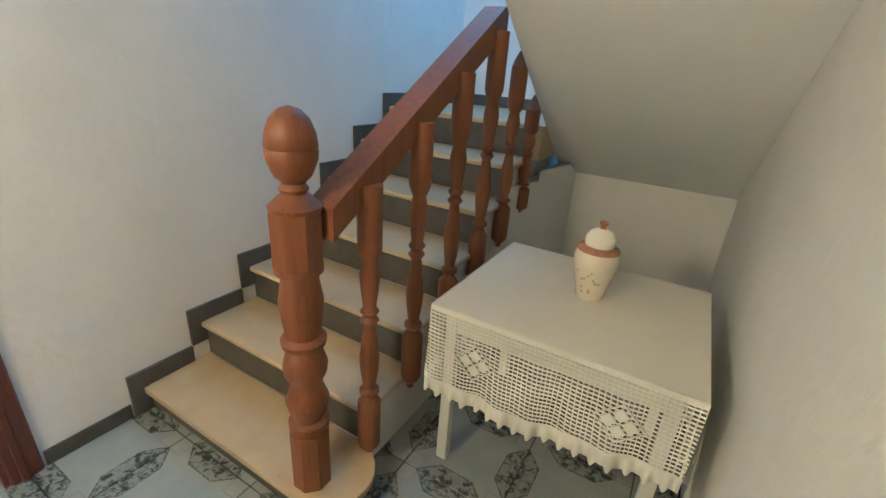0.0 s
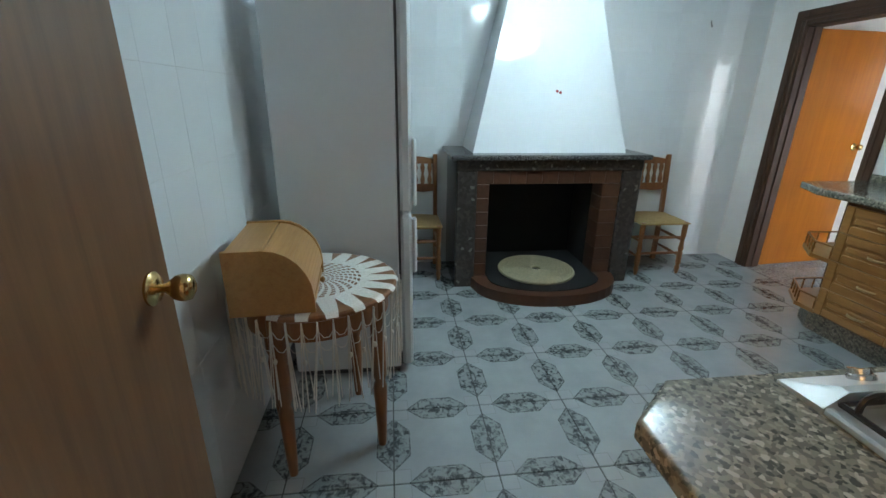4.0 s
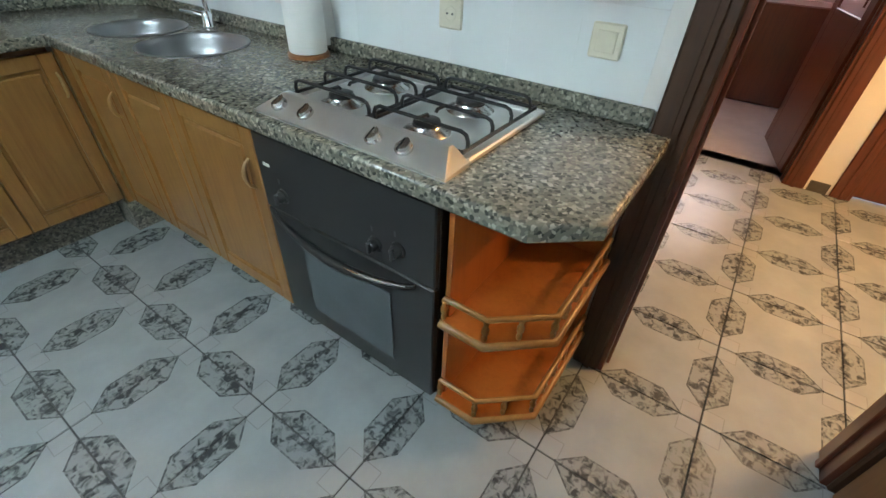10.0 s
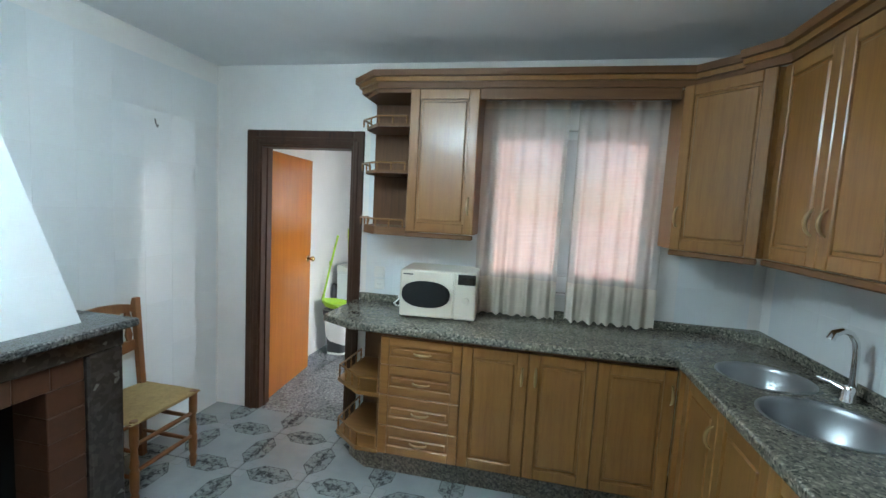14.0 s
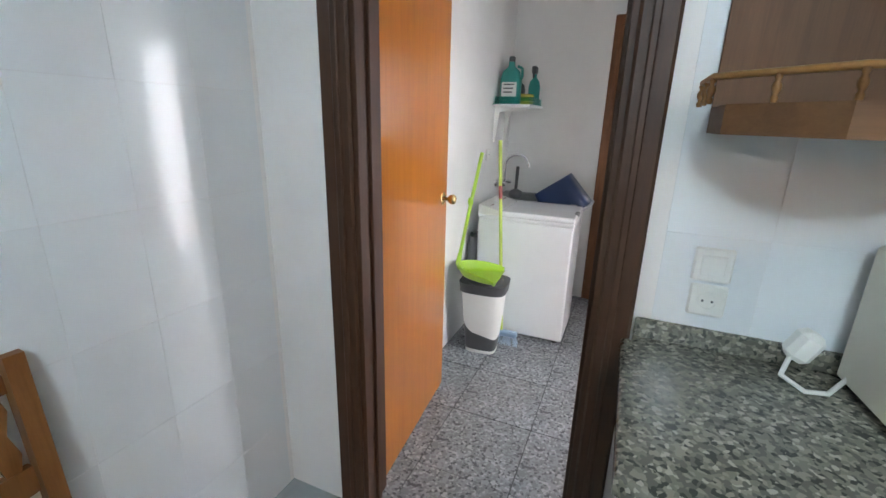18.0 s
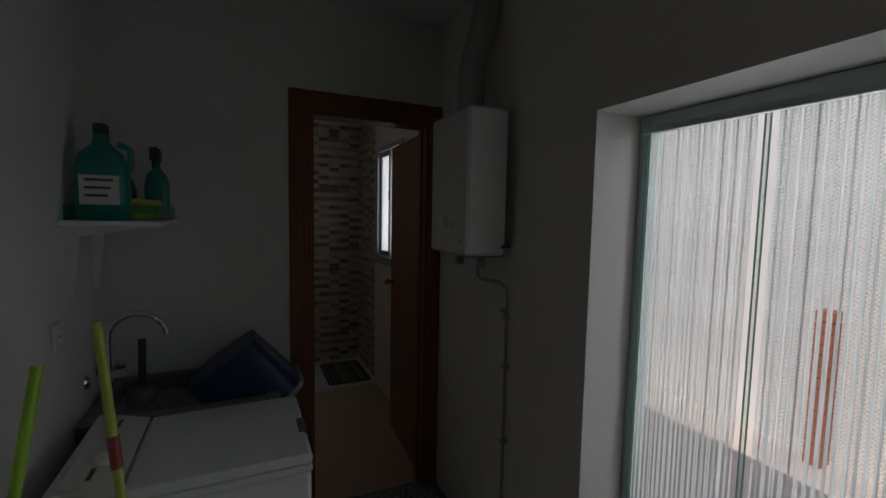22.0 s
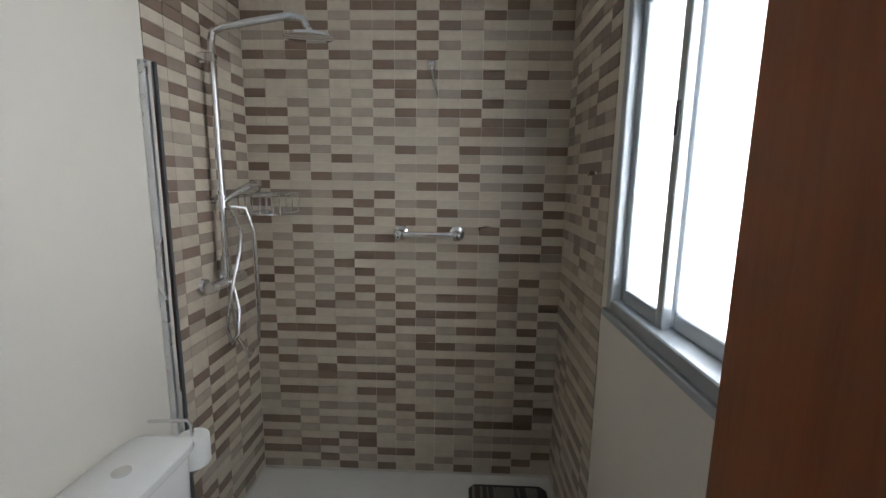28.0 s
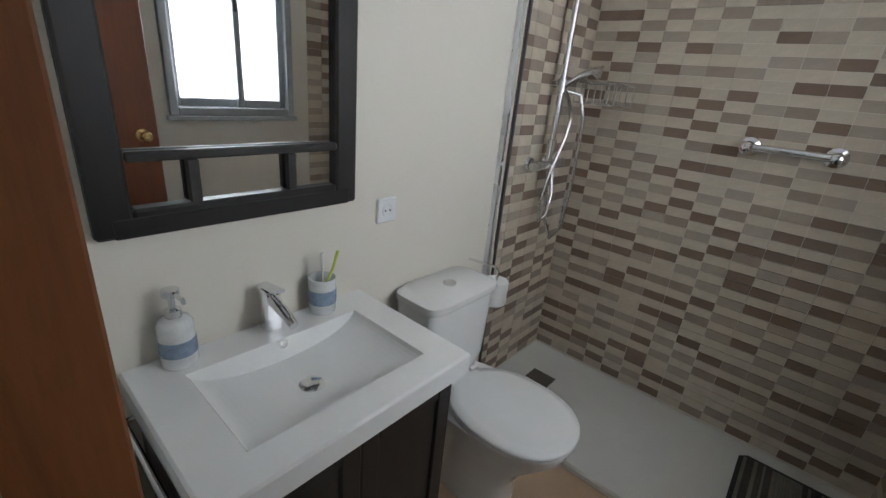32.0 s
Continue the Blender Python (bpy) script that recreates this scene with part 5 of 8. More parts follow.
for a in (0, 72, 144, 216, 288):
    m_ = pose(0, 0, -0.085, 0, 0, a)
    am = part("arm", tube(B(), [(0.0, 0, -0.035), (0.10, 0, -0.075), (0.17, 0, -0.065), (0.20, 0, -0.085)], 0.007, 8, m_), CHROME, cl, "", 60)
    part("shade", lathe(B(), [(0.020, -0.085), (0.040, -0.105), (0.055, -0.150), (0.066, -0.175), (0.060, -0.172), (0.034, -0.12), (0.010, -0.10)], 20, m_ @ pose(0.20, 0, 0)), LAMP_GLASS, am, "lit frosted glass", 50)

# fireplace
BRICK_RED = plain("red_brown_tile", (0.085, 0.033, 0.017), 0.4, var=0.18, scale=18, bump=0.2, bscale=50, pieces=0.2)
MARBLE = granite_material("brown_marble", [(0.0, (0.045, 0.036, 0.032)), (0.4, (0.058, 0.046, 0.040)), (0.80, (0.072, 0.058, 0.050)), (0.97, (0.16, 0.145, 0.13))], 45.0, 0.15)
SOOT = plain("soot_black", (0.008, 0.009, 0.010), 0.9, var=0.3, scale=8)
MANTEL = granite_material("grey_mantel_stone", [(0.0, (0.05, 0.05, 0.05)), (0.4, (0.10, 0.10, 0.098)), (0.8, (0.17, 0.165, 0.16))], 150.0, 0.2)
FX, FY0, FY1 = -3.105, -2.72, -1.285
fp = thing("fireplace", 0, 0, 0, 0, "fireplace with brown marble pillars and tapering white tiled hood", "fireplace")
part("side_wall", box((KX0 + 0.002, FY0, 0.0), (FX - 0.02, FY0 + 0.12, 1.005), 0.004), MARBLE, fp)
part("side_wall", box((KX0 + 0.002, FY1 - 0.12, 0.0), (FX - 0.02, FY1, 1.005), 0.004), MARBLE, fp)
for y0, y1 in ((FY0, FY0 + 0.155), (FY1 - 0.155, FY1)):
    part("pillar", box((FX - 0.0195, y0, 0.0), (FX + 0.03, y1, 0.92), 0.008), MARBLE, fp, "brown marble pillar with white veins")
part("frieze", box((FX - 0.0195, FY0, 0.921), (FX + 0.035, FY1, 1.005), 0.006), MARBLE, fp)
# red tiled surround of separate blocks
for i in range(7):
    z0 = 0.085 + i * 0.105
    for y0, y1 in ((FY0 + 0.156, -2.470), (-1.585, FY1 - 0.156)):
        part("brick", box((FX - 0.16, y0, z0), (FX + 0.012, y1, z0 + 0.103), 0.003), BRICK_RED, fp)
n = 9
y0, y1 = FY0 + 0.156, FY1 - 0.156
for i in range(n):
    part("brick", box((FX - 0.16, y0 + (y1 - y0) * i / n, 0.821), (FX + 0.012, y0 + (y1 - y0) * (i + 1) / n - 0.002, 0.920), 0.003), BRICK_RED, fp)
for lo_f, hi_f in (((KX0 + 0.01, -2.595, 0.0), (KX0 + 0.03, -1.41, 0.95)), ((KX0 + 0.031, -2.595, 0.0), (FX - 0.17, -2.480, 0.90)), ((KX0 + 0.031, -1.575, 0.0), (FX - 0.17, -1.41, 0.90)), ((KX0 + 0.031, -2.479, 0.82), (FX - 0.17, -1.576, 0.92))):
    part("firebox_wall", box(lo_f, hi_f, 0.002), SOOT, fp, "sooty black firebox lining")
hearth = [(FX + 0.0, -2.595), (FX + 0.14, -2.56)] + [(-3.02 + 0.345 * math.cos(radians(a)), -2.005 + 0.56 * math.sin(radians(a))) for a in range(-75, 76, 10)] + [(FX + 0.14, -1.45), (FX + 0.0, -1.41)]
part("hearth_edge", prism(B(), hearth, 0.0, 0.085), BRICK_RED, fp, "rounded red-brown hearth edge")
inner = [(KX0 + 0.031, -2.479), (FX + 0.10, -2.46)] + [(-3.02 + 0.265 * math.cos(radians(a)), -2.02 + 0.45 * math.sin(radians(a))) for a in range(-75, 76, 10)] + [(FX + 0.10, -1.58), (KX0 + 0.031, -1.576)]
part("hearth_floor", prism(B(), inner, 0.0851, 0.092), SOOT, fp)
part("mantel", box((KX0 + 0.002, -2.765, 1.006), (-3.02, -1.25, 1.042), 0.008), MANTEL, fp, "grey stone mantel shelf")
bm = B()
lowp = [(KX0 + 0.002, -2.594), (-3.150, -2.594), (-3.150, -1.405), (KX0 + 0.002, -1.405)]
highp = [(KX0 + 0.002, -2.245), (-3.385, -2.245), (-3.385, -1.765), (KX0 + 0.002, -1.765)]
va, vb = [bm.verts.new((x, y, 1.0425)) for x, y in lowp], [bm.verts.new((x, y, 2.538)) for x, y in highp]
bm.faces.new(va[::-1]), bm.faces.new(vb)
for i in range(4):
    bm.faces.new((va[i], va[(i + 1) % 4], vb[(i + 1) % 4], vb[i]))
part("hood", bm, WALL_TILE, fp, "tapering hood of white glazed tiles")
# thin joints of the hood tiles
for k in range(1, 7):
    t = k / 7.0
    ya, yb = -2.594 + 0.349 * t, -1.405 - 0.360 * t
    xx = -3.150 - 0.235 * t
    part("joint", box((xx - 0.002, ya, 1.0425 + 1.4955 * t - 0.0012), (xx + 0.0008, yb, 1.0425 + 1.4955 * t + 0.0012), 0.0003), GROUT, fp)
RED_PRINT = plain("cherry_print", (0.26, 0.035, 0.04), 0.3)
LEAF_PRINT = plain("pale_grey_print", (0.50, 0.53, 0.54), 0.25, var=0.15, scale=60)
lean_h = math.degrees(math.atan2(0.235, 1.4955))
for dy, dz in ((-0.018, 0.016), (0.008, 0.006), (-0.004, -0.020)):
    at = pose(-3.2163, -1.953 + dy, 1.464 + dz, 0, 90 - lean_h, 0)
    part("print", lathe(B(), [(0.011, 0.0), (0.007, 0.0015), (0.001, 0.002)], 10, at), RED_PRINT, fp, "small printed cherry")
for dy, dz, w, h in ((-0.035, 0.052, 0.030, 0.034), (0.040, 0.040, 0.034, 0.030), (0.072, 0.020, 0.026, 0.026), (0.0, 0.075, 0.020, 0.024)):
    at = pose(-3.2193 - (dz - 0.01) * 0.157, -1.953 + dy, 1.464 + dz, 0, 90 - lean_h, 0)
    bm = lathe(B(), [(1.0, 0.0), (0.8, 0.0006), (0.01, 0.0008)], 14)
    bm.transform(at @ Matrix.Diagonal((h, w, 1, 1)))
    part("print", bm, LEAF_PRINT, fp, "pale grey printed leaf")

STRAW = plain("woven_straw", (0.29, 0.25, 0.155), 0.9, var=0.22, scale=60, bump=0.9, bscale=160)
mat_ = thing("straw_disc", -3.155, -2.035, 0.0925, 0, "round woven straw disc lying on the hearth", "straw mat")
for k in range(12):
    r = 0.048 + k * 0.0226
    bm = B()
    tube(bm, [(r * math.cos(radians(a)), r * math.sin(radians(a)), 0.012) for a in range(0, 360, 9)], 0.0137, 7, closed=True)
    part("coil", bm, STRAW, mat_, "", 60)
part("hole", lathe(B(), [(0.034, 0.0005), (0.034, 0.004), (0.001, 0.004)], 20), SOOT, mat_)


# ---- kitchen furniture ----
RUSH = plain("rush_seat", (0.36, 0.24, 0.10), 0.85, var=0.2, scale=40, bump=0.8, bscale=140)


def rush_chair(x, y, rz, label):
    """A Spanish chair with a carved back; it faces its own -y."""
    root = thing("chair", x, y, 0, rz, label, "chair", "rush-seated chairs")
    for sx in (-1, 1):
        part("back_leg", prism(B(), [(0.165, 0.0), (0.200, 0.0), (0.195, 0.44), (0.235, 0.945), (0.225, 0.975), (0.203, 0.975), (0.165, 0.46)], sx * 0.195 - 0.017, sx * 0.195 + 0.017, "x"), CHAIR_WOOD, root)
        part("front_leg", lathe(B(), [(0.013, 0.0), (0.018, 0.03), (0.021, 0.06), (0.015, 0.075), (0.022, 0.10), (0.022, 0.19), (0.016, 0.205), (0.023, 0.225), (0.018, 0.26), (0.015, 0.31), (0.022, 0.335), (0.022, 0.455), (0.016, 0.462)], 14, pose(sx * 0.190, -0.185, 0)), CHAIR_WOOD, root, "", 50)
        for z in (0.16, 0.30):
            part("stretcher", lathe(B(), [(0.009, 0.0), (0.013, 0.17), (0.009, 0.36)], 10, pose(sx * 0.192, 0.178, z, 90, 0, 0)), CHAIR_WOOD, root, "", 60)
    for yy, z in ((-0.185, 0.19), (-0.185, 0.33), (0.180, 0.22)):
        part("stretcher", lathe(B(), [(0.010, -0.185), (0.014, 0.0), (0.010, 0.185)], 10, pose(0, yy, z, 0, 90, 0)), CHAIR_WOOD, root, "", 60)
    def seat_at(u, v):
        a, e = 6.283185 * u, min(1.0, 6.0 * v, 6.0 * (1.0 - v))
        sq = lambda c: math.copysign(abs(c) ** 0.35, c)
        y = -0.011 + 0.198 * sq(math.cos(a))
        strand = 0.0035 * abs(math.sin(y * 170)) + 0.006 * math.sin(math.pi * v) ** 2
        return Vector((-0.220 + 0.440 * v, y, 0.450 + (0.4 + 0.6 * e) * (0.010 * sq(math.sin(a))) + (strand if math.sin(a) > 0 else 0.0)))
    seat = grid_sheet(B(), seat_at, 132, 14, True)
    part("seat", seat, RUSH, root, "woven rush seat", 50)
    lean = math.degrees(math.atan2(0.04, 0.50))
    m_ = pose(0, 0.196, 0.46, -lean, 0, 0)
    part("top_rail", prism(B(), [(-0.178, 0.435), (0.178, 0.435), (0.178, 0.475), (0.10, 0.492), (0.0, 0.500), (-0.10, 0.492), (-0.178, 0.475)], -0.010, 0.012, "y", m_), CHAIR_WOOD, root)
    part("lower_rail", prism(B(), [(-0.178, 0.205), (-0.09, 0.195), (0.0, 0.205), (0.09, 0.195), (0.178, 0.205), (0.178, 0.265), (-0.178, 0.265)], -0.010, 0.012, "y", m_), CHAIR_WOOD, root)
    for k in range(6):
        cx = -0.150 + k * 0.060
        prof = [(cx - 0.012, 0.265), (cx - 0.020, 0.300), (cx - 0.008, 0.350), (cx - 0.020, 0.400), (cx - 0.012, 0.435), (cx + 0.012, 0.435), (cx + 0.020, 0.400), (cx + 0.008, 0.350), (cx + 0.020, 0.300), (cx + 0.012, 0.265)]
        part("back_slat", prism(B(), prof, -0.007, 0.008, "y", m_), CHAIR_WOOD, root)
    return root


chair = rush_chair(-3.40, -0.925, 90, "wooden rush-seated chair standing beside the fireplace")
c2 = copy_thing(chair, pose(-3.43, -3.02, 0, 0, 0, 90))
c2["label"] = "wooden rush-seated chair between fridge and fireplace"

# fridge-freezer
FR = plain("fridge_enamel", (0.70, 0.74, 0.75), 0.32, var=0.02, bump=0.05)
fr = thing("fridge_freezer", -1.995, -3.097, 0, 0, "tall white fridge-freezer with recessed grip handles", "fridge")
part("cabinet", box((-0.60, -0.615, 0.035), (0.0, -0.068, 1.86), 0.006), FR, fr)
for z0, z1 in ((0.045, 0.883), (0.897, 1.86)):
    d = part("door", box((-0.60, -0.056, z0), (0.0, 0.0, z1), 0.014), FR, fr)
    za, zb = (z1 - 0.30, z1 - 0.012) if z0 < 0.5 else (z0 + 0.03, z0 + 0.35)
    part("grip", boxes(((-0.044, 0.0005, za), (-0.006, 0.024, zb)), b=0.009), FR, d, "vertical grip handle")
    part("grip_shadow", boxes(((-0.050, 0.0002, za + 0.02), (-0.0445, 0.004, zb - 0.02)), b=0.001), GREY_PLASTIC, d)
part("seal", box((-0.59, -0.0675, 0.05), (-0.006, -0.0565, 1.85), 0.001), GREY_PLASTIC, fr, "dark door seal")
part("base_grille", box((-0.58, -0.58, 0.0), (-0.02, -0.075, 0.034), 0.002), GREY_PLASTIC, fr)

# round table with crocheted cloth and bread box
TX, TY, TZ, TR = -1.60, -3.495, 0.735, 0.315
rt = thing("round_table", TX, TY, 0, 20, "small round wooden table against kitchen wall", "table")
part("tabletop", lathe(B(), [(TR - 0.012, TZ - 0.026), (TR, TZ - 0.018), (TR, TZ - 0.006), (TR - 0.006, TZ), (0.002, TZ)], 56), CHAIR_WOOD, rt, "", 40)
part("apron", lathe(B(), [(TR - 0.055, TZ - 0.115), (TR - 0.035, TZ - 0.115), (TR - 0.035, TZ - 0.0265), (TR - 0.055, TZ - 0.0265)], 48), CHAIR_WOOD, rt, "", 40)
for a in (45, 135, 225, 315):
    x, y = 0.262 * math.cos(radians(a)), 0.262 * math.sin(radians(a))
    part("leg", lathe(B(), [(0.016, 0.0), (0.020, 0.05), (0.028, 0.30), (0.020, 0.33), (0.030, 0.36), (0.030, TZ - 0.116), (0.030, TZ - 0.027)], 14, pose(x, y, 0)), CHAIR_WOOD, rt, "", 50)

def crochet_material():
    m, nt, b = start("crochet_round", 0.9, 0, 0.2)
    tc = nt.nodes.new("ShaderNodeTexCoord")
    sx = nt.nodes.new("ShaderNodeSeparateXYZ")
    nt.links.new(tc.outputs["Object"], sx.inputs[0])
    x, y = sx.outputs["X"], sx.outputs["Y"]
    r = calc(nt, "SQRT", calc(nt, "ADD", calc(nt, "MULTIPLY", x, x), calc(nt, "MULTIPLY", y, y)))
    a = calc(nt, "ARCTAN2", y, x)
    saw = calc(nt, "ABSOLUTE", calc(nt, "SUBTRACT", calc(nt, "FRACT", calc(nt, "MULTIPLY", a, 20 / 6.2832)), 0.5))
    t = calc(nt, "DIVIDE", calc(nt, "SUBTRACT", r, 0.19), 0.16)
    open_outer = calc(nt, "MULTIPLY", calc(nt, "LESS_THAN", calc(nt, "ADD", saw, 0.03), calc(nt, "MULTIPLY", t, 0.40)), calc(nt, "GREATER_THAN", r, 0.19))
    swirl = calc(nt, "FRACT", calc(nt, "ADD", calc(nt, "MULTIPLY", a, 26 / 6.2832), calc(nt, "MULTIPLY", r, 16.0)))
    rings = calc(nt, "FRACT", calc(nt, "MULTIPLY", r, 58.0))
    open_inner = calc(nt, "MULTIPLY", calc(nt, "MULTIPLY", calc(nt, "GREATER_THAN", swirl, 0.45), calc(nt, "GREATER_THAN", rings, 0.35)), calc(nt, "LESS_THAN", r, 0.175))
    hole = calc(nt, "MAXIMUM", open_outer, open_inner)
    yarn = noise_of(nt, coords(nt), 220, 2)
    nt.links.new(ramp(nt, yarn, [(0.3, (0.62, 0.60, 0.55)), (0.7, (0.80, 0.79, 0.75))]), b.inputs["Base Color"])
    bumped(nt, b, yarn, 0.8, 0.002)
    clear_ = nt.nodes.new("ShaderNodeBsdfTransparent")
    mx = nt.nodes.new("ShaderNodeMixShader")
    nt.links.new(hole, mx.inputs[0]), nt.links.new(b.outputs[0], mx.inputs[1]), nt.links.new(clear_.outputs[0], mx.inputs[2])
    nt.links.new(mx.outputs[0], nt.nodes["Material Output"].inputs["Surface"])
    return m


CROCHET_ROUND = crochet_material()
YARN = cloth("white_yarn", (0.76, 0.74, 0.68), 0.2, weave=300)
tc_ = thing("round_crochet_cloth", TX, TY, TZ + 0.0005, 0, "round white crocheted cloth with long tasselled fringe", "tablecloth")
def edge_r(a):
    return 1.0 + 0.018 * math.sin(20 * a)
part("cloth", grid_sheet(B(), lambda u, v: Vector(((0.004 + (TR + 0.006 - 0.004) * v) * math.cos(6.28319 * u), (0.004 + (TR + 0.006 - 0.004) * v) * math.sin(6.28319 * u), 0.0025 - 0.014 * max(0, v - 0.96) * 25)), 120, 30, True), CROCHET_ROUND, tc_, "", 180)
rnd = random.Random(11)
for i in range(40):
    a0 = 2 * math.pi * i / 40
    bm = B()
    for k in range(4):
        a = a0 + rnd.uniform(-0.05, 0.05)
        rr = TR + 0.010 + rnd.uniform(0, 0.008)
        ln = rnd.uniform(0.30, 0.36)
        tube(bm, [(rr * math.cos(a0 + (a - a0) * s * 2.2), rr * math.sin(a0 + (a - a0) * s * 2.2), -0.012 - ln * s) for s in (0, 0.25, 0.5, 0.75, 1.0)], 0.0021, 5)
    lathe(bm, [(0.004, -0.175), (0.008, -0.165), (0.004, -0.155)], 7, pose((TR + 0.012) * math.cos(a0), (TR + 0.012) * math.sin(a0), 0))
    part("tassel", bm, YARN, tc_, "", 60)
for z in (-0.05, -0.10):
    bm = B()
    tube(bm, [((TR + 0.011) * math.cos(radians(a)), (TR + 0.011) * math.sin(radians(a)), z - 0.03 * abs(math.sin(radians(a * 20)))) for a in range(0, 360, 3)], 0.0016, 5, closed=True)
    part("netting", bm, YARN, tc_, "", 60)

BREAD = timber("pale_pine", (0.55, 0.30, 0.10), (0.40, 0.19, 0.055), (2.0, 26, 26), 0.4, 0.15)
bb = thing("bread_box", -1.49, -3.60, TZ + 0.0035, 4, "pale wooden bread box with a slatted roll lid", "bread box")
prof = [(-0.135, 0.0), (0.135, 0.0), (0.135, 0.055)] + [(0.135 - 0.15 * (1 - math.cos(radians(a))), 0.055 + 0.17 * math.sin(radians(a))) for a in range(15, 91, 15)] + [(-0.135, 0.225)]
for x0, x1 in ((-0.185, -0.168), (0.168, 0.185)):
    part("end_panel", prism(B(), prof, x0, x1, "x"), BREAD, bb)
part("base", box((-0.1675, -0.13, 0.004), (0.1675, 0.13, 0.02), 0.002), BREAD, bb)
part("back", box((-0.1675, -0.132, 0.0205), (0.1675, -0.118, 0.220), 0.002), BREAD, bb)
part("top", box((-0.1675, -0.1175, 0.206), (0.1675, -0.018, 0.221), 0.002), BREAD, bb)
lid = [(0.128 - 0.143 * (1 - math.cos(radians(a))), 0.050 + 0.163 * math.sin(radians(a)), a) for a in range(2, 90, 6)]
for y, z, a in lid:
    part("slat", box((-0.167, -0.004, -0.0088), (0.167, 0.004, 0.0088), 0.002, pose(0, y, z, a, 0, 0)), BREAD, bb)
part("knob", lathe(B(), [(0.007, 0), (0.012, 0.012), (0.002, 0.018)], 12, pose(0, 0.138, 0.040, -90, 0, 0)), BREAD, bb, "", 40)

# hook on the west wall, cable behind microwave
hk = thing("wall_hook", KX0 + 0.007, -0.55, 2.02, 0, "small dark hook on white tiles", "hook")
part("hook", tube(B(), [(0, 0, 0.03), (0.006, 0, 0.0), (0.018, 0, -0.02), (0.024, 0, -0.005)], 0.004, 6), GREY_PLASTIC, hk)
pl = thing("plug_and_cable", -2.20, -0.03, WT, 0, "white plug with a loop of cable behind the microwave", "cable")
part("plug", box((-0.03, -0.03, 0.03), (0.02, 0.02, 0.10), 0.012, pose(0, 0, 0, 0, 25, 0)), WHITE_PLASTIC, pl)
part("cable", tube(B(), [(0.0, -0.02, 0.035), (-0.02, -0.06, 0.012), (0.01, -0.10, 0.006), (0.05, -0.09, 0.006), (0.085, -0.05, 0.02), (0.11, -0.03, 0.05)], 0.005, 8), WHITE_PLASTIC, pl, "", 60)

# ---- hall things ----
bal = thing("banister", 0, 0, 0, 0, "turned red-brown wooden banister with egg-topped newel", "banister")
nx, ny, nz = 1.075, -2.28, NOSE_Z + 0.001
newel = part("newel_post", lathe(B(), [(0.048, 0.225), (0.062, 0.235), (0.062, 0.262), (0.045, 0.272), (0.058, 0.310), (0.066, 0.345), (0.052, 0.385), (0.046, 0.41), (0.062, 0.445), (0.066, 0.475), (0.054, 0.52), (0.044, 0.538), (0.064, 0.548), (0.066, 0.565), (0.050, 0.578), (0.058, 0.64), (0.062, 0.69), (0.052, 0.75), (0.052, 0.775), (0.066, 0.782), (0.066, 0.80)], 28, pose(nx, ny, nz) @ Matrix.Diagonal((1.06, 1.06, 1.06, 1))), STAIR_WOOD, bal, "turned newel post", 45)
part("newel_base", prism(B(), [(0.068 * math.cos(radians(a + 22.5)), 0.068 * math.sin(radians(a + 22.5))) for a in range(0, 360, 45)], 0.0, 0.238, "z", pose(nx, ny, nz)), STAIR_WOOD, newel)
part("newel_block", prism(B(), [(0.073 * math.cos(radians(a + 22.5)), 0.073 * math.sin(radians(a + 22.5))) for a in range(0, 360, 45)], 0.849, 1.010, "z", pose(nx, ny, nz)), STAIR_WOOD, newel)
part("finial", lathe(B(), [(0.070, 1.0105), (0.072, 1.022), (0.050, 1.045), (0.034, 1.058), (0.040, 1.070), (0.030, 1.085), (0.050, 1.105), (0.066, 1.145), (0.0685, 1.172), (0.065, 1.176), (0.0685, 1.18), (0.064, 1.215), (0.050, 1.25), (0.028, 1.272), (0.004, 1.279)], 32, pose(nx, ny, nz)), STAIR_WOOD, newel, "egg-shaped finial", 50)
slope = RISE / GOING
bx = 1.165
def rail_z(y):
    return 1.175 + (y + 2.112) * 0.60
for i in range(6):
    y = -2.075 + i * 0.272
    zt = rail_z(y) - 0.01 if i < 4 else (1.555, 1.355)[i - 4]
    zb = 0.105 + 0.49 * (y + 2.075)
    h = zt - zb
    prof = [(0.003, 0.0), (0.012, 0.012), (0.010, 0.022), (0.026, 0.045), (0.033, 0.060), (0.033, 0.235), (0.024, 0.250), (0.018, 0.262), (0.030, 0.275), (0.030, 0.285), (0.018, 0.295), (0.026, 0.36), (0.029, 0.41), (0.022, 0.48), (0.016, 0.53), (0.027, 0.545), (0.017, 0.56), (0.027, 0.575), (0.018, 0.59), (0.024, 0.64), (0.028, 0.69), (0.020, 0.74), (0.027, 0.755), (0.033, 0.775)]
    prof = [(r * (1.30 if 0.04 < z < 0.24 else 1.22), z * h / 0.96) for r, z in prof] + [(0.040, h - 0.002)]
    if i > 3:
        prof += [(0.038, h), (0.028, h + 0.03), (0.004, h + 0.075)]
    part("baluster", lathe(B(), prof, 14, pose(bx, y, zb)), STAIR_WOOD, bal, "turned baluster with pointed drop", 40)
bm = B()
ya, yb = ny + 0.045, -1.20
prism(bm, [(ya, rail_z(ya) - 0.050), (yb, rail_z(yb) - 0.050), (yb, rail_z(yb) + 0.030), (yb - 0.03, rail_z(yb) + 0.045), (ya, rail_z(ya) + 0.045)], bx - 0.095, bx + 0.004, "x")
part("handrail", bm, STAIR_WOOD, bal, "broad sloping handrail")

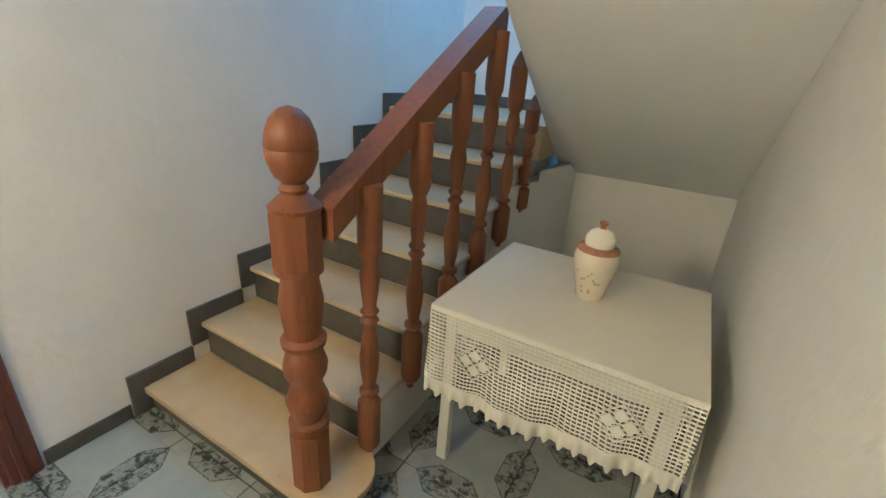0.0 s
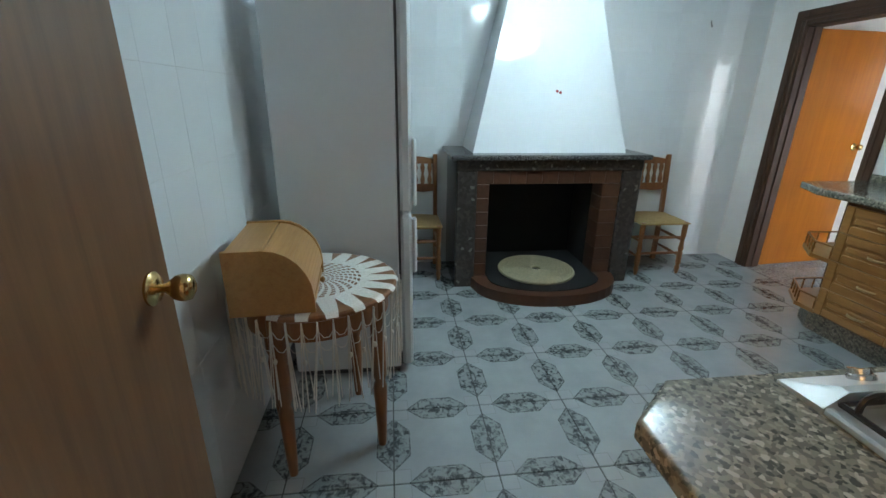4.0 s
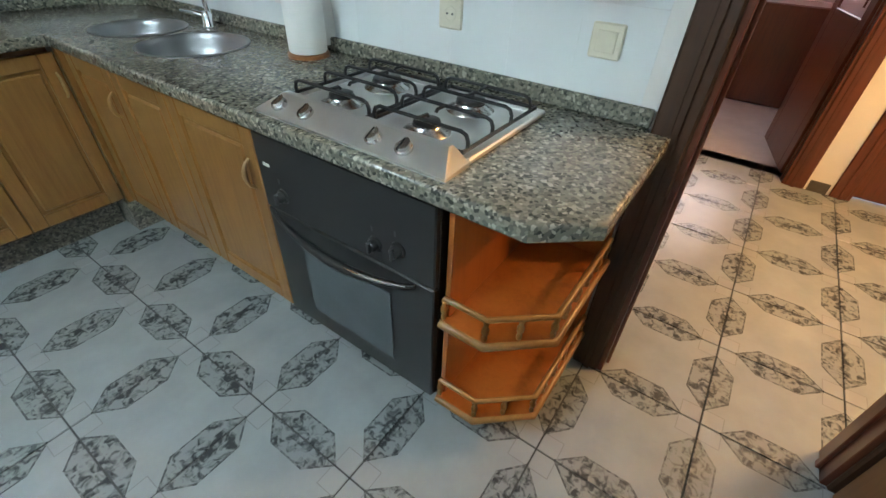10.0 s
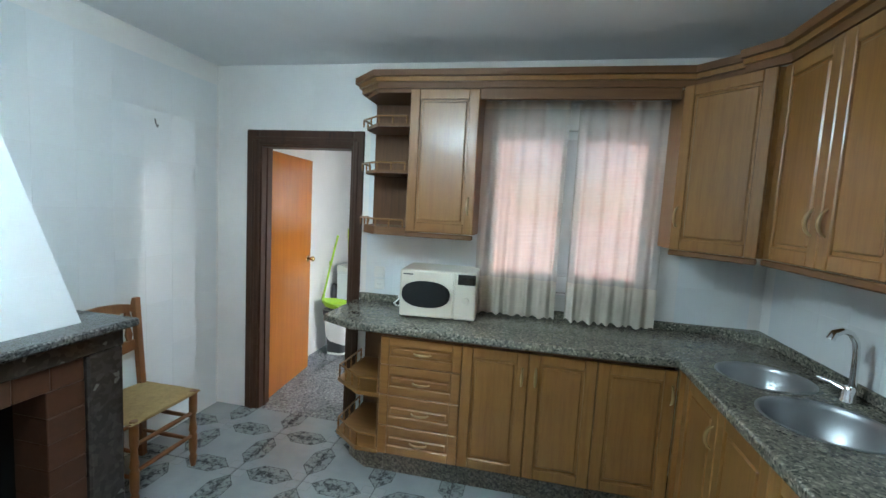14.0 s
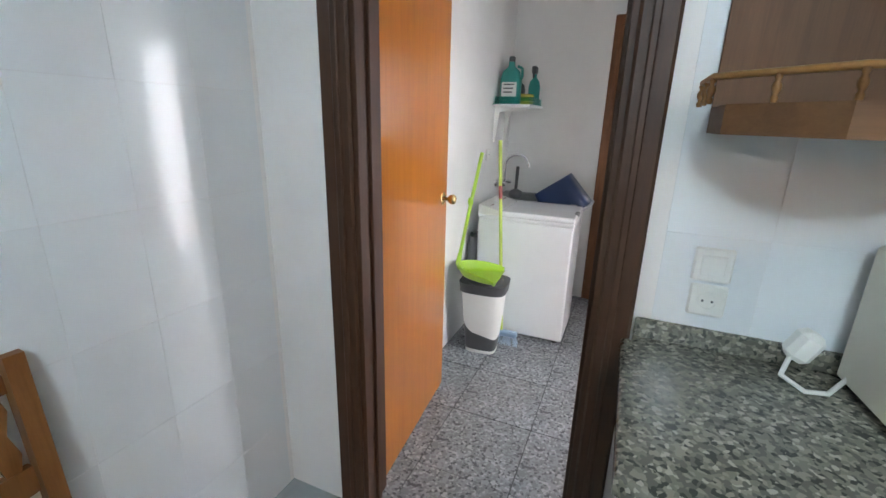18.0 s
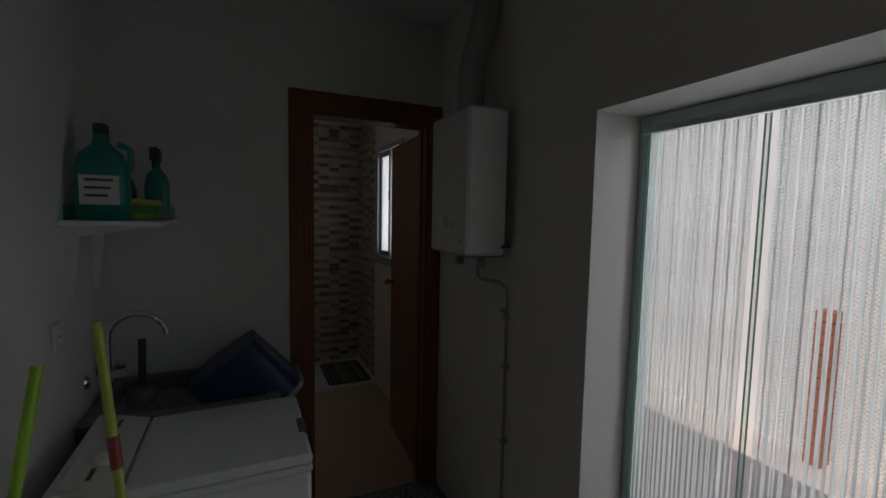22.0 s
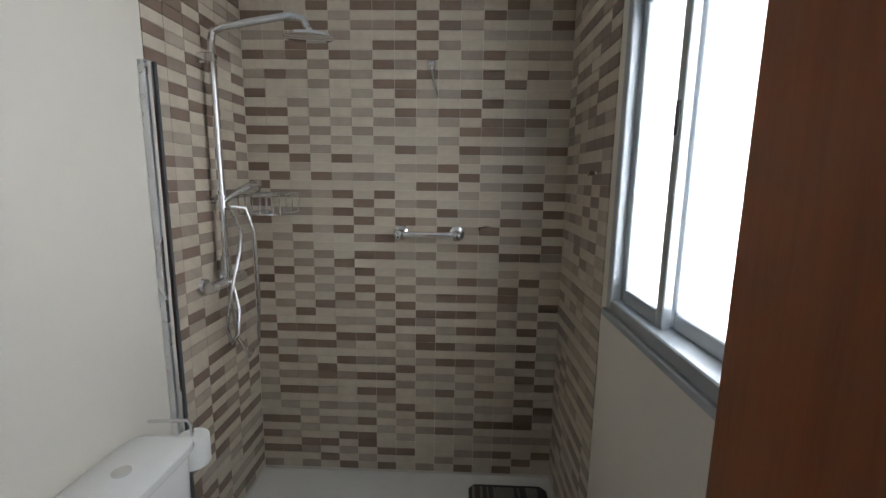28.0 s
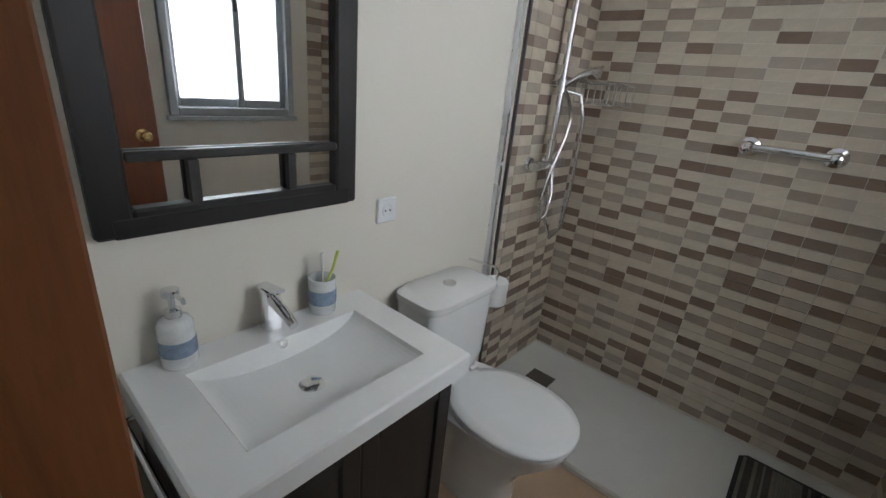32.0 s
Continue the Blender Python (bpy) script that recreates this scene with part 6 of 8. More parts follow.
# hall table, crocheted cloth, jar
ht = thing("hall_table", 1.735, -1.51, 0, 0, "white-painted table under the stairs", "table")
TPAINT = plain("white_table_paint", (0.60, 0.60, 0.58), 0.4, var=0.05)
part("tabletop", box((-0.43, -0.375, 0.712), (0.43, 0.385, 0.740), 0.004), TPAINT, ht)
part("apron", boxes(((-0.39, -0.34, 0.63), (0.39, -0.32, 0.711)), ((-0.39, 0.33, 0.63), (0.39, 0.35, 0.711)), ((-0.39, -0.32, 0.63), (-0.37, 0.33, 0.711)), ((0.37, -0.32, 0.63), (0.39, 0.33, 0.711)), b=0.002), TPAINT, ht)
for x in (-0.37, 0.37):
    for y in (-0.32, 0.33):
        part("leg", box((x - 0.022, y - 0.022, 0.0), (x + 0.022, y + 0.022, 0.711), 0.003), TPAINT, ht)

def filet_material():
    """Filet crochet: rows of square holes."""
    m, nt, b = start("filet_crochet", 0.9, 0, 0.2)
    tc = nt.nodes.new("ShaderNodeTexCoord")
    sx = nt.nodes.new("ShaderNodeSeparateXYZ")
    nt.links.new(tc.outputs["Object"], sx.inputs[0])
    u = calc(nt, "ADD", sx.outputs["X"], sx.outputs["Y"])
    cu = calc(nt, "FRACT", calc(nt, "MULTIPLY", u, 62.0))
    cv = calc(nt, "FRACT", calc(nt, "MULTIPLY", sx.outputs["Z"], 68.0))
    hole = calc(nt, "MULTIPLY", calc(nt, "GREATER_THAN", cu, 0.26), calc(nt, "GREATER_THAN", cv, 0.50))
    low = calc(nt, "LESS_THAN", sx.outputs["Z"], -0.012)
    hole = calc(nt, "MULTIPLY", hole, low)
    yarn = noise_of(nt, coords(nt), 260, 2)
    nt.links.new(ramp(nt, yarn, [(0.3, (0.66, 0.63, 0.57)), (0.7, (0.80, 0.78, 0.72))]), b.inputs["Base Color"])
    bumped(nt, b, yarn, 0.8, 0.002)
    cl_ = nt.nodes.new("ShaderNodeBsdfTransparent")
    mx = nt.nodes.new("ShaderNodeMixShader")
    nt.links.new(hole, mx.inputs[0]), nt.links.new(b.outputs[0], mx.inputs[1]), nt.links.new(cl_.outputs[0], mx.inputs[2])
    nt.links.new(mx.outputs[0], nt.nodes["Material Output"].inputs["Surface"])
    return m


FILET = filet_material()
LINEN = plain("cream_linen", (0.68, 0.64, 0.56), 0.9, var=0.04, scale=3, bump=0.4, bscale=350)
hc = thing("crochet_tablecloth", 1.735, -1.51, 0.741, 0, "cream tablecloth with a deep crocheted lace border", "tablecloth")
part("top", box((-0.436, -0.381, 0.0), (0.436, 0.391, 0.004), 0.002), LINEN, hc)


def skirt(p0, p1, out):
    p0, p1, out = Vector(p0), Vector(p1), Vector(out)
    def at(u, v):
        d = v * (0.285 + 0.02 * math.sin(u * 5))
        wave = (0.010 * math.sin(u * 19) + 0.006 * math.sin(u * 43)) * v
        p = p0 + (p1 - p0) * u + out * (0.003 + wave + 0.016 * v)
        return Vector((p.x, p.y, 0.003 - d))
    def frill(u, v):
        e = at(u, 1.0)
        s = math.sin(u * 34 * 2 * math.pi / 2)
        return Vector((e.x, e.y, e.z + 0.004)) + out * (0.013 * s * v) + Vector((0, 0, -0.070 * v * (0.82 + 0.18 * abs(s))))
    part("lace", grid_sheet(B(), at, 60, 10), FILET, hc, "filet lace border with square holes", 180)
    part("frill", grid_sheet(B(), frill, 170, 5), YARN, hc, "gathered scalloped frill", 180)


skirt((-0.437, -0.382, 0), (0.437, -0.382, 0), (0, -1, 0))
skirt((-0.437, 0.39, 0), (-0.437, -0.382, 0), (-1, 0, 0))
skirt((0.437, -0.382, 0), (0.437, 0.39, 0), (1, 0, 0))
bm = B()
for cx in (-0.24, 0.24):
    for dx, dz, rz_ in ((-0.032, 0, 45), (0.032, 0, 45), (0, 0.030, 45), (0, -0.030, 45)):
        cbox(bm, (-0.019, -0.003, -0.019), (0.019, 0.002, 0.019), 0.003, pose(cx + dx, -0.404, -0.155 + dz, 0, rz_, 0))
    tube(bm, [(cx - 0.075, -0.402, -0.155), (cx, -0.404, -0.085), (cx + 0.075, -0.402, -0.155), (cx, -0.406, -0.225)], 0.004, 6, closed=True)
part("diamond_motif", bm, YARN, hc, "solid diamond lace motifs")

JAR = plain("glazed_cream_china", (0.70, 0.62, 0.48), 0.10, var=0.06, scale=10, bump=0.02)
JAR_W = plain("glazed_white_china", (0.78, 0.74, 0.66), 0.08, var=0.03, bump=0.02)
JAR_B = plain("brown_glaze_band", (0.34, 0.165, 0.085), 0.12, var=0.2, scale=30)
jar = thing("ginger_jar", 1.75, -1.467, 0.7455, 0, "cream china ginger jar with brown bands and lid", "jar")
part("body", lathe(B(), [(0.050, 0.0), (0.052, 0.006), (0.060, 0.05), (0.074, 0.105), (0.082, 0.15), (0.080, 0.178), (0.072, 0.195)], 36), JAR, jar, "", 60)
part("band", lathe(B(), [(0.0725, 0.1955), (0.0765, 0.192), (0.0770, 0.196), (0.072, 0.204), (0.046, 0.212)], 36), JAR_B, jar, "brown glazed shoulder", 60)
lid_ = part("lid", lathe(B(), [(0.052, 0.2105), (0.055, 0.215), (0.052, 0.246), (0.038, 0.266), (0.013, 0.276)], 30), JAR_W, jar, "white domed lid", 50)
part("lid_knob", lathe(B(), [(0.014, 0.2765), (0.009, 0.283), (0.017, 0.292), (0.017, 0.300), (0.004, 0.307)], 18), JAR_B, lid_, "brown knob", 50)
bm = B()
rnd = random.Random(3)
for k in range(14):
    a, z = -95 + rnd.uniform(-34, 34), 0.09 + rnd.uniform(-0.055, 0.045)
    r = 0.052 + 0.030 * min(1, z / 0.15)
    cx, cy = (r + 0.003) * math.cos(radians(a)), (r + 0.003) * math.sin(radians(a))
    lathe(bm, [(0.006, 0.0), (0.004, 0.0012), (0.001, 0.0014)], 6, pose(cx, cy, z, 0, 0, a) @ pose(0, 0, 0, 0, 90, 0))
part("painted_sprig", bm, plain("faded_print", (0.48, 0.42, 0.34), 0.2), jar, "faded painted flowers")

# doors on the hall's east side
leaf_door("door_far", 2.33, -4.42, 90, 0.71, 2.0, HALL_WOOD, "dark red-brown closed door off the hall", 1.0)
gd = thing("door_glazed", 2.40, -3.33, 0.008, 12, "dark red-brown glazed door standing open", "door", kind="structure")
part("leaf", boxes(((0, -0.02, 0), (0.10, 0.02, 2.0)), ((0.60, -0.02, 0), (0.70, 0.02, 2.0)), ((0.10, -0.02, 0), (0.60, 0.02, 0.95)), ((0.10, -0.02, 1.88), (0.60, 0.02, 2.0)), b=0.004), HALL_WOOD, gd)
part("glazing", box((0.10, -0.004, 0.95), (0.60, 0.004, 1.88), 0.001), clear("pink_frosted_glass", (1.0, 0.86, 0.86), 0.35, 1.2, 0.2), gd, "frosted glass")
part("scroll", tube(B(), arc((0.35, 0, 1.55), 0.16, 0, 180, 12) + [(0.19, 0, 1.0)], 0.012, 8), HALL_WOOD, gd, "", 60)
cb = thing("sideboard", 4.25, -2.6, 0, 0, "dark red-brown sideboard in the east room", "sideboard")
part("body", box((-0.25, -0.8, 0.0), (0.2, 0.8, 0.85), 0.01), HALL_WOOD, cb)
wl = thing("window_room", 0, 0, 0, 0, "bright window with white curtain in the east room", "window", kind="structure")
part("window_frame", boxes(((4.575, -3.3, 1.0), (4.599, -3.24, 2.2)), ((4.575, -1.96, 1.0), (4.599, -1.9, 2.2)), ((4.575, -3.24, 1.0), (4.599, -1.96, 1.06)), ((4.575, -3.24, 2.14), (4.599, -1.96, 2.2)), b=0.003), WF, wl)
part("curtain", grid_sheet(B(), lambda u, v: Vector((4.55 + 0.02 * math.sin(u * 60), -3.3 + 1.4 * u, 2.2 - 1.25 * v)), 80, 4), cloth("sunlit_curtain", (0.85, 0.80, 0.80), 0.5), wl, "sunlit white curtain", 180)


# ---- laundry ----
LX = -3.53
wm = thing("washing_machine", -2.83, 1.60, 0, 0, "white top-loading washing machine with a closed lid", "washing machine")
part("cabinet", box((-0.62, 0.0, 0.025), (0.0, 0.45, 0.815), 0.010), WHITE_ENAMEL, wm)
part("top", box((-0.62, -0.004, 0.816), (0.004, 0.454, 0.838), 0.006), WHITE_ENAMEL, wm)
part("lid", box((-0.475, -0.004, 0.839), (0.004, 0.452, 0.873), 0.010), WHITE_ENAMEL, wm)
ctl = part("control_panel", prism(B(), [(-0.62, 0.839), (-0.478, 0.839), (-0.478, 0.872), (-0.60, 0.905), (-0.62, 0.905)], -0.002, 0.450, "y"), WHITE_PLASTIC, wm, "sloping control panel")
part("dial", lathe(B(), [(0.028, 0), (0.026, 0.016), (0.020, 0.020), (0.002, 0.021)], 22, pose(-0.54, 0.16, 0.890, 0, 16, 0)), WHITE_PLASTIC, ctl, "", 40)
for y in (0.06, 0.27, 0.36):
    part("label_bar", box((-0.565, y, -0.0005), (-0.545, y + 0.06, 0.0008), 0.0003, pose(0, 0, 0.8925)), plain("brown_print", (0.20, 0.09, 0.06), 0.5), ctl)
part("latch", box((-0.022, 0.14, 0.850), (0.0065, 0.245, 0.8745), 0.004), GREY_PLASTIC, wm, "grey lid latch")
for x in (-0.57, -0.05):
    for y in (0.05, 0.40):
        part("foot", lathe(B(), [(0.022, 0.0), (0.022, 0.010), (0.012, 0.026)], 12, pose(x, y, 0)), GREY_PLASTIC, wm)

ls = thing("laundry_sink", 0, 0, 0, 0, "grey laundry sink with speckled rim behind the washer", "sink")
SINK = plain("grey_sink_stone", (0.22, 0.22, 0.21), 0.5, var=0.15, scale=40)
part("rim", boxes(((LX + 0.003, 2.075, 0.80), (-2.88, 2.125, 0.865)), ((LX + 0.003, 2.50, 0.80), (-2.88, 2.547, 0.865)), ((LX + 0.003, 2.125, 0.80), (LX + 0.06, 2.50, 0.865)), ((-2.93, 2.125, 0.80), (-2.88, 2.50, 0.865)), b=0.006), SINK, ls)
part("basin_floor", box((LX + 0.061, 2.126, 0.60), (-2.931, 2.499, 0.62), 0.003), SINK, ls)
part("front_panel", box((LX + 0.003, 2.08, 0.0), (-2.89, 2.12, 0.799), 0.003), SINK, ls)
part("side_panel", box((-2.92, 2.121, 0.0), (-2.89, 2.545, 0.799), 0.003), SINK, ls)
lt = thing("laundry_tap", LX, 2.30, 0.965, 0, "chrome wall-mounted tap with a high curved spout", "tap")
part("body", tube(B(), [(0.045, -0.085, 0), (0.045, 0.085, 0)], 0.016, 12), CHROME, lt, "", 60)
for y in (-0.07, 0.07):
    part("inlet", lathe(B(), [(0.028, 0.0005), (0.024, 0.010), (0.012, 0.014), (0.012, 0.045)], 16, pose(0, y, 0, 0, 90, 0)), CHROME, lt, "", 50)
    part("valve", lathe(B(), [(0.018, 0.0), (0.020, 0.018), (0.014, 0.034), (0.002, 0.036)], 12, pose(0.052, y * 1.35, 0, 0, 90, 0)), CHROME, lt, "", 40)
part("spout", tube(B(), [(0.05, 0, 0.01), (0.05, 0, 0.13)] + arc((0.145, 0, 0.13), 0.095, 180, 15, 14) + [(0.242, 0, 0.135)], 0.0115, 10), CHROME, lt, "", 60)
br = thing("washing_brush", -3.36, 2.22, 0.866, 0, "black washing-up brush standing by the laundry sink", "brush")
part("head", lathe(B(), [(0.045, 0.0), (0.055, 0.02), (0.048, 0.05), (0.020, 0.065)], 16), GREY_PLASTIC, br, "", 50)
part("handle", tube(B(), [(0, 0, 0.06), (0.004, 0.004, 0.24)], [0.012, 0.014], 8), IRON, br, "", 60)

tub = thing("blue_tub", -2.935, 2.285, 0.765, 0, "blue plastic washtub lying tilted on the sink", "tub")
BLUE = plain("blue_plastic", (0.008, 0.028, 0.090), 0.38, var=0.1, bump=0.05)
LIP = plain("grey_rim", (0.42, 0.44, 0.47), 0.3, var=0.1)
m_ = pose(0, 0, 0, 0, 145, 0)
bm = B()
def tub_pt(u, v, k=0.0):
    a = 6.28319 * u
    sq = lambda c: math.copysign(abs(c) ** 0.45, c)
    rx_, ry_ = 0.150 + 0.030 * v - k, 0.120 + 0.030 * v - k
    return m_ @ Vector((rx_ * sq(math.cos(a)), ry_ * sq(math.sin(a)), 0.005 * (k > 0) + 0.27 * v - 0.27))
grid_sheet(bm, lambda u, v: tub_pt(u, v), 40, 6, True)
grid_sheet(bm, lambda u, v: tub_pt(u, v, 0.004), 40, 6, True)
bm.faces.new([bm.verts.new(tub_pt(i / 40, 0)) for i in range(40)])
part("body", bm, BLUE, tub, "", 60)
part("rim", tube(B(), [tub_pt(i / 40, 1.0) for i in range(40)], 0.011, 8, closed=True), LIP, tub, "rolled silver-grey rim", 60)

GREEN = plain("lime_plastic", (0.33, 0.55, 0.03), 0.35, var=0.06, bump=0.03)
YGREEN = plain("yellow_green_plastic", (0.46, 0.58, 0.10), 0.35, var=0.06, bump=0.03)
bn = thing("pedal_bin", -3.305, 1.365, 0, 4, "white and dark grey waste bin with a rounded lid", "bin")
def bin_ring(z, k=1.0):
    w, d = (0.098 + 0.035 * z / 0.42) * k, (0.085 + 0.030 * z / 0.42) * k
    sq = lambda c: math.copysign(abs(c) ** 0.5, c)
    return [Vector((w * sq(math.cos(radians(a))), d * sq(math.sin(radians(a))), z)) for a in range(0, 360, 9)]
def bin_body(bm, z0, z1, cut=None, k=1.0):
    rows = []
    for j in range(9):
        ring = []
        for i, p in enumerate(bin_ring(z0 + (z1 - z0) * j / 8, k)):
            ring.append(bm.verts.new(p))
        rows.append(ring)
    for r0, r1 in zip(rows, rows[1:]):
        for i in range(len(r0)):
            bm.faces.new((r0[i], r0[(i + 1) % len(r0)], r1[(i + 1) % len(r0)], r1[i]))
    bm.faces.new(rows[0][::-1]), bm.faces.new(rows[-1])
    return bm
part("base", bin_body(B(), 0.0, 0.022, k=1.0), WHITE_PLASTIC, bn)
part("lower_band", bin_body(B(), 0.0225, 0.235, k=1.004), GREY_PLASTIC, bn, "dark grey lower part")
bm = B()
rows = []
for j in range(9):
    ring = []
    for i in range(40):
        a = radians(i * 9)
        zc = 0.105 + 0.125 * (0.5 - 0.5 * math.cos(a + 0.25)) ** 1.5
        z = zc + (0.415 - zc) * j / 8
        p = bin_ring(z, 1.012)[i]
        ring.append(bm.verts.new(p))
    rows.append(ring)
for r0, r1 in zip(rows, rows[1:]):
    for i in range(40):
        bm.faces.new((r0[i], r0[(i + 1) % 40], r1[(i + 1) % 40], r1[i]))
bm.faces.new(rows[0][::-1]), bm.faces.new(rows[-1])
part("body", bm, WHITE_PLASTIC, bn, "white body with a sweeping edge", 50)
part("lid", bin_body(B(), 0.416, 0.475, k=1.10), GREY_PLASTIC, bn, "dark grey lid", 40)
part("lid_top", lathe(B(), [(0.118, 0.4755), (0.105, 0.492), (0.06, 0.500), (0.002, 0.502)], 30), GREY_PLASTIC, bn, "", 40)
dp = thing("dustpan", -3.335, 1.337, 0.5045, 3, "lime green long-handled dustpan lying on the bin", "dustpan")
def pan_point(u, v, out=0.0):
    """The scoop: a flat bottom, a rounded raised back and sides that fall to the open lip."""
    th = radians(90 + 180 * u)
    k = min(v / 0.75, 1.0) * 0.88 + max(0.0, v - 0.75) / 0.25 * 0.12
    rise = 0.018 + 0.047 * max(0.0, -math.cos(th)) ** 0.6
    z = rise * (max(0.0, v - 0.70) / 0.30) ** 1.4
    return Vector((0.125 + (0.265 + out) * math.cos(th) * k, (0.148 + out) * math.sin(th) * k, z + 0.003 - out * 0.6))
bm = B()
grid_sheet(bm, lambda u, v: pan_point(u, v), 30, 12)
grid_sheet(bm, lambda u, v: pan_point(u, v, 0.004), 30, 12)
part("pan", bm, GREEN, dp, "open scoop", 60)
part("pan_rim", tube(B(), [tuple(pan_point(i / 24, 1.0, 0.002)) for i in range(25)], 0.0055, 6), GREEN, dp, "", 60)
part("lip", box((0.120, -0.148, 0.0), (0.130, 0.148, 0.006), 0.002), GREEN, dp)
part("socket", tube(B(), [(-0.125, 0.0, 0.030), (-0.146, 0.012, 0.060), (-0.142, 0.03, 0.12)], [0.020, 0.018, 0.014], 10), GREEN, dp, "", 60)
part("handle", tube(B(), [(-0.143, 0.022, 0.10), (-0.115, 0.11, 0.40), (-0.080, 0.213, 0.737)], [0.011, 0.011, 0.012], 10), GREEN, dp, "", 60)
part("clip", lathe(B(), [(0.015, 0.0), (0.019, 0.02), (0.013, 0.045)], 10, pose(-0.113, 0.117, 0.42)), GREEN, dp, "", 60)
bm_ = thing("broom", -3.175, 1.48, 0, 0, "broom with a yellow-green handle and pale blue bristles", "broom")
part("handle", tube(B(), [(-0.035, 0.005, 0.09), (-0.155, 0.12, 1.32)], 0.011, 10), YGREEN, bm_, "", 60)
part("joint_sleeve", tube(B(), [(-0.1199, 0.0863, 0.96), (-0.1277, 0.0938, 1.04)], 0.013, 10), plain("red_sleeve", (0.30, 0.06, 0.05), 0.4), bm_, "red sleeve", 60)
part("head", box((-0.075, -0.02, 0.055), (0.075, 0.025, 0.095), 0.010), plain("pale_blue_plastic", (0.30, 0.42, 0.55), 0.4), bm_)
bm = B()
rnd = random.Random(2)
for i in range(90):
    x, y = rnd.uniform(-0.07, 0.07), rnd.uniform(-0.018, 0.022)
    tube(bm, [(x, y, 0.056), (x * 1.25, y * 1.6 - 0.006, 0.001)], 0.0016, 4)
part("bristles", bm, plain("blue_bristle", (0.42, 0.52, 0.62), 0.7), bm_, "pale blue bristles")
bag = thing("dark_bag", -3.49, 1.66, 0.06, 0, "dark bag hanging between washer and wall", "bag")
bm = B()
grid_sheet(bm, lambda u, v: Vector((0.03 * math.cos(6.283 * u) * (0.5 + math.sin(v * 2.6)), 0.075 * math.sin(6.283 * u) * (0.6 + 0.5 * math.sin(v * 2.2)), 0.62 * v + 0.01 * math.sin(u * 30))), 24, 12, True)
part("sack", bm, GREY_PLASTIC, bag, "", 180)

# shelf with cleaning products
sh = thing("cleaning_shelf", 0, 0, 0, 0, "small white shelf on brackets on the laundry wall", "shelf")
part("board", box((LX + 0.002, 2.03, 1.535), (-3.255, 2.47, 1.553), 0.003), WHITE_PLASTIC, sh)
for y in (2.10, 2.38):
    part("bracket", prism(B(), [(LX + 0.001, 1.534), (-3.30, 1.534), (-3.30, 1.526), (LX + 0.040, 1.500), (LX + 0.014, 1.29), (LX + 0.001, 1.285)], y - 0.007, y + 0.007, "y"), WHITE_PLASTIC, sh, "tapered metal bracket")
TEAL = plain("teal_plastic", (0.02, 0.26, 0.22), 0.35, var=0.06)
tray = thing("cleaning_tray", -3.39, 2.25, 1.5535, 90, "clear plastic tray holding cleaning products", "tray")
TRAY = clear("clear_plastic", (0.75, 0.95, 0.92), 0.05, 1.2, 0.6)
for lo_t, hi_t in (((-0.205, -0.125, 0.0), (-0.201, 0.125, 0.05)), ((0.201, -0.125, 0.0), (0.205, 0.125, 0.05)), ((-0.201, 0.121, 0.0), (0.201, 0.125, 0.05)), ((-0.201, -0.125, 0.0), (0.201, -0.121, 0.05))):
    part("side", box(lo_t, hi_t, 0.001), TRAY, tray)
def bottle(x, y, w, d, h, material, cap, label, handle=False, spray=False, tag=None):
    r = thing("cleaner_bottle", x, y, 1.5537, 0, label, "bottle", "cleaning bottles")
    bm = B()
    prof = [(0.0, 0.92), (0.02, 1.0), (0.60, 1.0), (0.78, 0.80), (0.88, 0.38), (0.92, 0.30), (1.0, 0.30)]
    rows = []
    for t, k in prof:
        sq = lambda c: math.copysign(abs(c) ** 0.6, c)
        rows.append([bm.verts.new((w / 2 * k * sq(math.cos(radians(a))), d / 2 * k * sq(math.sin(radians(a))), h * t)) for a in range(0, 360, 15)])
    for r0, r1 in zip(rows, rows[1:]):
        for i in range(24):
            bm.faces.new((r0[i], r0[(i + 1) % 24], r1[(i + 1) % 24], r1[i]))
    bm.faces.new(rows[0][::-1]), bm.faces.new(rows[-1])
    part("body", bm, material, r, "", 50)
    if spray:
        part("trigger", boxes(((-0.016, -0.055, h + 0.002), (0.016, 0.022, h + 0.055)), ((-0.008, -0.060, h - 0.03), (0.008, -0.045, h + 0.03)), b=0.006), cap, r, "trigger spray head")
    else:
        part("cap", lathe(B(), [(0.022, h + 0.0005), (0.022, h + 0.03), (0.016, h + 0.036)], 16), cap, r, "", 40)
    if handle:
        part("grip", tube(B(), [(w * 0.30, 0, h * 0.90), (w * 0.52, 0, h * 0.84), (w * 0.53, 0, h * 0.66), (w * 0.46, 0, h * 0.58)], 0.010, 8), material, r, "", 60)
    if tag:
        part("label_band", box((-w * 0.36, -d / 2 - 0.002, h * 0.18), (w * 0.36, -d / 2 + 0.004, h * 0.52), 0.002), tag, r, "white printed label")
        for k in range(3):
            part("print_bar", box((-w * 0.26, -d / 2 - 0.0028, h * (0.45 - 0.09 * k)), (w * (0.26 - 0.05 * k), -d / 2 - 0.0021, h * (0.48 - 0.09 * k)), 0.0002), GREY_PLASTIC, r)
    return r
bottle(-3.43, 2.13, 0.150, 0.095, 0.285, TEAL, GREY_PLASTIC, "teal cleaner jug with white label and dark cap", True, False, WHITE_PLASTIC)
bottle(-3.315, 2.385, 0.085, 0.06, 0.225, TEAL, GREY_PLASTIC, "teal spray bottle with dark trigger head", False, True)
bottle(-3.425, 2.36, 0.09, 0.07, 0.19, GREY_PLASTIC, STEEL, "dark jar with a silver lid on the shelf")
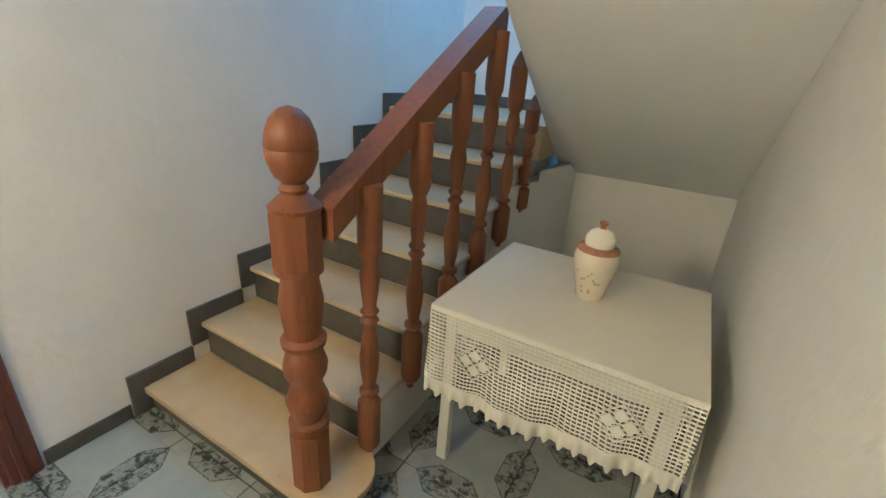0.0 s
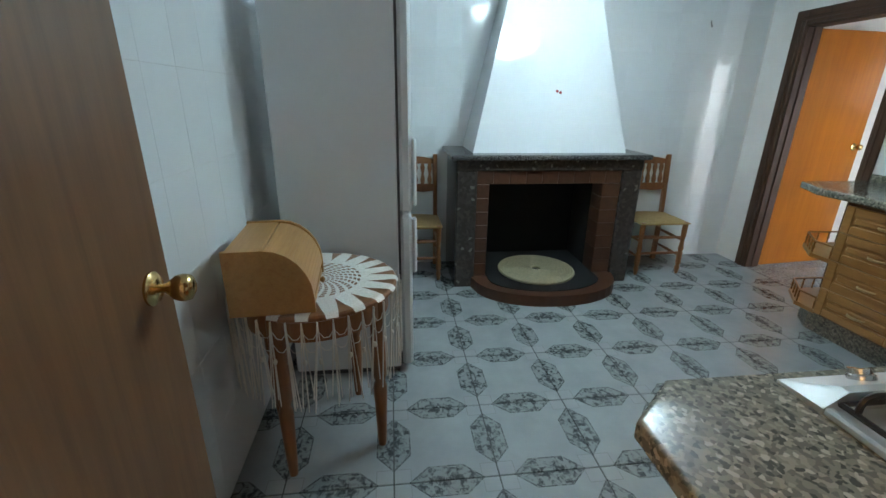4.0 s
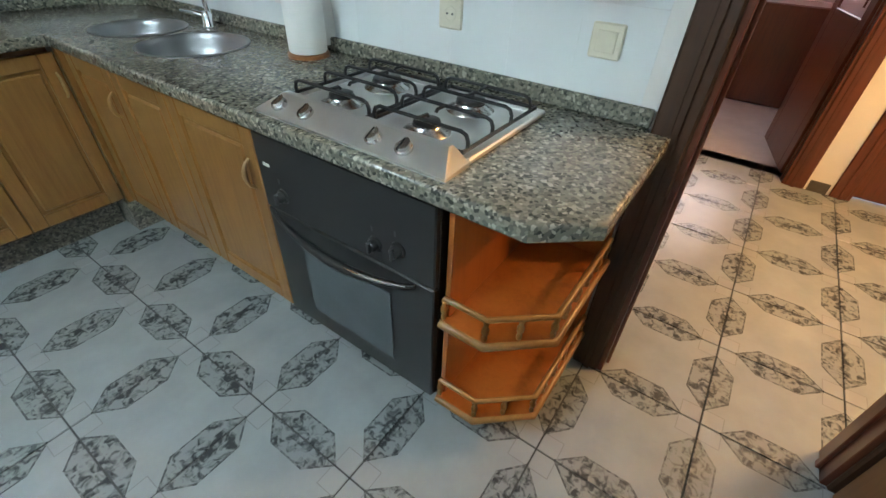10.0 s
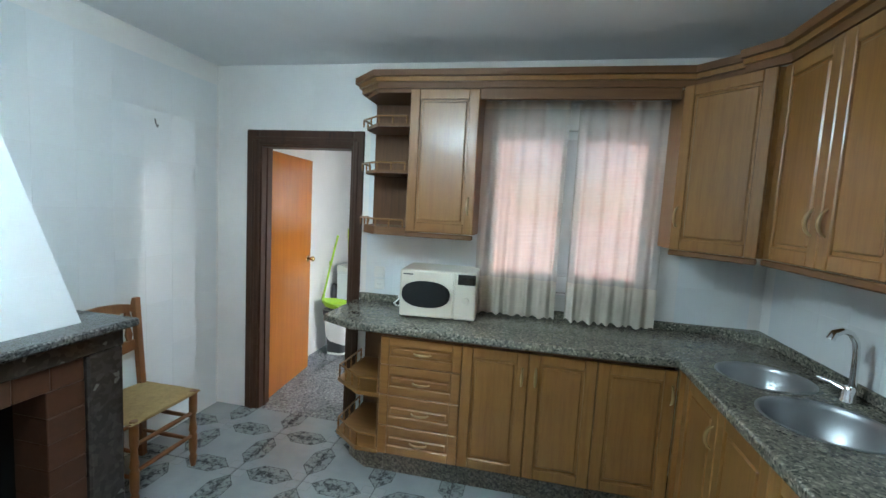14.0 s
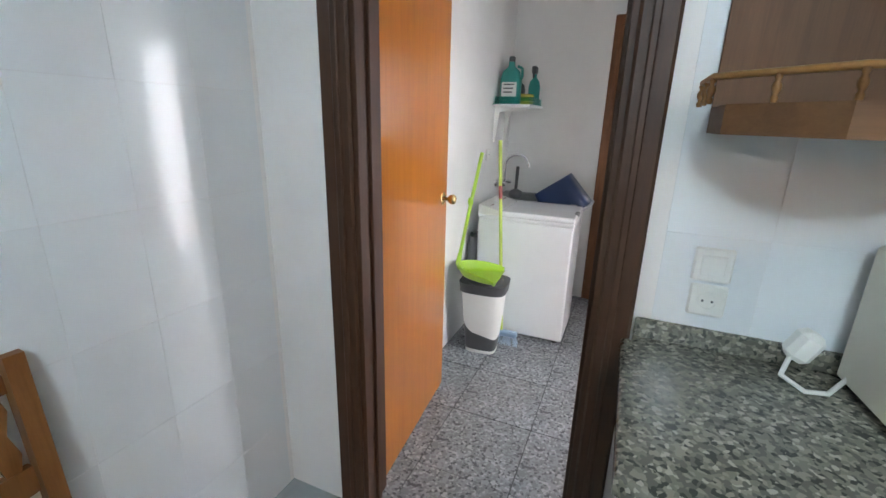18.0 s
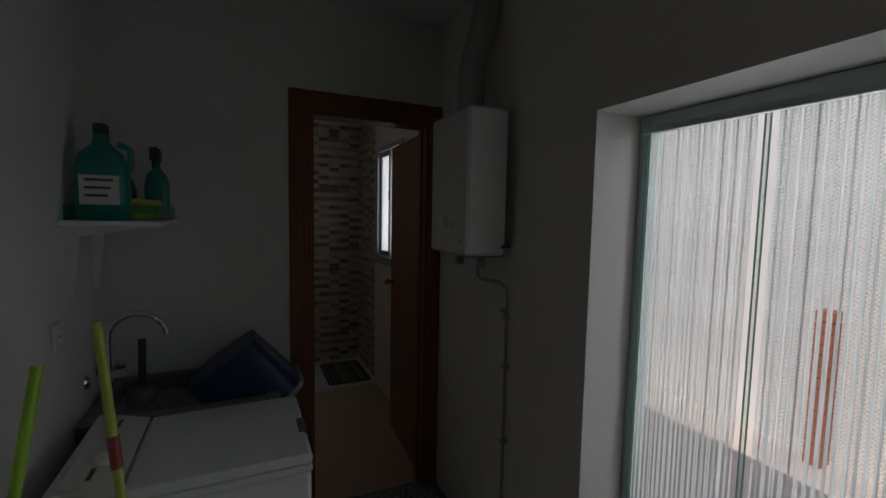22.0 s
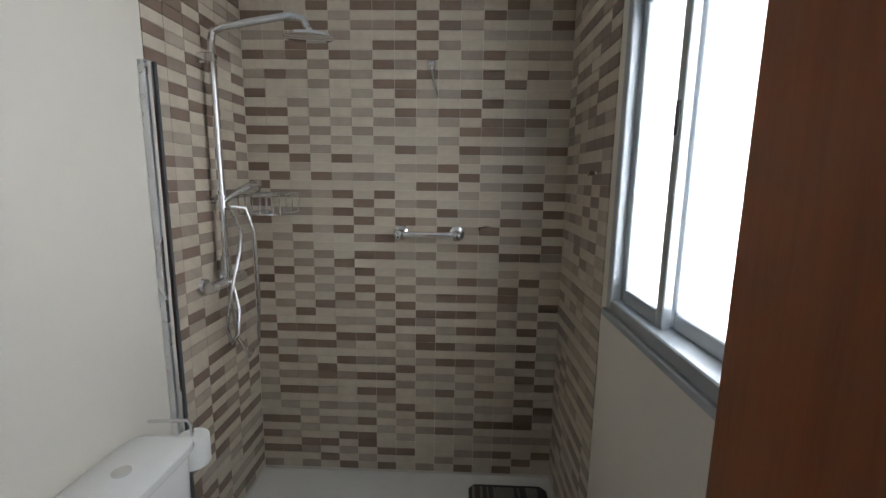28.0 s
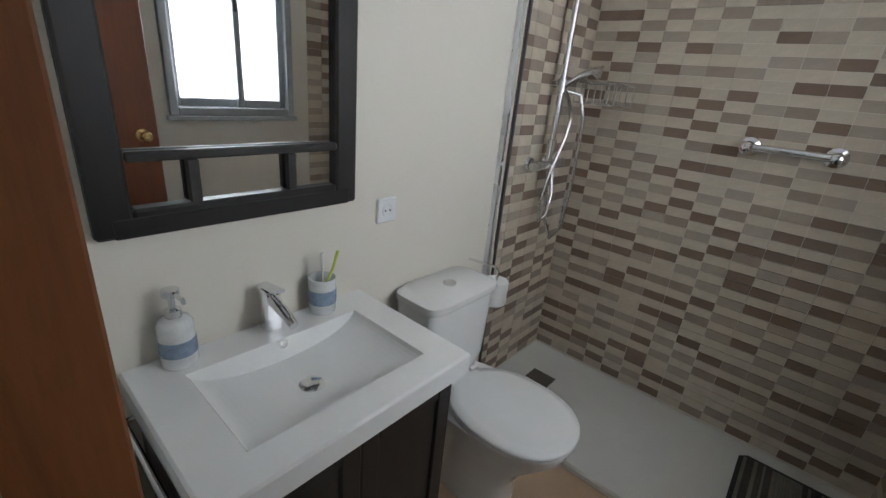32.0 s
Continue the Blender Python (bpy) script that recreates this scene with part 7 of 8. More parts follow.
ck = thing("sponge_pack", -3.335, 2.19, 1.5537, 8, "pack of yellow and green cleaning cloths", "cloths")
for k, mt in enumerate((plain("yellow_cloth", (0.62, 0.50, 0.08), 0.9), plain("green_cloth", (0.16, 0.34, 0.08), 0.9), plain("yellow_cloth_top", (0.58, 0.48, 0.10), 0.9))):
    part("cloth", box((-0.065, -0.03, 0.004 + 0.024 * k), (0.06, 0.035, 0.027 + 0.024 * k), 0.009, pose(0, 0, 0, 0, 3 * k - 3, 5 * k)), mt, ck)

socket_plate("wall_socket", LX, 1.98, 1.20, 90, "white wall socket above the washing machine", "socket", WHITE_PLASTIC, 0.08)

# boiler and its pipes
bo = thing("water_heater", -1.99, 1.78, 1.432, 0, "white wall-mounted gas water heater", "water heater")
part("casing", box((-0.235, 0.0, 0.0), (-0.052, 0.35, 0.580), 0.012), WHITE_ENAMEL, bo)
part("back_plate", box((-0.0515, 0.10, 0.05), (-0.001, 0.27, 0.52), 0.003), plain("zinc_plate", (0.30, 0.31, 0.31), 0.45, 0.7), bo, "dull zinc mounting plate")
part("flue", tube(B(), [(-0.135, 0.175, 0.58), (-0.135, 0.175, 0.74), (-0.125, 0.175, 0.82), (-0.095, 0.18, 0.90), (-0.07, 0.185, 1.00), (-0.065, 0.185, 1.187)], 0.055, 16), plain("grey_flue", (0.38, 0.38, 0.37), 0.5, 0.3), bo, "grey flue pipe rising to the ceiling", 50)
for y, z, r in ((0.055, 0.055, 0.010), (0.12, 0.12, 0.016), (0.19, 0.13, 0.030), (0.28, 0.10, 0.008)):
    part("front_mark", lathe(B(), [(r, 0.0), (r * 0.9, 0.0015), (0.001, 0.0018)], 14, pose(-0.235, y, z, 0, -90, 0)), plain("worn_grey", (0.50, 0.50, 0.49), 0.5), bo)
part("badge", box((-0.075, -0.002, 0.030), (-0.035, 0.0005, 0.045), 0.0005), GREY_PLASTIC, bo, "grey badge")
part("base_plate", box((-0.205, 0.04, -0.008), (-0.03, 0.29, -0.0005), 0.003), GREY_PLASTIC, bo, "dark underside plate")
COPPER = plain("painted_pipe", (0.36, 0.34, 0.31), 0.5, 0.2, var=0.15)
for x, y in ((-0.13, 0.06), (-0.10, 0.12), (-0.15, 0.22)):
    part("union", lathe(B(), [(0.012, -0.055), (0.018, -0.05), (0.018, -0.030), (0.012, -0.019)], 10, pose(x, y, 0)), COPPER, bo, "", 40)
gp = thing("gas_pipe", -1.99, 1.81, 0, 0, "grey gas pipe with valve running down the wall", "pipe")
part("pipe", tube(B(), [(-0.13, 0.06, 1.40), (-0.13, 0.06, 1.345), (-0.118, 0.050, 1.330), (-0.05, 0.015, 1.318), (-0.022, 0.006, 1.29), (-0.018, 0.004, 1.25), (-0.018, 0.003, 0.60), (-0.018, 0.003, 0.002)], 0.0068, 10), COPPER, gp, "", 60)
part("valve", boxes(((-0.036, -0.016, 1.152), (-0.004, 0.022, 1.186)), b=0.012), COPPER, gp, "grey stop valve")
part("valve_lever", box((-0.046, -0.035, 1.195), (-0.036, 0.012, 1.207), 0.002), STEEL, gp)
for z in (0.35, 0.62, 0.95):
    part("clip", boxes(((-0.031, -0.010, z), (-0.0005, 0.016, z + 0.014)), b=0.002), COPPER, gp)

# patio doorway: aluminium frame and fly curtain of plastic strings
AL = plain("grey_green_aluminium", (0.42, 0.50, 0.48), 0.35, 0.6, var=0.05)
pf = thing("patio_door_frame", 0, 0, 0, 0, "grey-green aluminium frame in the patio doorway", "door frame", kind="structure")
part("jamb", box((-1.80, 1.325, 0.0), (-1.745, 1.3695, 1.929), 0.004), AL, pf)
part("jamb", box((-1.80, 0.6005, 0.0), (-1.745, 0.645, 1.929), 0.004), AL, pf)
part("head", box((-1.80, 0.6455, 1.885), (-1.745, 1.3245, 1.929), 0.004), AL, pf)
sill = thing("threshold_laundry", 0, 0, 0, 0, "grey speckled stone sill of laundry doorway", "threshold", kind="structure")
part("stone", box((-3.291, 0.001, -0.0058), (-2.604, 0.1195, 0.003), 0.002), TERRAZZO, sill)
part("threshold", box((-1.985, 0.602, 0.0005), (-1.742, 1.368, 0.012), 0.003), TERRAZZO, pf)
TAPE = cloth("milky_plastic_tape", (0.88, 0.90, 0.90), 0.72, 0.3, 0.10)
TAPE_CLEAR = cloth("clear_plastic_tape", (0.90, 0.93, 0.93), 0.72, 0.3, 0.30)
TAPE_GREEN = cloth("green_plastic_tape", (0.20, 0.40, 0.36), 0.60, 0.3, 0.10)
ZIGZAG = cloth("zigzag_cord", (0.42, 0.47, 0.47), 0.45, 0.3, 0.0)
fc = thing("fly_curtain", -1.825, 0.985, 0, 0, "fly curtain of flat translucent plastic ladder strips", "curtain")
part("rail", box((-0.012, -0.365, 1.862), (0.012, 0.345, 1.884), 0.003), AL, fc, "aluminium curtain rail")
rnd = random.Random(21)


def strip_meshes(tape):
    """A flat strip: two tapes and the zigzag cord between them."""
    bm = B()
    for y in (-0.0062, 0.0062):
        cbox(bm, (-0.0006, y - 0.0025, 0.016), (0.0006, y + 0.0025, 1.861), 0.0003)
    cord = B()
    n = 380
    tube(cord, [(0, 0.0046 * (1 if i % 2 else -1), 1.860 - 1.84 * i / n) for i in range(n + 1)], 0.0010, 3)
    return finish("strip", bm, tape), finish("cord", cord, ZIGZAG)


kinds = [strip_meshes(TAPE), strip_meshes(TAPE_CLEAR), strip_meshes(TAPE_GREEN)]
y = -0.352
while y < 0.338:
    k = 2 if y > 0.318 or abs(y + 0.03) < 0.012 else 1 if rnd.random() < 0.3 else 0
    o = new("strip", kinds[k][0])
    o.parent = fc
    o.matrix_basis = pose(rnd.uniform(-0.003, 0.003), y, 0, rnd.uniform(-0.10, 0.10), rnd.uniform(-0.1, 0.1), rnd.uniform(-6, 6))
    c = new("cord", kinds[k][1])
    c.parent = o
    y += rnd.uniform(0.0164, 0.0172) if abs(y + 0.03) > 0.03 else 0.030
TERRA = plain("terracotta", (0.40, 0.13, 0.07), 0.8, var=0.15)
post = thing("brick_pillar", 0.46, 1.755, -0.03, 0, "red brick pillar against the patio wall", "pillar")
for k in range(14):
    part("brick", box((-0.06, -0.050, 0.001 + k * 0.075), (0.06, 0.050, 0.070 + k * 0.075), 0.004, pose(0, 0, 0, 0, 0, 2 * (k % 2))), TERRA, post)

# ---- bathroom ----
tr = thing("shower_tray", 0, 0, 0.006, 0, "low white shower tray below mosaic tiles", "shower tray")
part("tray", boxes(((-3.428, 4.06, 0.0), (-1.902, 4.787, 0.030)), ((-3.428, 4.06, 0.0302), (-1.902, 4.085, 0.040)), b=0.004), plain("matt_white_resin", (0.72, 0.71, 0.67), 0.5, var=0.03, bump=0.25, bscale=90), tr)
part("drain_cover", box((-3.285, 4.43, 0.0302), (-3.155, 4.53, 0.034), 0.002), plain("drain_grey", (0.17, 0.15, 0.13), 0.4, 0.5), tr, "square dark drain cover")
BW = 0.036
bmat = thing("bath_mat", -2.135, 4.41, BW + 0.001, 0, "dark striped rubber-backed mat in the shower", "mat")
MAT_D = plain("dark_bamboo", (0.055, 0.048, 0.044), 0.6, var=0.3, scale=30)
MAT_L = plain("pale_bamboo_strip", (0.22, 0.20, 0.175), 0.6, var=0.2, scale=30)
pl_ = [(-0.195 + 0.03, -0.29), (0.195 - 0.03, -0.29), (0.195, -0.26), (0.195, 0.26), (0.165, 0.29), (-0.165, 0.29), (-0.195, 0.26), (-0.195, -0.26)]
part("base", prism(B(), pl_, 0.0, 0.008), IRON, bmat, "black border")
x = -0.178
rnd = random.Random(5)
while x < 0.17:
    w = rnd.choice((0.007, 0.010, 0.013))
    part("strip", box((x, -0.27, 0.0082), (x + w, 0.27, 0.0125), 0.001), MAT_L if abs(x - 0.0) < 0.012 or rnd.random() < 0.42 else MAT_D, bmat)
    x += w + 0.0015

# shower set on the west wall
sc = thing("shower_column", -3.43, 4.43, 0, 0, "chrome shower column with rain head and hand hose", "shower")
part("mixer", tube(B(), [(0.06, -0.085, 1.155), (0.06, 0.085, 1.155)], 0.021, 16), CHROME, sc, "thermostatic bar mixer", 60)
for y in (-0.105, 0.105):
    part("valve_knob", lathe(B(), [(0.022, -0.025), (0.024, 0.0), (0.022, 0.025)], 14, pose(0.06, y, 1.155, 90, 0, 0)), CHROME, sc, "", 40)
    part("wall_flange", lathe(B(), [(0.032, 0.0005), (0.026, 0.014), (0.014, 0.018), (0.014, 0.05)], 16, pose(0, y * 0.7, 1.155, 0, 90, 0)), CHROME, sc, "", 40)
part("riser_pipe", tube(B(), [(0.06, 0, 1.17), (0.06, 0, 2.10), (0.068, 0, 2.135), (0.10, 0.008, 2.155), (0.36, 0.035, 2.205), (0.405, 0.045, 2.195), (0.42, 0.05, 2.165)], 0.0135, 12), CHROME, sc, "", 60)
part("rain_head", lathe(B(), [(0.012, 0.03), (0.018, 0.018), (0.045, 0.010), (0.095, 0.004), (0.098, -0.006), (0.090, -0.010), (0.002, -0.010)], 36, pose(0.425, 0.05, 2.135, 6, 0, 0)), CHROME, sc, "round rain shower head", 40)
part("wall_bracket", boxes(((0.0005, -0.016, 2.02), (0.075, 0.016, 2.06)), ((0.0005, -0.014, 1.48), (0.075, 0.014, 1.51)), b=0.006), CHROME, sc)
part("hand_shower", tube(B(), [(0.075, -0.005, 1.49), (0.12, 0.02, 1.53), (0.165, 0.035, 1.555), (0.20, 0.045, 1.55)], [0.011, 0.012, 0.016, 0.030], 12), CHROME, sc, "", 60)
part("hose", tube(B(), [(0.06, 0.04, 1.135), (0.085, 0.035, 1.02), (0.09, 0.0, 0.92), (0.085, -0.045, 0.90), (0.08, -0.06, 0.98), (0.085, -0.02, 1.12), (0.10, 0.04, 1.28), (0.105, 0.05, 1.36), (0.09, 0.02, 1.44), (0.078, 0.0, 1.47)], 0.0085, 8), CHROME, sc, "flexible chrome hose", 60)
part("hose_end", tube(B(), [(0.085, 0.01, 1.47), (0.13, 0.05, 1.46), (0.15, 0.075, 1.36), (0.15, 0.085, 1.10), (0.14, 0.08, 0.86), (0.11, 0.05, 0.80), (0.08, 0.02, 0.90), (0.065, 0.0, 1.13)], 0.0075, 8), CHROME, sc, "", 60)
part("slider", lathe(B(), [(0.010, -0.030), (0.021, -0.026), (0.021, 0.026), (0.010, 0.030)], 16, pose(0.06, 0, 1.49)), CHROME, sc, "", 40)
part("diverter", lathe(B(), [(0.010, -0.035), (0.020, -0.030), (0.020, 0.030), (0.010, 0.035)], 16, pose(0.06, 0, 1.235)), CHROME, sc, "", 40)
rk = thing("shower_rack", -3.35, 4.60, 1.43, 0, "chrome wire rack in the shower corner", "rack")
for z in (0.0, 0.085):
    part("hoop", tube(B(), [(0, -0.08, z), (0.17, -0.08, z), (0.19, -0.05, z), (0.19, 0.13, z), (0, 0.13, z)], 0.0045, 6, closed=True), CHROME, rk)
for k in range(7):
    part("wire", tube(B(), [(0.03 * k, -0.08, 0.085), (0.03 * k, -0.08, 0.0), (0.03 * k, 0.13, 0.0), (0.03 * k, 0.13, 0.085)], 0.003, 5), CHROME, rk)
part("shelf_plate", box((0.0, -0.076, -0.004), (0.186, 0.126, -0.001), 0.001), STEEL, rk)
gb = thing("grab_bar", -2.55, 4.79, 1.330, 0, "short chrome grab bar on mosaic wall", "grab bar")
part("bar", tube(B(), [(-0.135, -0.07, 0), (0.135, -0.07, 0)], 0.0145, 14), CHROME, gb, "", 60)
for x in (-0.135, 0.135):
    part("mount", lathe(B(), [(0.038, 0.0085), (0.036, 0.024), (0.022, 0.030), (0.022, 0.074), (0.017, 0.088), (0.002, 0.092)], 20, pose(x, 0, 0, 90, 0, 0)), CHROME, gb, "", 40)
hk2 = thing("shower_hook", -2.545, 4.782, 2.10, 0, "slim chrome hook hanging on mosaic wall", "hook")
part("pad", box((-0.018, -0.012, -0.018), (0.018, -0.001, 0.022), 0.003), STEEL, hk2)
part("rod", tube(B(), [(0.0, -0.016, 0.0), (0.012, -0.02, -0.07), (0.028, -0.022, -0.14)], 0.006, 8), STEEL, hk2)
prf = thing("shower_screen", -3.43, 4.115, 0.046, 0, "folded glass shower screen in an aluminium wall profile", "shower screen")
part("profile", box((0.0005, -0.014, 0.0), (0.026, 0.014, 1.905), 0.003), plain("satin_aluminium", (0.70, 0.71, 0.72), 0.28, 0.9, var=0.03), prf)
part("inner_profile", box((0.028, -0.010, 0.004), (0.046, 0.010, 1.90), 0.003), CHROME, prf)
part("seal_strip", box((0.047, -0.006, 0.004), (0.054, 0.006, 1.90), 0.002), GREY_PLASTIC, prf, "dark rubber seal")
ho = thing("wall_hook", -1.90, 4.33, 1.62, 0, "small chrome knob hook on the tiled wall", "hook")
part("knob", lathe(B(), [(0.010, 0.008), (0.006, 0.012), (0.012, 0.035), (0.002, 0.040)], 12, pose(0, 0, 0, 0, -90, 0)), CHROME, ho, "", 50)

# bathroom window
bw = thing("window_bath", 0, 0, 0, 0, "grey aluminium sliding window with frosted panes", "window", kind="structure")
GAL = plain("grey_aluminium", (0.40, 0.43, 0.45), 0.35, 0.5, var=0.05)
part("window_frame", boxes(((-1.925, 3.405, 1.185), (-1.80, 3.445, 2.155)), ((-1.925, 4.035, 1.185), (-1.80, 4.075, 2.155)), ((-1.925, 3.445, 1.185), (-1.80, 4.035, 1.225)), ((-1.925, 3.445, 2.115), (-1.80, 4.035, 2.155)), b=0.004), GAL, bw)
FROST = cloth("frosted_pane", (0.95, 0.97, 0.97), 0.9, 0.4, 0.25)
for y0, y1, x in ((3.76, 4.034, -1.885), (3.446, 3.80, -1.850)):
    s = part("sash", boxes(((x - 0.012, y0, 1.226), (x + 0.012, y0 + 0.034, 2.114)), ((x - 0.012, y1 - 0.034, 1.226), (x + 0.012, y1, 2.114)), ((x - 0.012, y0 + 0.034, 1.226), (x + 0.012, y1 - 0.034, 1.268)), ((x - 0.012, y0 + 0.034, 2.074), (x + 0.012, y1 - 0.034, 2.114)), b=0.003), GAL, bw)
    p = part("pane", box((x - 0.003, y0 + 0.033, 1.267), (x + 0.003, y1 - 0.033, 2.075), 0.0005), FROST, s, "frosted glass")
    p.visible_shadow = False
part("latch", box((-1.902, 3.765, 1.70), (-1.897, 3.785, 1.78), 0.002), GREY_PLASTIC, bw)
part("sill", box((-1.935, 3.39, 1.160), (-1.80, 4.09, 1.1845), 0.004), GAL, bw)

# vanity, basin, tap
DARKWOOD = timber("black_stained_wood", (0.018, 0.015, 0.014), (0.009, 0.007, 0.006), (26, 26, 2.0), 0.42, 0.08)
DARKWOOD_H = timber("black_stained_wood_across", (0.018, 0.015, 0.014), (0.009, 0.007, 0.006), (26, 2.0, 26), 0.42, 0.08)
va_ = thing("vanity_cabinet", 0, 0, 0, 0, "dark stained vanity cabinet under a white basin", "cabinet")
part("carcass", box((-3.427, 2.795, 0.08), (-3.02, 3.40, 0.755), 0.003), DARKWOOD, va_)
for y in (2.83, 3.36):
    for x in (-3.39, -3.06):
        part("leg", box((x - 0.02, y - 0.02, 0.006), (x + 0.02, y + 0.02, 0.079), 0.003), DARKWOOD, va_)
for y0, y1 in ((2.797, 3.096), (3.099, 3.398)):
    d = part("door", box((-3.018, y0 + 0.046, 0.146), (-3.010, y1 - 0.046, 0.694), 0.001), DARKWOOD, va_)
    for p0, p1 in ((y0, y0 + 0.05), (y1 - 0.05, y1)):
        part("stile", box((-3.0195, p0, 0.09), (-3.000, p1, 0.75), 0.003), DARKWOOD, d)
    for q0, q1 in ((0.09, 0.15), (0.69, 0.75)):
        part("rail", box((-3.0195, y0 + 0.0503, q0), (-3.0003, y1 - 0.0503, q1), 0.003), DARKWOOD_H, d)
    yk = y1 - 0.025 if y0 < 3 else y0 + 0.025
    part("knob", lathe(B(), [(0.006, 0), (0.012, 0.014), (0.002, 0.020)], 12, pose(-3.000, yk, 0.50, 0, 90, 0)), STEEL, d, "", 40)
bs = thing("washbasin", 0, 0, 0, 0, "white rectangular ceramic basin on the vanity", "washbasin")
bm = box((-3.4285, 2.775, 0.757), (-2.965, 3.42, 0.820), 0.006)
basin = part("basin", bm, CERAMIC, bs, "", 40)
bm = B()
bowl_arc = [(3.10 + 0.225 * math.sin(radians(a)) / math.sin(radians(75)), 0.8205 - 0.0595 * ((math.cos(radians(a)) - math.cos(radians(75))) / (1 - math.cos(radians(75)))) ** 0.8) for a in range(-75, 76, 5)]
low = [bm.verts.new((-3.330 + 0.012 * (0.8205 - z) / 0.06, y, z)) for y, z in bowl_arc]
top = [bm.verts.new((-3.045 - 0.030 * (0.8205 - z) / 0.06, y, z)) for y, z in bowl_arc]
lift = [bm.verts.new((x, bowl_arc[i][0], 0.90)) for x, i in ((-3.330, 0), (-3.330, -1), (-3.045, -1), (-3.045, 0))]
for i in range(len(bowl_arc) - 1):
    bm.faces.new((low[i], low[i + 1], top[i + 1], top[i]))
bm.faces.new([lift[0], lift[1]] + low[::-1]), bm.faces.new([lift[3], lift[2]] + top[::-1])
bm.faces.new(lift), bm.faces.new((lift[0], low[0], top[0], lift[3])), bm.faces.new((lift[1], low[-1], top[-1], lift[2]))
bmesh.ops.recalc_face_normals(bm, faces=bm.faces)
cut_ = new("cutter", finish("cutter", bm, CERAMIC))
carve(basin, [cut_])
part("waste", lathe(B(), [(0.030, 0.7607), (0.030, 0.7645), (0.020, 0.767), (0.002, 0.768)], 26, pose(-3.19, 3.095, 0)), CHROME, bs, "chrome waste plug", 40)
part("overflow", lathe(B(), [(0.013, 0.0), (0.012, 0.003), (0.006, 0.0032), (0.001, 0.001)], 18, pose(-3.3265, 3.10, 0.803, 0, 80, 0)), CHROME, bs, "overflow ring", 40)
bt = thing("basin_tap", -3.385, 3.10, 0.8203, 0, "square chrome basin mixer tap", "tap")
part("column", box((-0.022, -0.022, 0.0), (0.022, 0.022, 0.115), 0.006), CHROME, bt)
part("spout", tube(B(), [(0.0, 0, 0.10), (0.05, 0, 0.085), (0.115, 0, 0.062)], [0.019, 0.015, 0.012], 12), CHROME, bt, "", 60)
part("lever", box((-0.022, -0.016, 0.1155), (0.075, 0.016, 0.124), 0.004, pose(0, 0, 0, 0, -8, 0)), CHROME, bt)
CHINA = plain("patterned_china", (0.66, 0.67, 0.66), 0.15, var=0.12, scale=40)
BLUEP = plain("blue_china_print", (0.25, 0.32, 0.42), 0.2, var=0.2, scale=50)
so = thing("soap_dispenser", -3.385, 2.885, 0.8203, 0, "patterned soap dispenser with a chrome pump", "soap dispenser")
part("bottle", lathe(B(), [(0.036, 0), (0.038, 0.006), (0.036, 0.10), (0.030, 0.112), (0.016, 0.118)], 26), CHINA, so, "", 50)
part("print_band", lathe(B(), [(0.0375, 0.03), (0.0382, 0.032), (0.0376, 0.065), (0.0368, 0.067)], 26), BLUEP, so, "", 50)
pm = part("pump", lathe(B(), [(0.017, 0.1185), (0.017, 0.135), (0.007, 0.140), (0.007, 0.165), (0.018, 0.168), (0.018, 0.182), (0.004, 0.185)], 16), CHROME, so, "chrome pump", 40)
part("nozzle", tube(B(), [(0.0, 0.0, 0.176), (0.045, 0.008, 0.174), (0.052, 0.009, 0.166)], 0.005, 8), CHROME, pm)
cu = thing("toothbrush_cup", -3.385, 3.255, 0.8203, 0, "patterned cup holding toothbrushes", "cup")
part("cup", lathe(B(), [(0.034, 0), (0.036, 0.005), (0.038, 0.105), (0.035, 0.105), (0.033, 0.008), (0.002, 0.008)], 26), CHINA, cu, "", 50)
part("print_band", lathe(B(), [(0.0375, 0.030), (0.0386, 0.032), (0.0390, 0.070), (0.0382, 0.072)], 26), BLUEP, cu, "", 50)
for k, (dx, dy, mt) in enumerate(((0.012, -0.008, WHITE_PLASTIC), (0.02, 0.028, YGREEN))):
    tb = part("toothbrush", tube(B(), [(-dx * 0.6, -dy * 0.5, 0.012), (dx * 0.9, dy * 0.8, 0.13), (dx * 1.3, dy * 1.2, 0.185)], [0.004, 0.004, 0.005], 7), mt, cu, "", 60)
pipe_ = thing("towel_rail", -3.31, 2.762, 0.62, 0, "chrome towel rail on the vanity's side", "towel rail")
part("rail", tube(B(), [(-0.08, 0.03, 0.10), (-0.08, 0, 0.10), (0.26, 0, 0.10), (0.26, 0.03, 0.10)], 0.008, 8), CHROME, pipe_, "", 60)

# framed mirror with a low gallery
MIRROR = plain("mirror_silver", (0.92, 0.93, 0.93), 0.015, 1.0, var=0.0, bump=0.0)
mi = thing("framed_mirror", -3.43, 0, 0, 0, "mirror in a wide dark wooden frame with gallery bars", "mirror")
Y0, Y1, Z0, Z1 = 2.783, 3.380, 1.122, 1.922
part("glass", box((0.004, Y0 + 0.05, Z0 + 0.04), (0.010, Y1 - 0.05, Z1 - 0.05), 0.0005), MIRROR, mi, "mirror glass")
f_ = 0.066
part("frame", boxes(((0.0005, Y0, Z0), (0.030, Y0 + f_, Z1)), ((0.0005, Y1 - f_, Z0), (0.030, Y1, Z1)), ((0.0005, Y0 + f_, Z0), (0.030, Y1 - f_, Z0 + 0.055)), ((0.0005, Y0 + f_, Z1 - f_), (0.030, Y1 - f_, Z1)), b=0.006), DARKWOOD, mi)
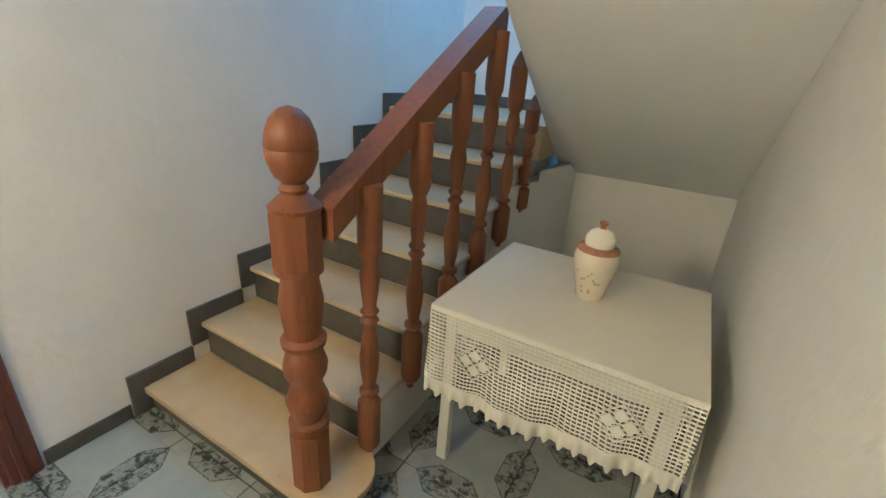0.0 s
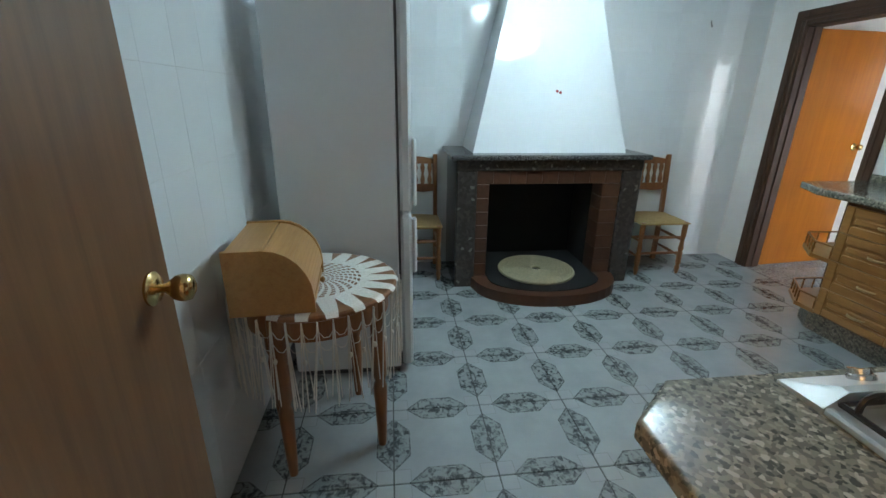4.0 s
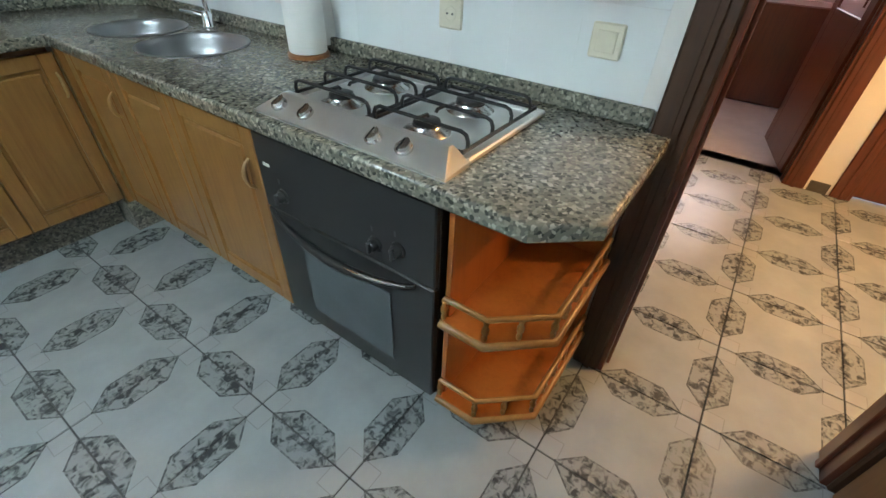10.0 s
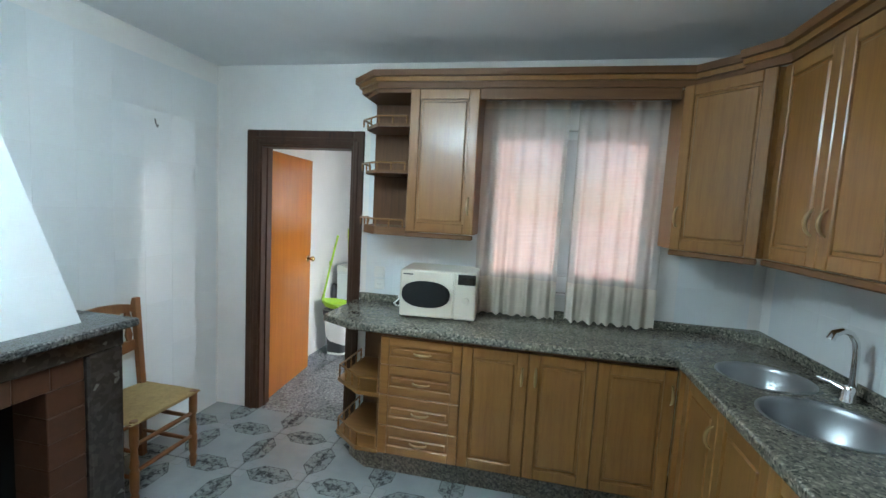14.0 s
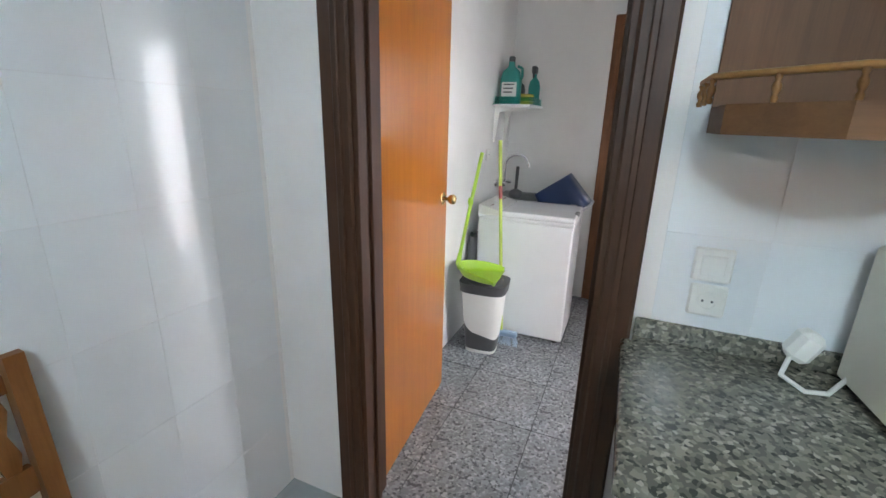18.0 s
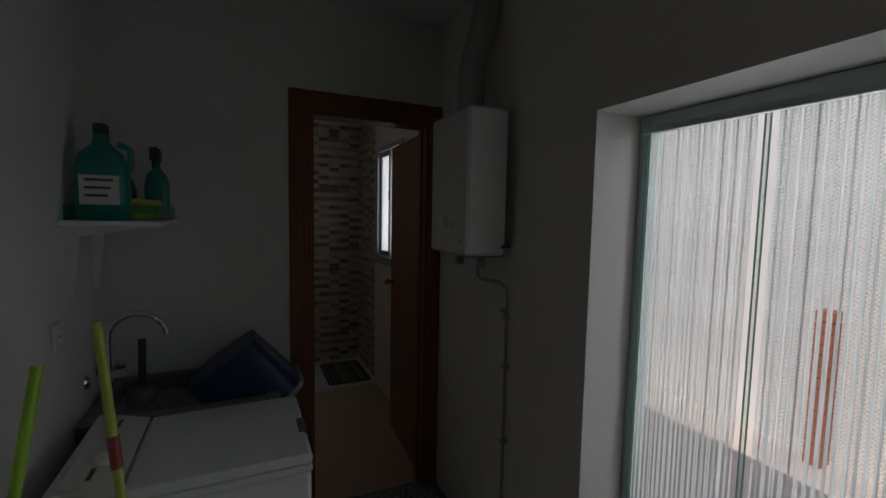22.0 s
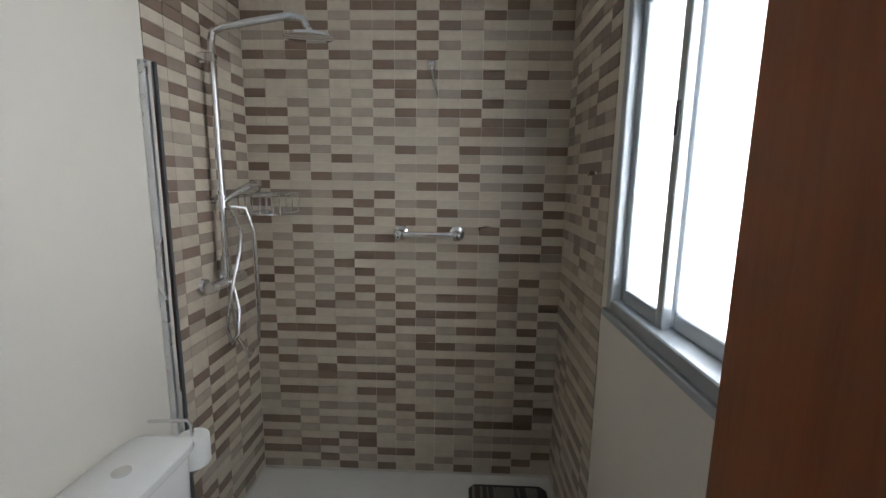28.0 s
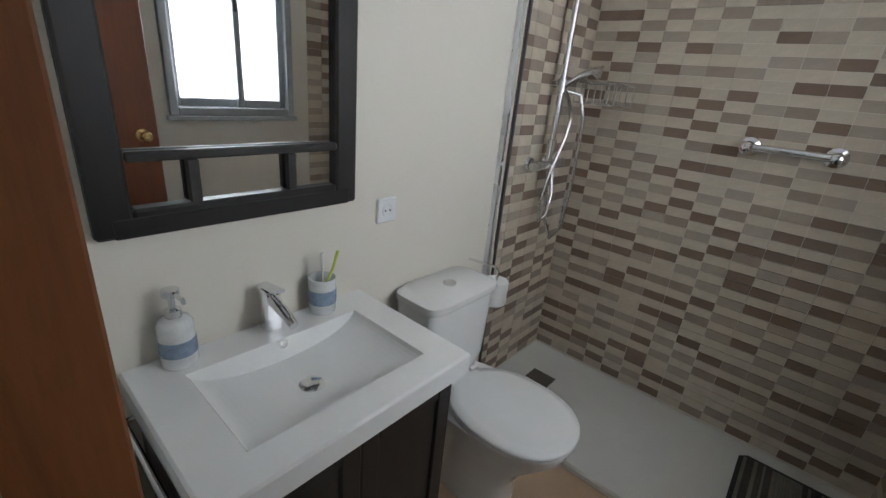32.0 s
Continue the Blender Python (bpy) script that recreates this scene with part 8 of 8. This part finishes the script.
part("gallery_bar", box((0.014, Y0 + f_, 1.268), (0.034, Y1 - f_, 1.288), 0.004), DARKWOOD_H, mi)
for y in (2.965, 3.185):
    part("gallery_post", box((0.014, y - 0.012, Z0 + 0.0555), (0.032, y + 0.012, 1.2675), 0.003), DARKWOOD, mi)
part("gallery_shelf", box((0.0305, Y0 + 0.03, Z0 + 0.001), (0.036, Y1 - 0.03, Z0 + 0.04), 0.002), DARKWOOD_H, mi)
SHADE_W = plain("opal_glass", (0.74, 0.74, 0.72), 0.2, var=0.05)
for y in (2.80, 3.325):
    s_ = thing("mirror_lamp", -3.385, y, 1.865, 0, "small lantern lamp with leaded opal glass by the mirror", "wall lamp", "mirror lamps")
    s_.scale = (0.8, 0.8, 0.8)
    part("arm", tube(B(), [(0.0, 0, -0.05), (0.01, 0.01, 0.0), (0.04, 0.02, 0.035), (0.085, 0.03, 0.035), (0.11, 0.035, 0.0)], 0.006, 8), IRON, s_, "", 60)
    part("cap", lathe(B(), [(0.008, 0.0), (0.022, -0.030), (0.026, -0.045)], 14, pose(0.11, 0.035, 0.0)), IRON, s_, "", 40)
    sh_ = part("shade", lathe(B(), [(0.026, -0.0455), (0.044, -0.080), (0.050, -0.105), (0.047, -0.125)], 12, pose(0.11, 0.035, 0.0)), SHADE_W, s_, "opal glass panels", 30)
    bm = B()
    for z, r in ((-0.080, 0.0450), (-0.105, 0.0510), (-0.126, 0.048)):
        tube(bm, [(0.11 + r * math.cos(radians(a)), 0.035 + r * math.sin(radians(a)), z) for a in range(0, 360, 30)], 0.0025, 5, closed=True)
    for a in range(0, 360, 45):
        ca, sa = math.cos(radians(a)), math.sin(radians(a))
        tube(bm, [(0.11 + r * ca, 0.035 + r * sa, z) for r, z in ((0.027, -0.046), (0.045, -0.080), (0.051, -0.105), (0.048, -0.126))], 0.0022, 5)
    part("leading", bm, IRON, sh_, "dark leading bars")
    part("bulb", lathe(B(), [(0.030, -0.127), (0.034, -0.140), (0.026, -0.158), (0.004, -0.166)], 16, pose(0.11, 0.035, 0.0)), SHADE_W, s_, "white bulb", 50)
socket_plate("wall_socket", -3.43, 3.517, 1.068, 90, "square white wall socket beside the mirror", "socket", WHITE_ENAMEL, 0.080)

# toilet
to = thing("toilet", -3.43, 3.745, 0.006, 0, "white ceramic toilet with closed lid", "toilet")
def rounded(w, d, z, x0, k=0.35, n=40):
    sq = lambda c: math.copysign(abs(c) ** k, c)
    return [Vector((x0 + d / 2 + d / 2 * sq(math.cos(2 * math.pi * i / n)), w / 2 * sq(math.sin(2 * math.pi * i / n)), z)) for i in range(n)]
def loft(bm, rings):
    rows = [[bm.verts.new(p) for p in r] for r in rings]
    for r0, r1 in zip(rows, rows[1:]):
        for i in range(len(r0)):
            bm.faces.new((r0[i], r0[(i + 1) % len(r0)], r1[(i + 1) % len(r0)], r1[i]))
    bm.faces.new(rows[0][::-1]), bm.faces.new(rows[-1])
    return bm
part("cistern", loft(B(), [rounded(0.31, 0.17, 0.40, 0.012), rounded(0.345, 0.19, 0.46, 0.006), rounded(0.365, 0.20, 0.735, 0.004)]), CERAMIC, to, "", 50)
cl2 = part("cistern_lid", loft(B(), [rounded(0.375, 0.210, 0.736, 0.002), rounded(0.385, 0.218, 0.748, 0.001), rounded(0.380, 0.214, 0.765, 0.002), rounded(0.33, 0.18, 0.775, 0.012)]), CERAMIC, to, "", 50)
part("flush_button", lathe(B(), [(0.024, 0.775), (0.024, 0.781), (0.016, 0.783), (0.002, 0.782)], 22, pose(0.11, 0, 0)), CHROME, cl2, "", 40)
part("pan", loft(B(), [rounded(0.22, 0.44, 0.0, 0.05, 0.6), rounded(0.20, 0.42, 0.10, 0.06, 0.6), rounded(0.24, 0.48, 0.22, 0.06, 0.7), rounded(0.34, 0.60, 0.36, 0.06, 0.8), rounded(0.36, 0.615, 0.395, 0.055, 0.8)]), CERAMIC, to, "", 60)
part("seat", loft(B(), [rounded(0.365, 0.455, 0.396, 0.215, 0.9), rounded(0.370, 0.462, 0.405, 0.212, 0.9), rounded(0.368, 0.460, 0.412, 0.213, 0.9)]), CERAMIC, to, "", 50)
part("lid", loft(B(), [rounded(0.368, 0.458, 0.4125, 0.214, 0.9), rounded(0.374, 0.466, 0.420, 0.211, 0.9), rounded(0.366, 0.458, 0.431, 0.215, 0.9), rounded(0.30, 0.39, 0.437, 0.25, 0.9)]), CERAMIC, to, "closed white lid", 60)
for y in (-0.07, 0.07):
    part("hinge", tube(B(), [(0.215, y - 0.02, 0.43), (0.215, y + 0.02, 0.43)], 0.011, 8), CERAMIC, to, "", 60)
ph = thing("toilet_roll_holder", -3.270, 3.978, 0.658, 0, "toilet roll on a small upright holder beside the cistern", "toilet roll")
part("arm", tube(B(), [(-0.159, 0.02, 0.12), (-0.02, 0.01, 0.135), (0.0, 0.0, 0.125), (0.0, 0.0, -0.02)], 0.006, 8), CHROME, ph, "", 60)
part("roll", lathe(B(), [(0.018, -0.01), (0.046, -0.012), (0.050, -0.006), (0.050, 0.082), (0.046, 0.088), (0.018, 0.086)], 30), PAPER, ph, "white paper roll", 45)


# ---- tiles ----
TP = 0.42
tile_mesh = finish("floor_tile", box((-0.2074, -0.2074, -0.0058), (0.2074, 0.2074, 0.0), 0.0012), FLOOR_TILE)
floor_ob = bpy.data.objects["floor"]
for i in range(-7, 8):
    for j in range(-6, 9):
        x, y = -0.85 + TP * (i + 0.5), -2.79 + TP * (j + 0.5)
        in_kitchen = -3.85 < x < 0.2 and -4.0 < y < 0.2
        in_hall = -0.1 < x < 2.45 and -5.1 < y < -0.5
        if in_kitchen or in_hall:
            o = new("tile", tile_mesh)
            o.parent = floor_ob
            o.location = (x, y, 0)

TL = 0.405
ltile_mesh = finish("laundry_tile", box((-0.2003, -0.2003, -0.0058), (0.2003, 0.2003, 0.0), 0.001), TERRAZZO)
lfloor = bpy.data.objects["floor_laundry"]
for i in range(-3, 4):
    for j in range(-5, 3):
        x, y = -2.83 + TL * (i + 0.5), 1.51 + TL * (j + 0.5)
        if -3.75 < x < -1.7 and 0.2 < y < 2.75:
            o = new("tile", ltile_mesh)
            o.parent = lfloor
            o.location = (x, y, 0)
# cut tiles behind the doorway
cut_mesh = finish("laundry_tile_cut", box((-0.2003, -0.0865, -0.0058), (0.2003, 0.0865, 0.0008), 0.001), TERRAZZO)
for i in range(-3, 3):
    x = -2.83 + TL * (i + 0.5)
    if -3.75 < x < -1.7:
        o = new("tile", cut_mesh)
        o.parent = lfloor
        o.location = (x, 0.2075, 0)

# glazed wall tiles of the kitchen, joined by wall: 0.20 m wide, 0.30 m high
def tile_sheet(name, host, spots, w, h, t, face, material):
    """Tiles on a wall; face gives the place of a tile's middle and its two axes."""
    verts, faces = [], []
    b = 0.0006
    for u, v in spots:
        base = len(verts)
        for du, dv, dn in ((-w, -h, 0), (w, -h, 0), (w, h, 0), (-w, h, 0)):
            verts.append(face(u + du / 2, v + dv / 2, 0.0))
        for du, dv in ((-1, -1), (1, -1), (1, 1), (-1, 1)):
            verts.append(face(u + du * (w / 2 - b), v + dv * (h / 2 - b), t))
        faces.append((base + 4, base + 5, base + 6, base + 7))
        for k in range(4):
            faces.append((base + k, base + (k + 1) % 4, base + 4 + (k + 1) % 4, base + 4 + k))
    me = bpy.data.meshes.new(name)
    me.from_pydata(verts, [], faces)
    me.materials.append(material)
    bm = bmesh.new()
    bm.from_mesh(me)
    bmesh.ops.recalc_face_normals(bm, faces=bm.faces)
    bm.to_mesh(me)
    bm.free()
    ob = new(name, me)
    ob.parent = bpy.data.objects[host]
    ob["kind"] = "stuff"
    return ob


def wall_tiles(host, a0, a1, z1, face, gaps=()):
    w, h = 0.20, 0.30
    spots = {}
    u = a0 + 0.1
    while u < a1 - 0.05:
        v = 0.15
        while v < z1 - 0.02:
            hh = min(h, z1 - (v - h / 2) - 0.002)
            ww = min(w, a1 - (u - w / 2) - 0.002)
            cu, cv = u - w / 2 + ww / 2, v - h / 2 + hh / 2
            if not any(p < cu + ww / 2 and cu - ww / 2 < q and lo < cv + hh / 2 and cv - hh / 2 < hi for p, q, lo, hi in gaps):
                spots.setdefault((round(ww - 0.0005, 5), round(hh - 0.0005, 5)), []).append((cu, cv))
            v += h
        u += w
    for (ww, hh), pts in spots.items():
        b, t = 0.0003, 0.0009
        me = bpy.data.meshes.new("wall_tile")
        ring = ((-1, -1), (1, -1), (1, 1), (-1, 1))
        at0 = Vector(face(0, 0, 0))
        vs = [Vector(face(p * ww / 2, q * hh / 2, 0)) - at0 for p, q in ring] + [Vector(face(p * (ww / 2 - b), q * (hh / 2 - b), t)) - at0 for p, q in ring]
        me.from_pydata([tuple(v) for v in vs], [], [(4, 5, 6, 7)] + [(k, (k + 1) % 4, 4 + (k + 1) % 4, 4 + k) for k in range(4)])
        me.materials.append(WALL_TILE)
        bm = bmesh.new()
        bm.from_mesh(me)
        bmesh.ops.recalc_face_normals(bm, faces=bm.faces)
        bm.to_mesh(me)
        bm.free()
        for u, v in pts:
            o = new("tile", me)
            o.parent = bpy.data.objects[host]
            o.location = face(u, v, 0)


wall_tiles("wall_kitchen_west", KY0, 0.0, 2.54, lambda u, v, n: (KX0 + n, u, v))
wall_tiles("wall_kitchen_south", KX0, 0.0, 2.54, lambda u, v, n: (u, KY0 + n, v))
wall_tiles("wall_kitchen_north", -2.465, 0.0, 2.54, lambda u, v, n: (u, -n, v), [(-1.66, -0.62, 1.05, 2.2)])
wall_tiles("wall_kitchen_east", -2.70, 0.0, 2.54, lambda u, v, n: (-n, u, v))

# mosaic of the shower: pieces 0.10 x 0.042 m; in each column a coloured piece is followed by a pale one
MOSAIC = []
for nm, col in (("pale_mosaic", (0.60, 0.53, 0.425)), ("beige_mosaic", (0.43, 0.36, 0.285)), ("taupe_mosaic", (0.34, 0.272, 0.212)), ("brown_mosaic", (0.235, 0.165, 0.122))):
    MOSAIC.append(plain(nm, col, 0.32, var=0.10, scale=14, bump=0.25, bscale=70, pieces=0.09))
rnd = random.Random(17)
PW, PH = 0.1006, 0.0425


def mosaic(host, u0, u1, z1, face, pieces_here, hole=None):
    """Fills a wall with pieces; those in the nearest stretch are objects, the rest is joined by colour."""
    nu, nv = round((u1 - u0) / PW), int((z1 - 0.045) / PH)
    pw = (u1 - u0) / nu
    rest = {}
    for i in range(nu):
        last = 3 * (i % 2)
        for j in range(nv):
            r = rnd.random()
            if last > 0:
                kind = 0 if r < 0.93 else 3
            else:
                kind = 0 if r < 0.16 else 1 if r < 0.42 else 2 if r < 0.60 else 3
            last = kind
            u, v = u0 + (i + 0.5) * pw, 0.046 + (j + 0.5) * PH
            if hole and hole[0] - 0.04 < u < hole[1] + 0.04 and hole[2] - 0.02 < v < hole[3] + 0.02:
                continue
            rest.setdefault((kind, 1), []).append((u, v))
    for (kind, rows), pts in rest.items():
        w, h = pw - 0.0013, PH * rows - 0.0013
        near = [p for p in pts if pieces_here(*p)]
        far = [p for p in pts if not pieces_here(*p)]
        if far:
            tile_sheet("mosaic_rest", host, far, w, h, 0.003, face, MOSAIC[kind])
        if near:
            me = None
            for u, v in near:
                if me is None:
                    verts = [Vector(face(a * w / 2, c * h / 2, n)) - Vector(face(0, 0, 0)) for n, k in ((0.0, 1), (0.003, 1)) for a, c in ((-1, -1), (1, -1), (1, 1), (-1, 1))]
                    me = bpy.data.meshes.new("mosaic_piece")
                    me.from_pydata([tuple(q) for q in verts], [], [(4, 5, 6, 7), (0, 1, 5, 4), (1, 2, 6, 5), (2, 3, 7, 6), (3, 0, 4, 7)])
                    me.materials.append(MOSAIC[kind])
                    bm = bmesh.new()
                    bm.from_mesh(me)
                    bmesh.ops.recalc_face_normals(bm, faces=bm.faces)
                    bm.to_mesh(me)
                    bm.free()
                o = new("mosaic_piece", me)
                o.parent = bpy.data.objects[host]
                o.location = face(u, v, 0.0)


mosaic("wall_bath_north", -3.428, -1.902, 2.495, lambda u, v, n: (u, 4.7895 - n, v), lambda u, v: 1.0 < v < 1.85)
mosaic("wall_bath_west", 4.135, 4.782, 2.495, lambda u, v, n: (-3.4295 + n, u, v), lambda u, v: 1.2 < v < 1.7)
mosaic("wall_bath_east", 4.185, 4.782, 2.495, lambda u, v, n: (-1.9005 - n, u, v), lambda u, v: 1.2 < v < 1.7)
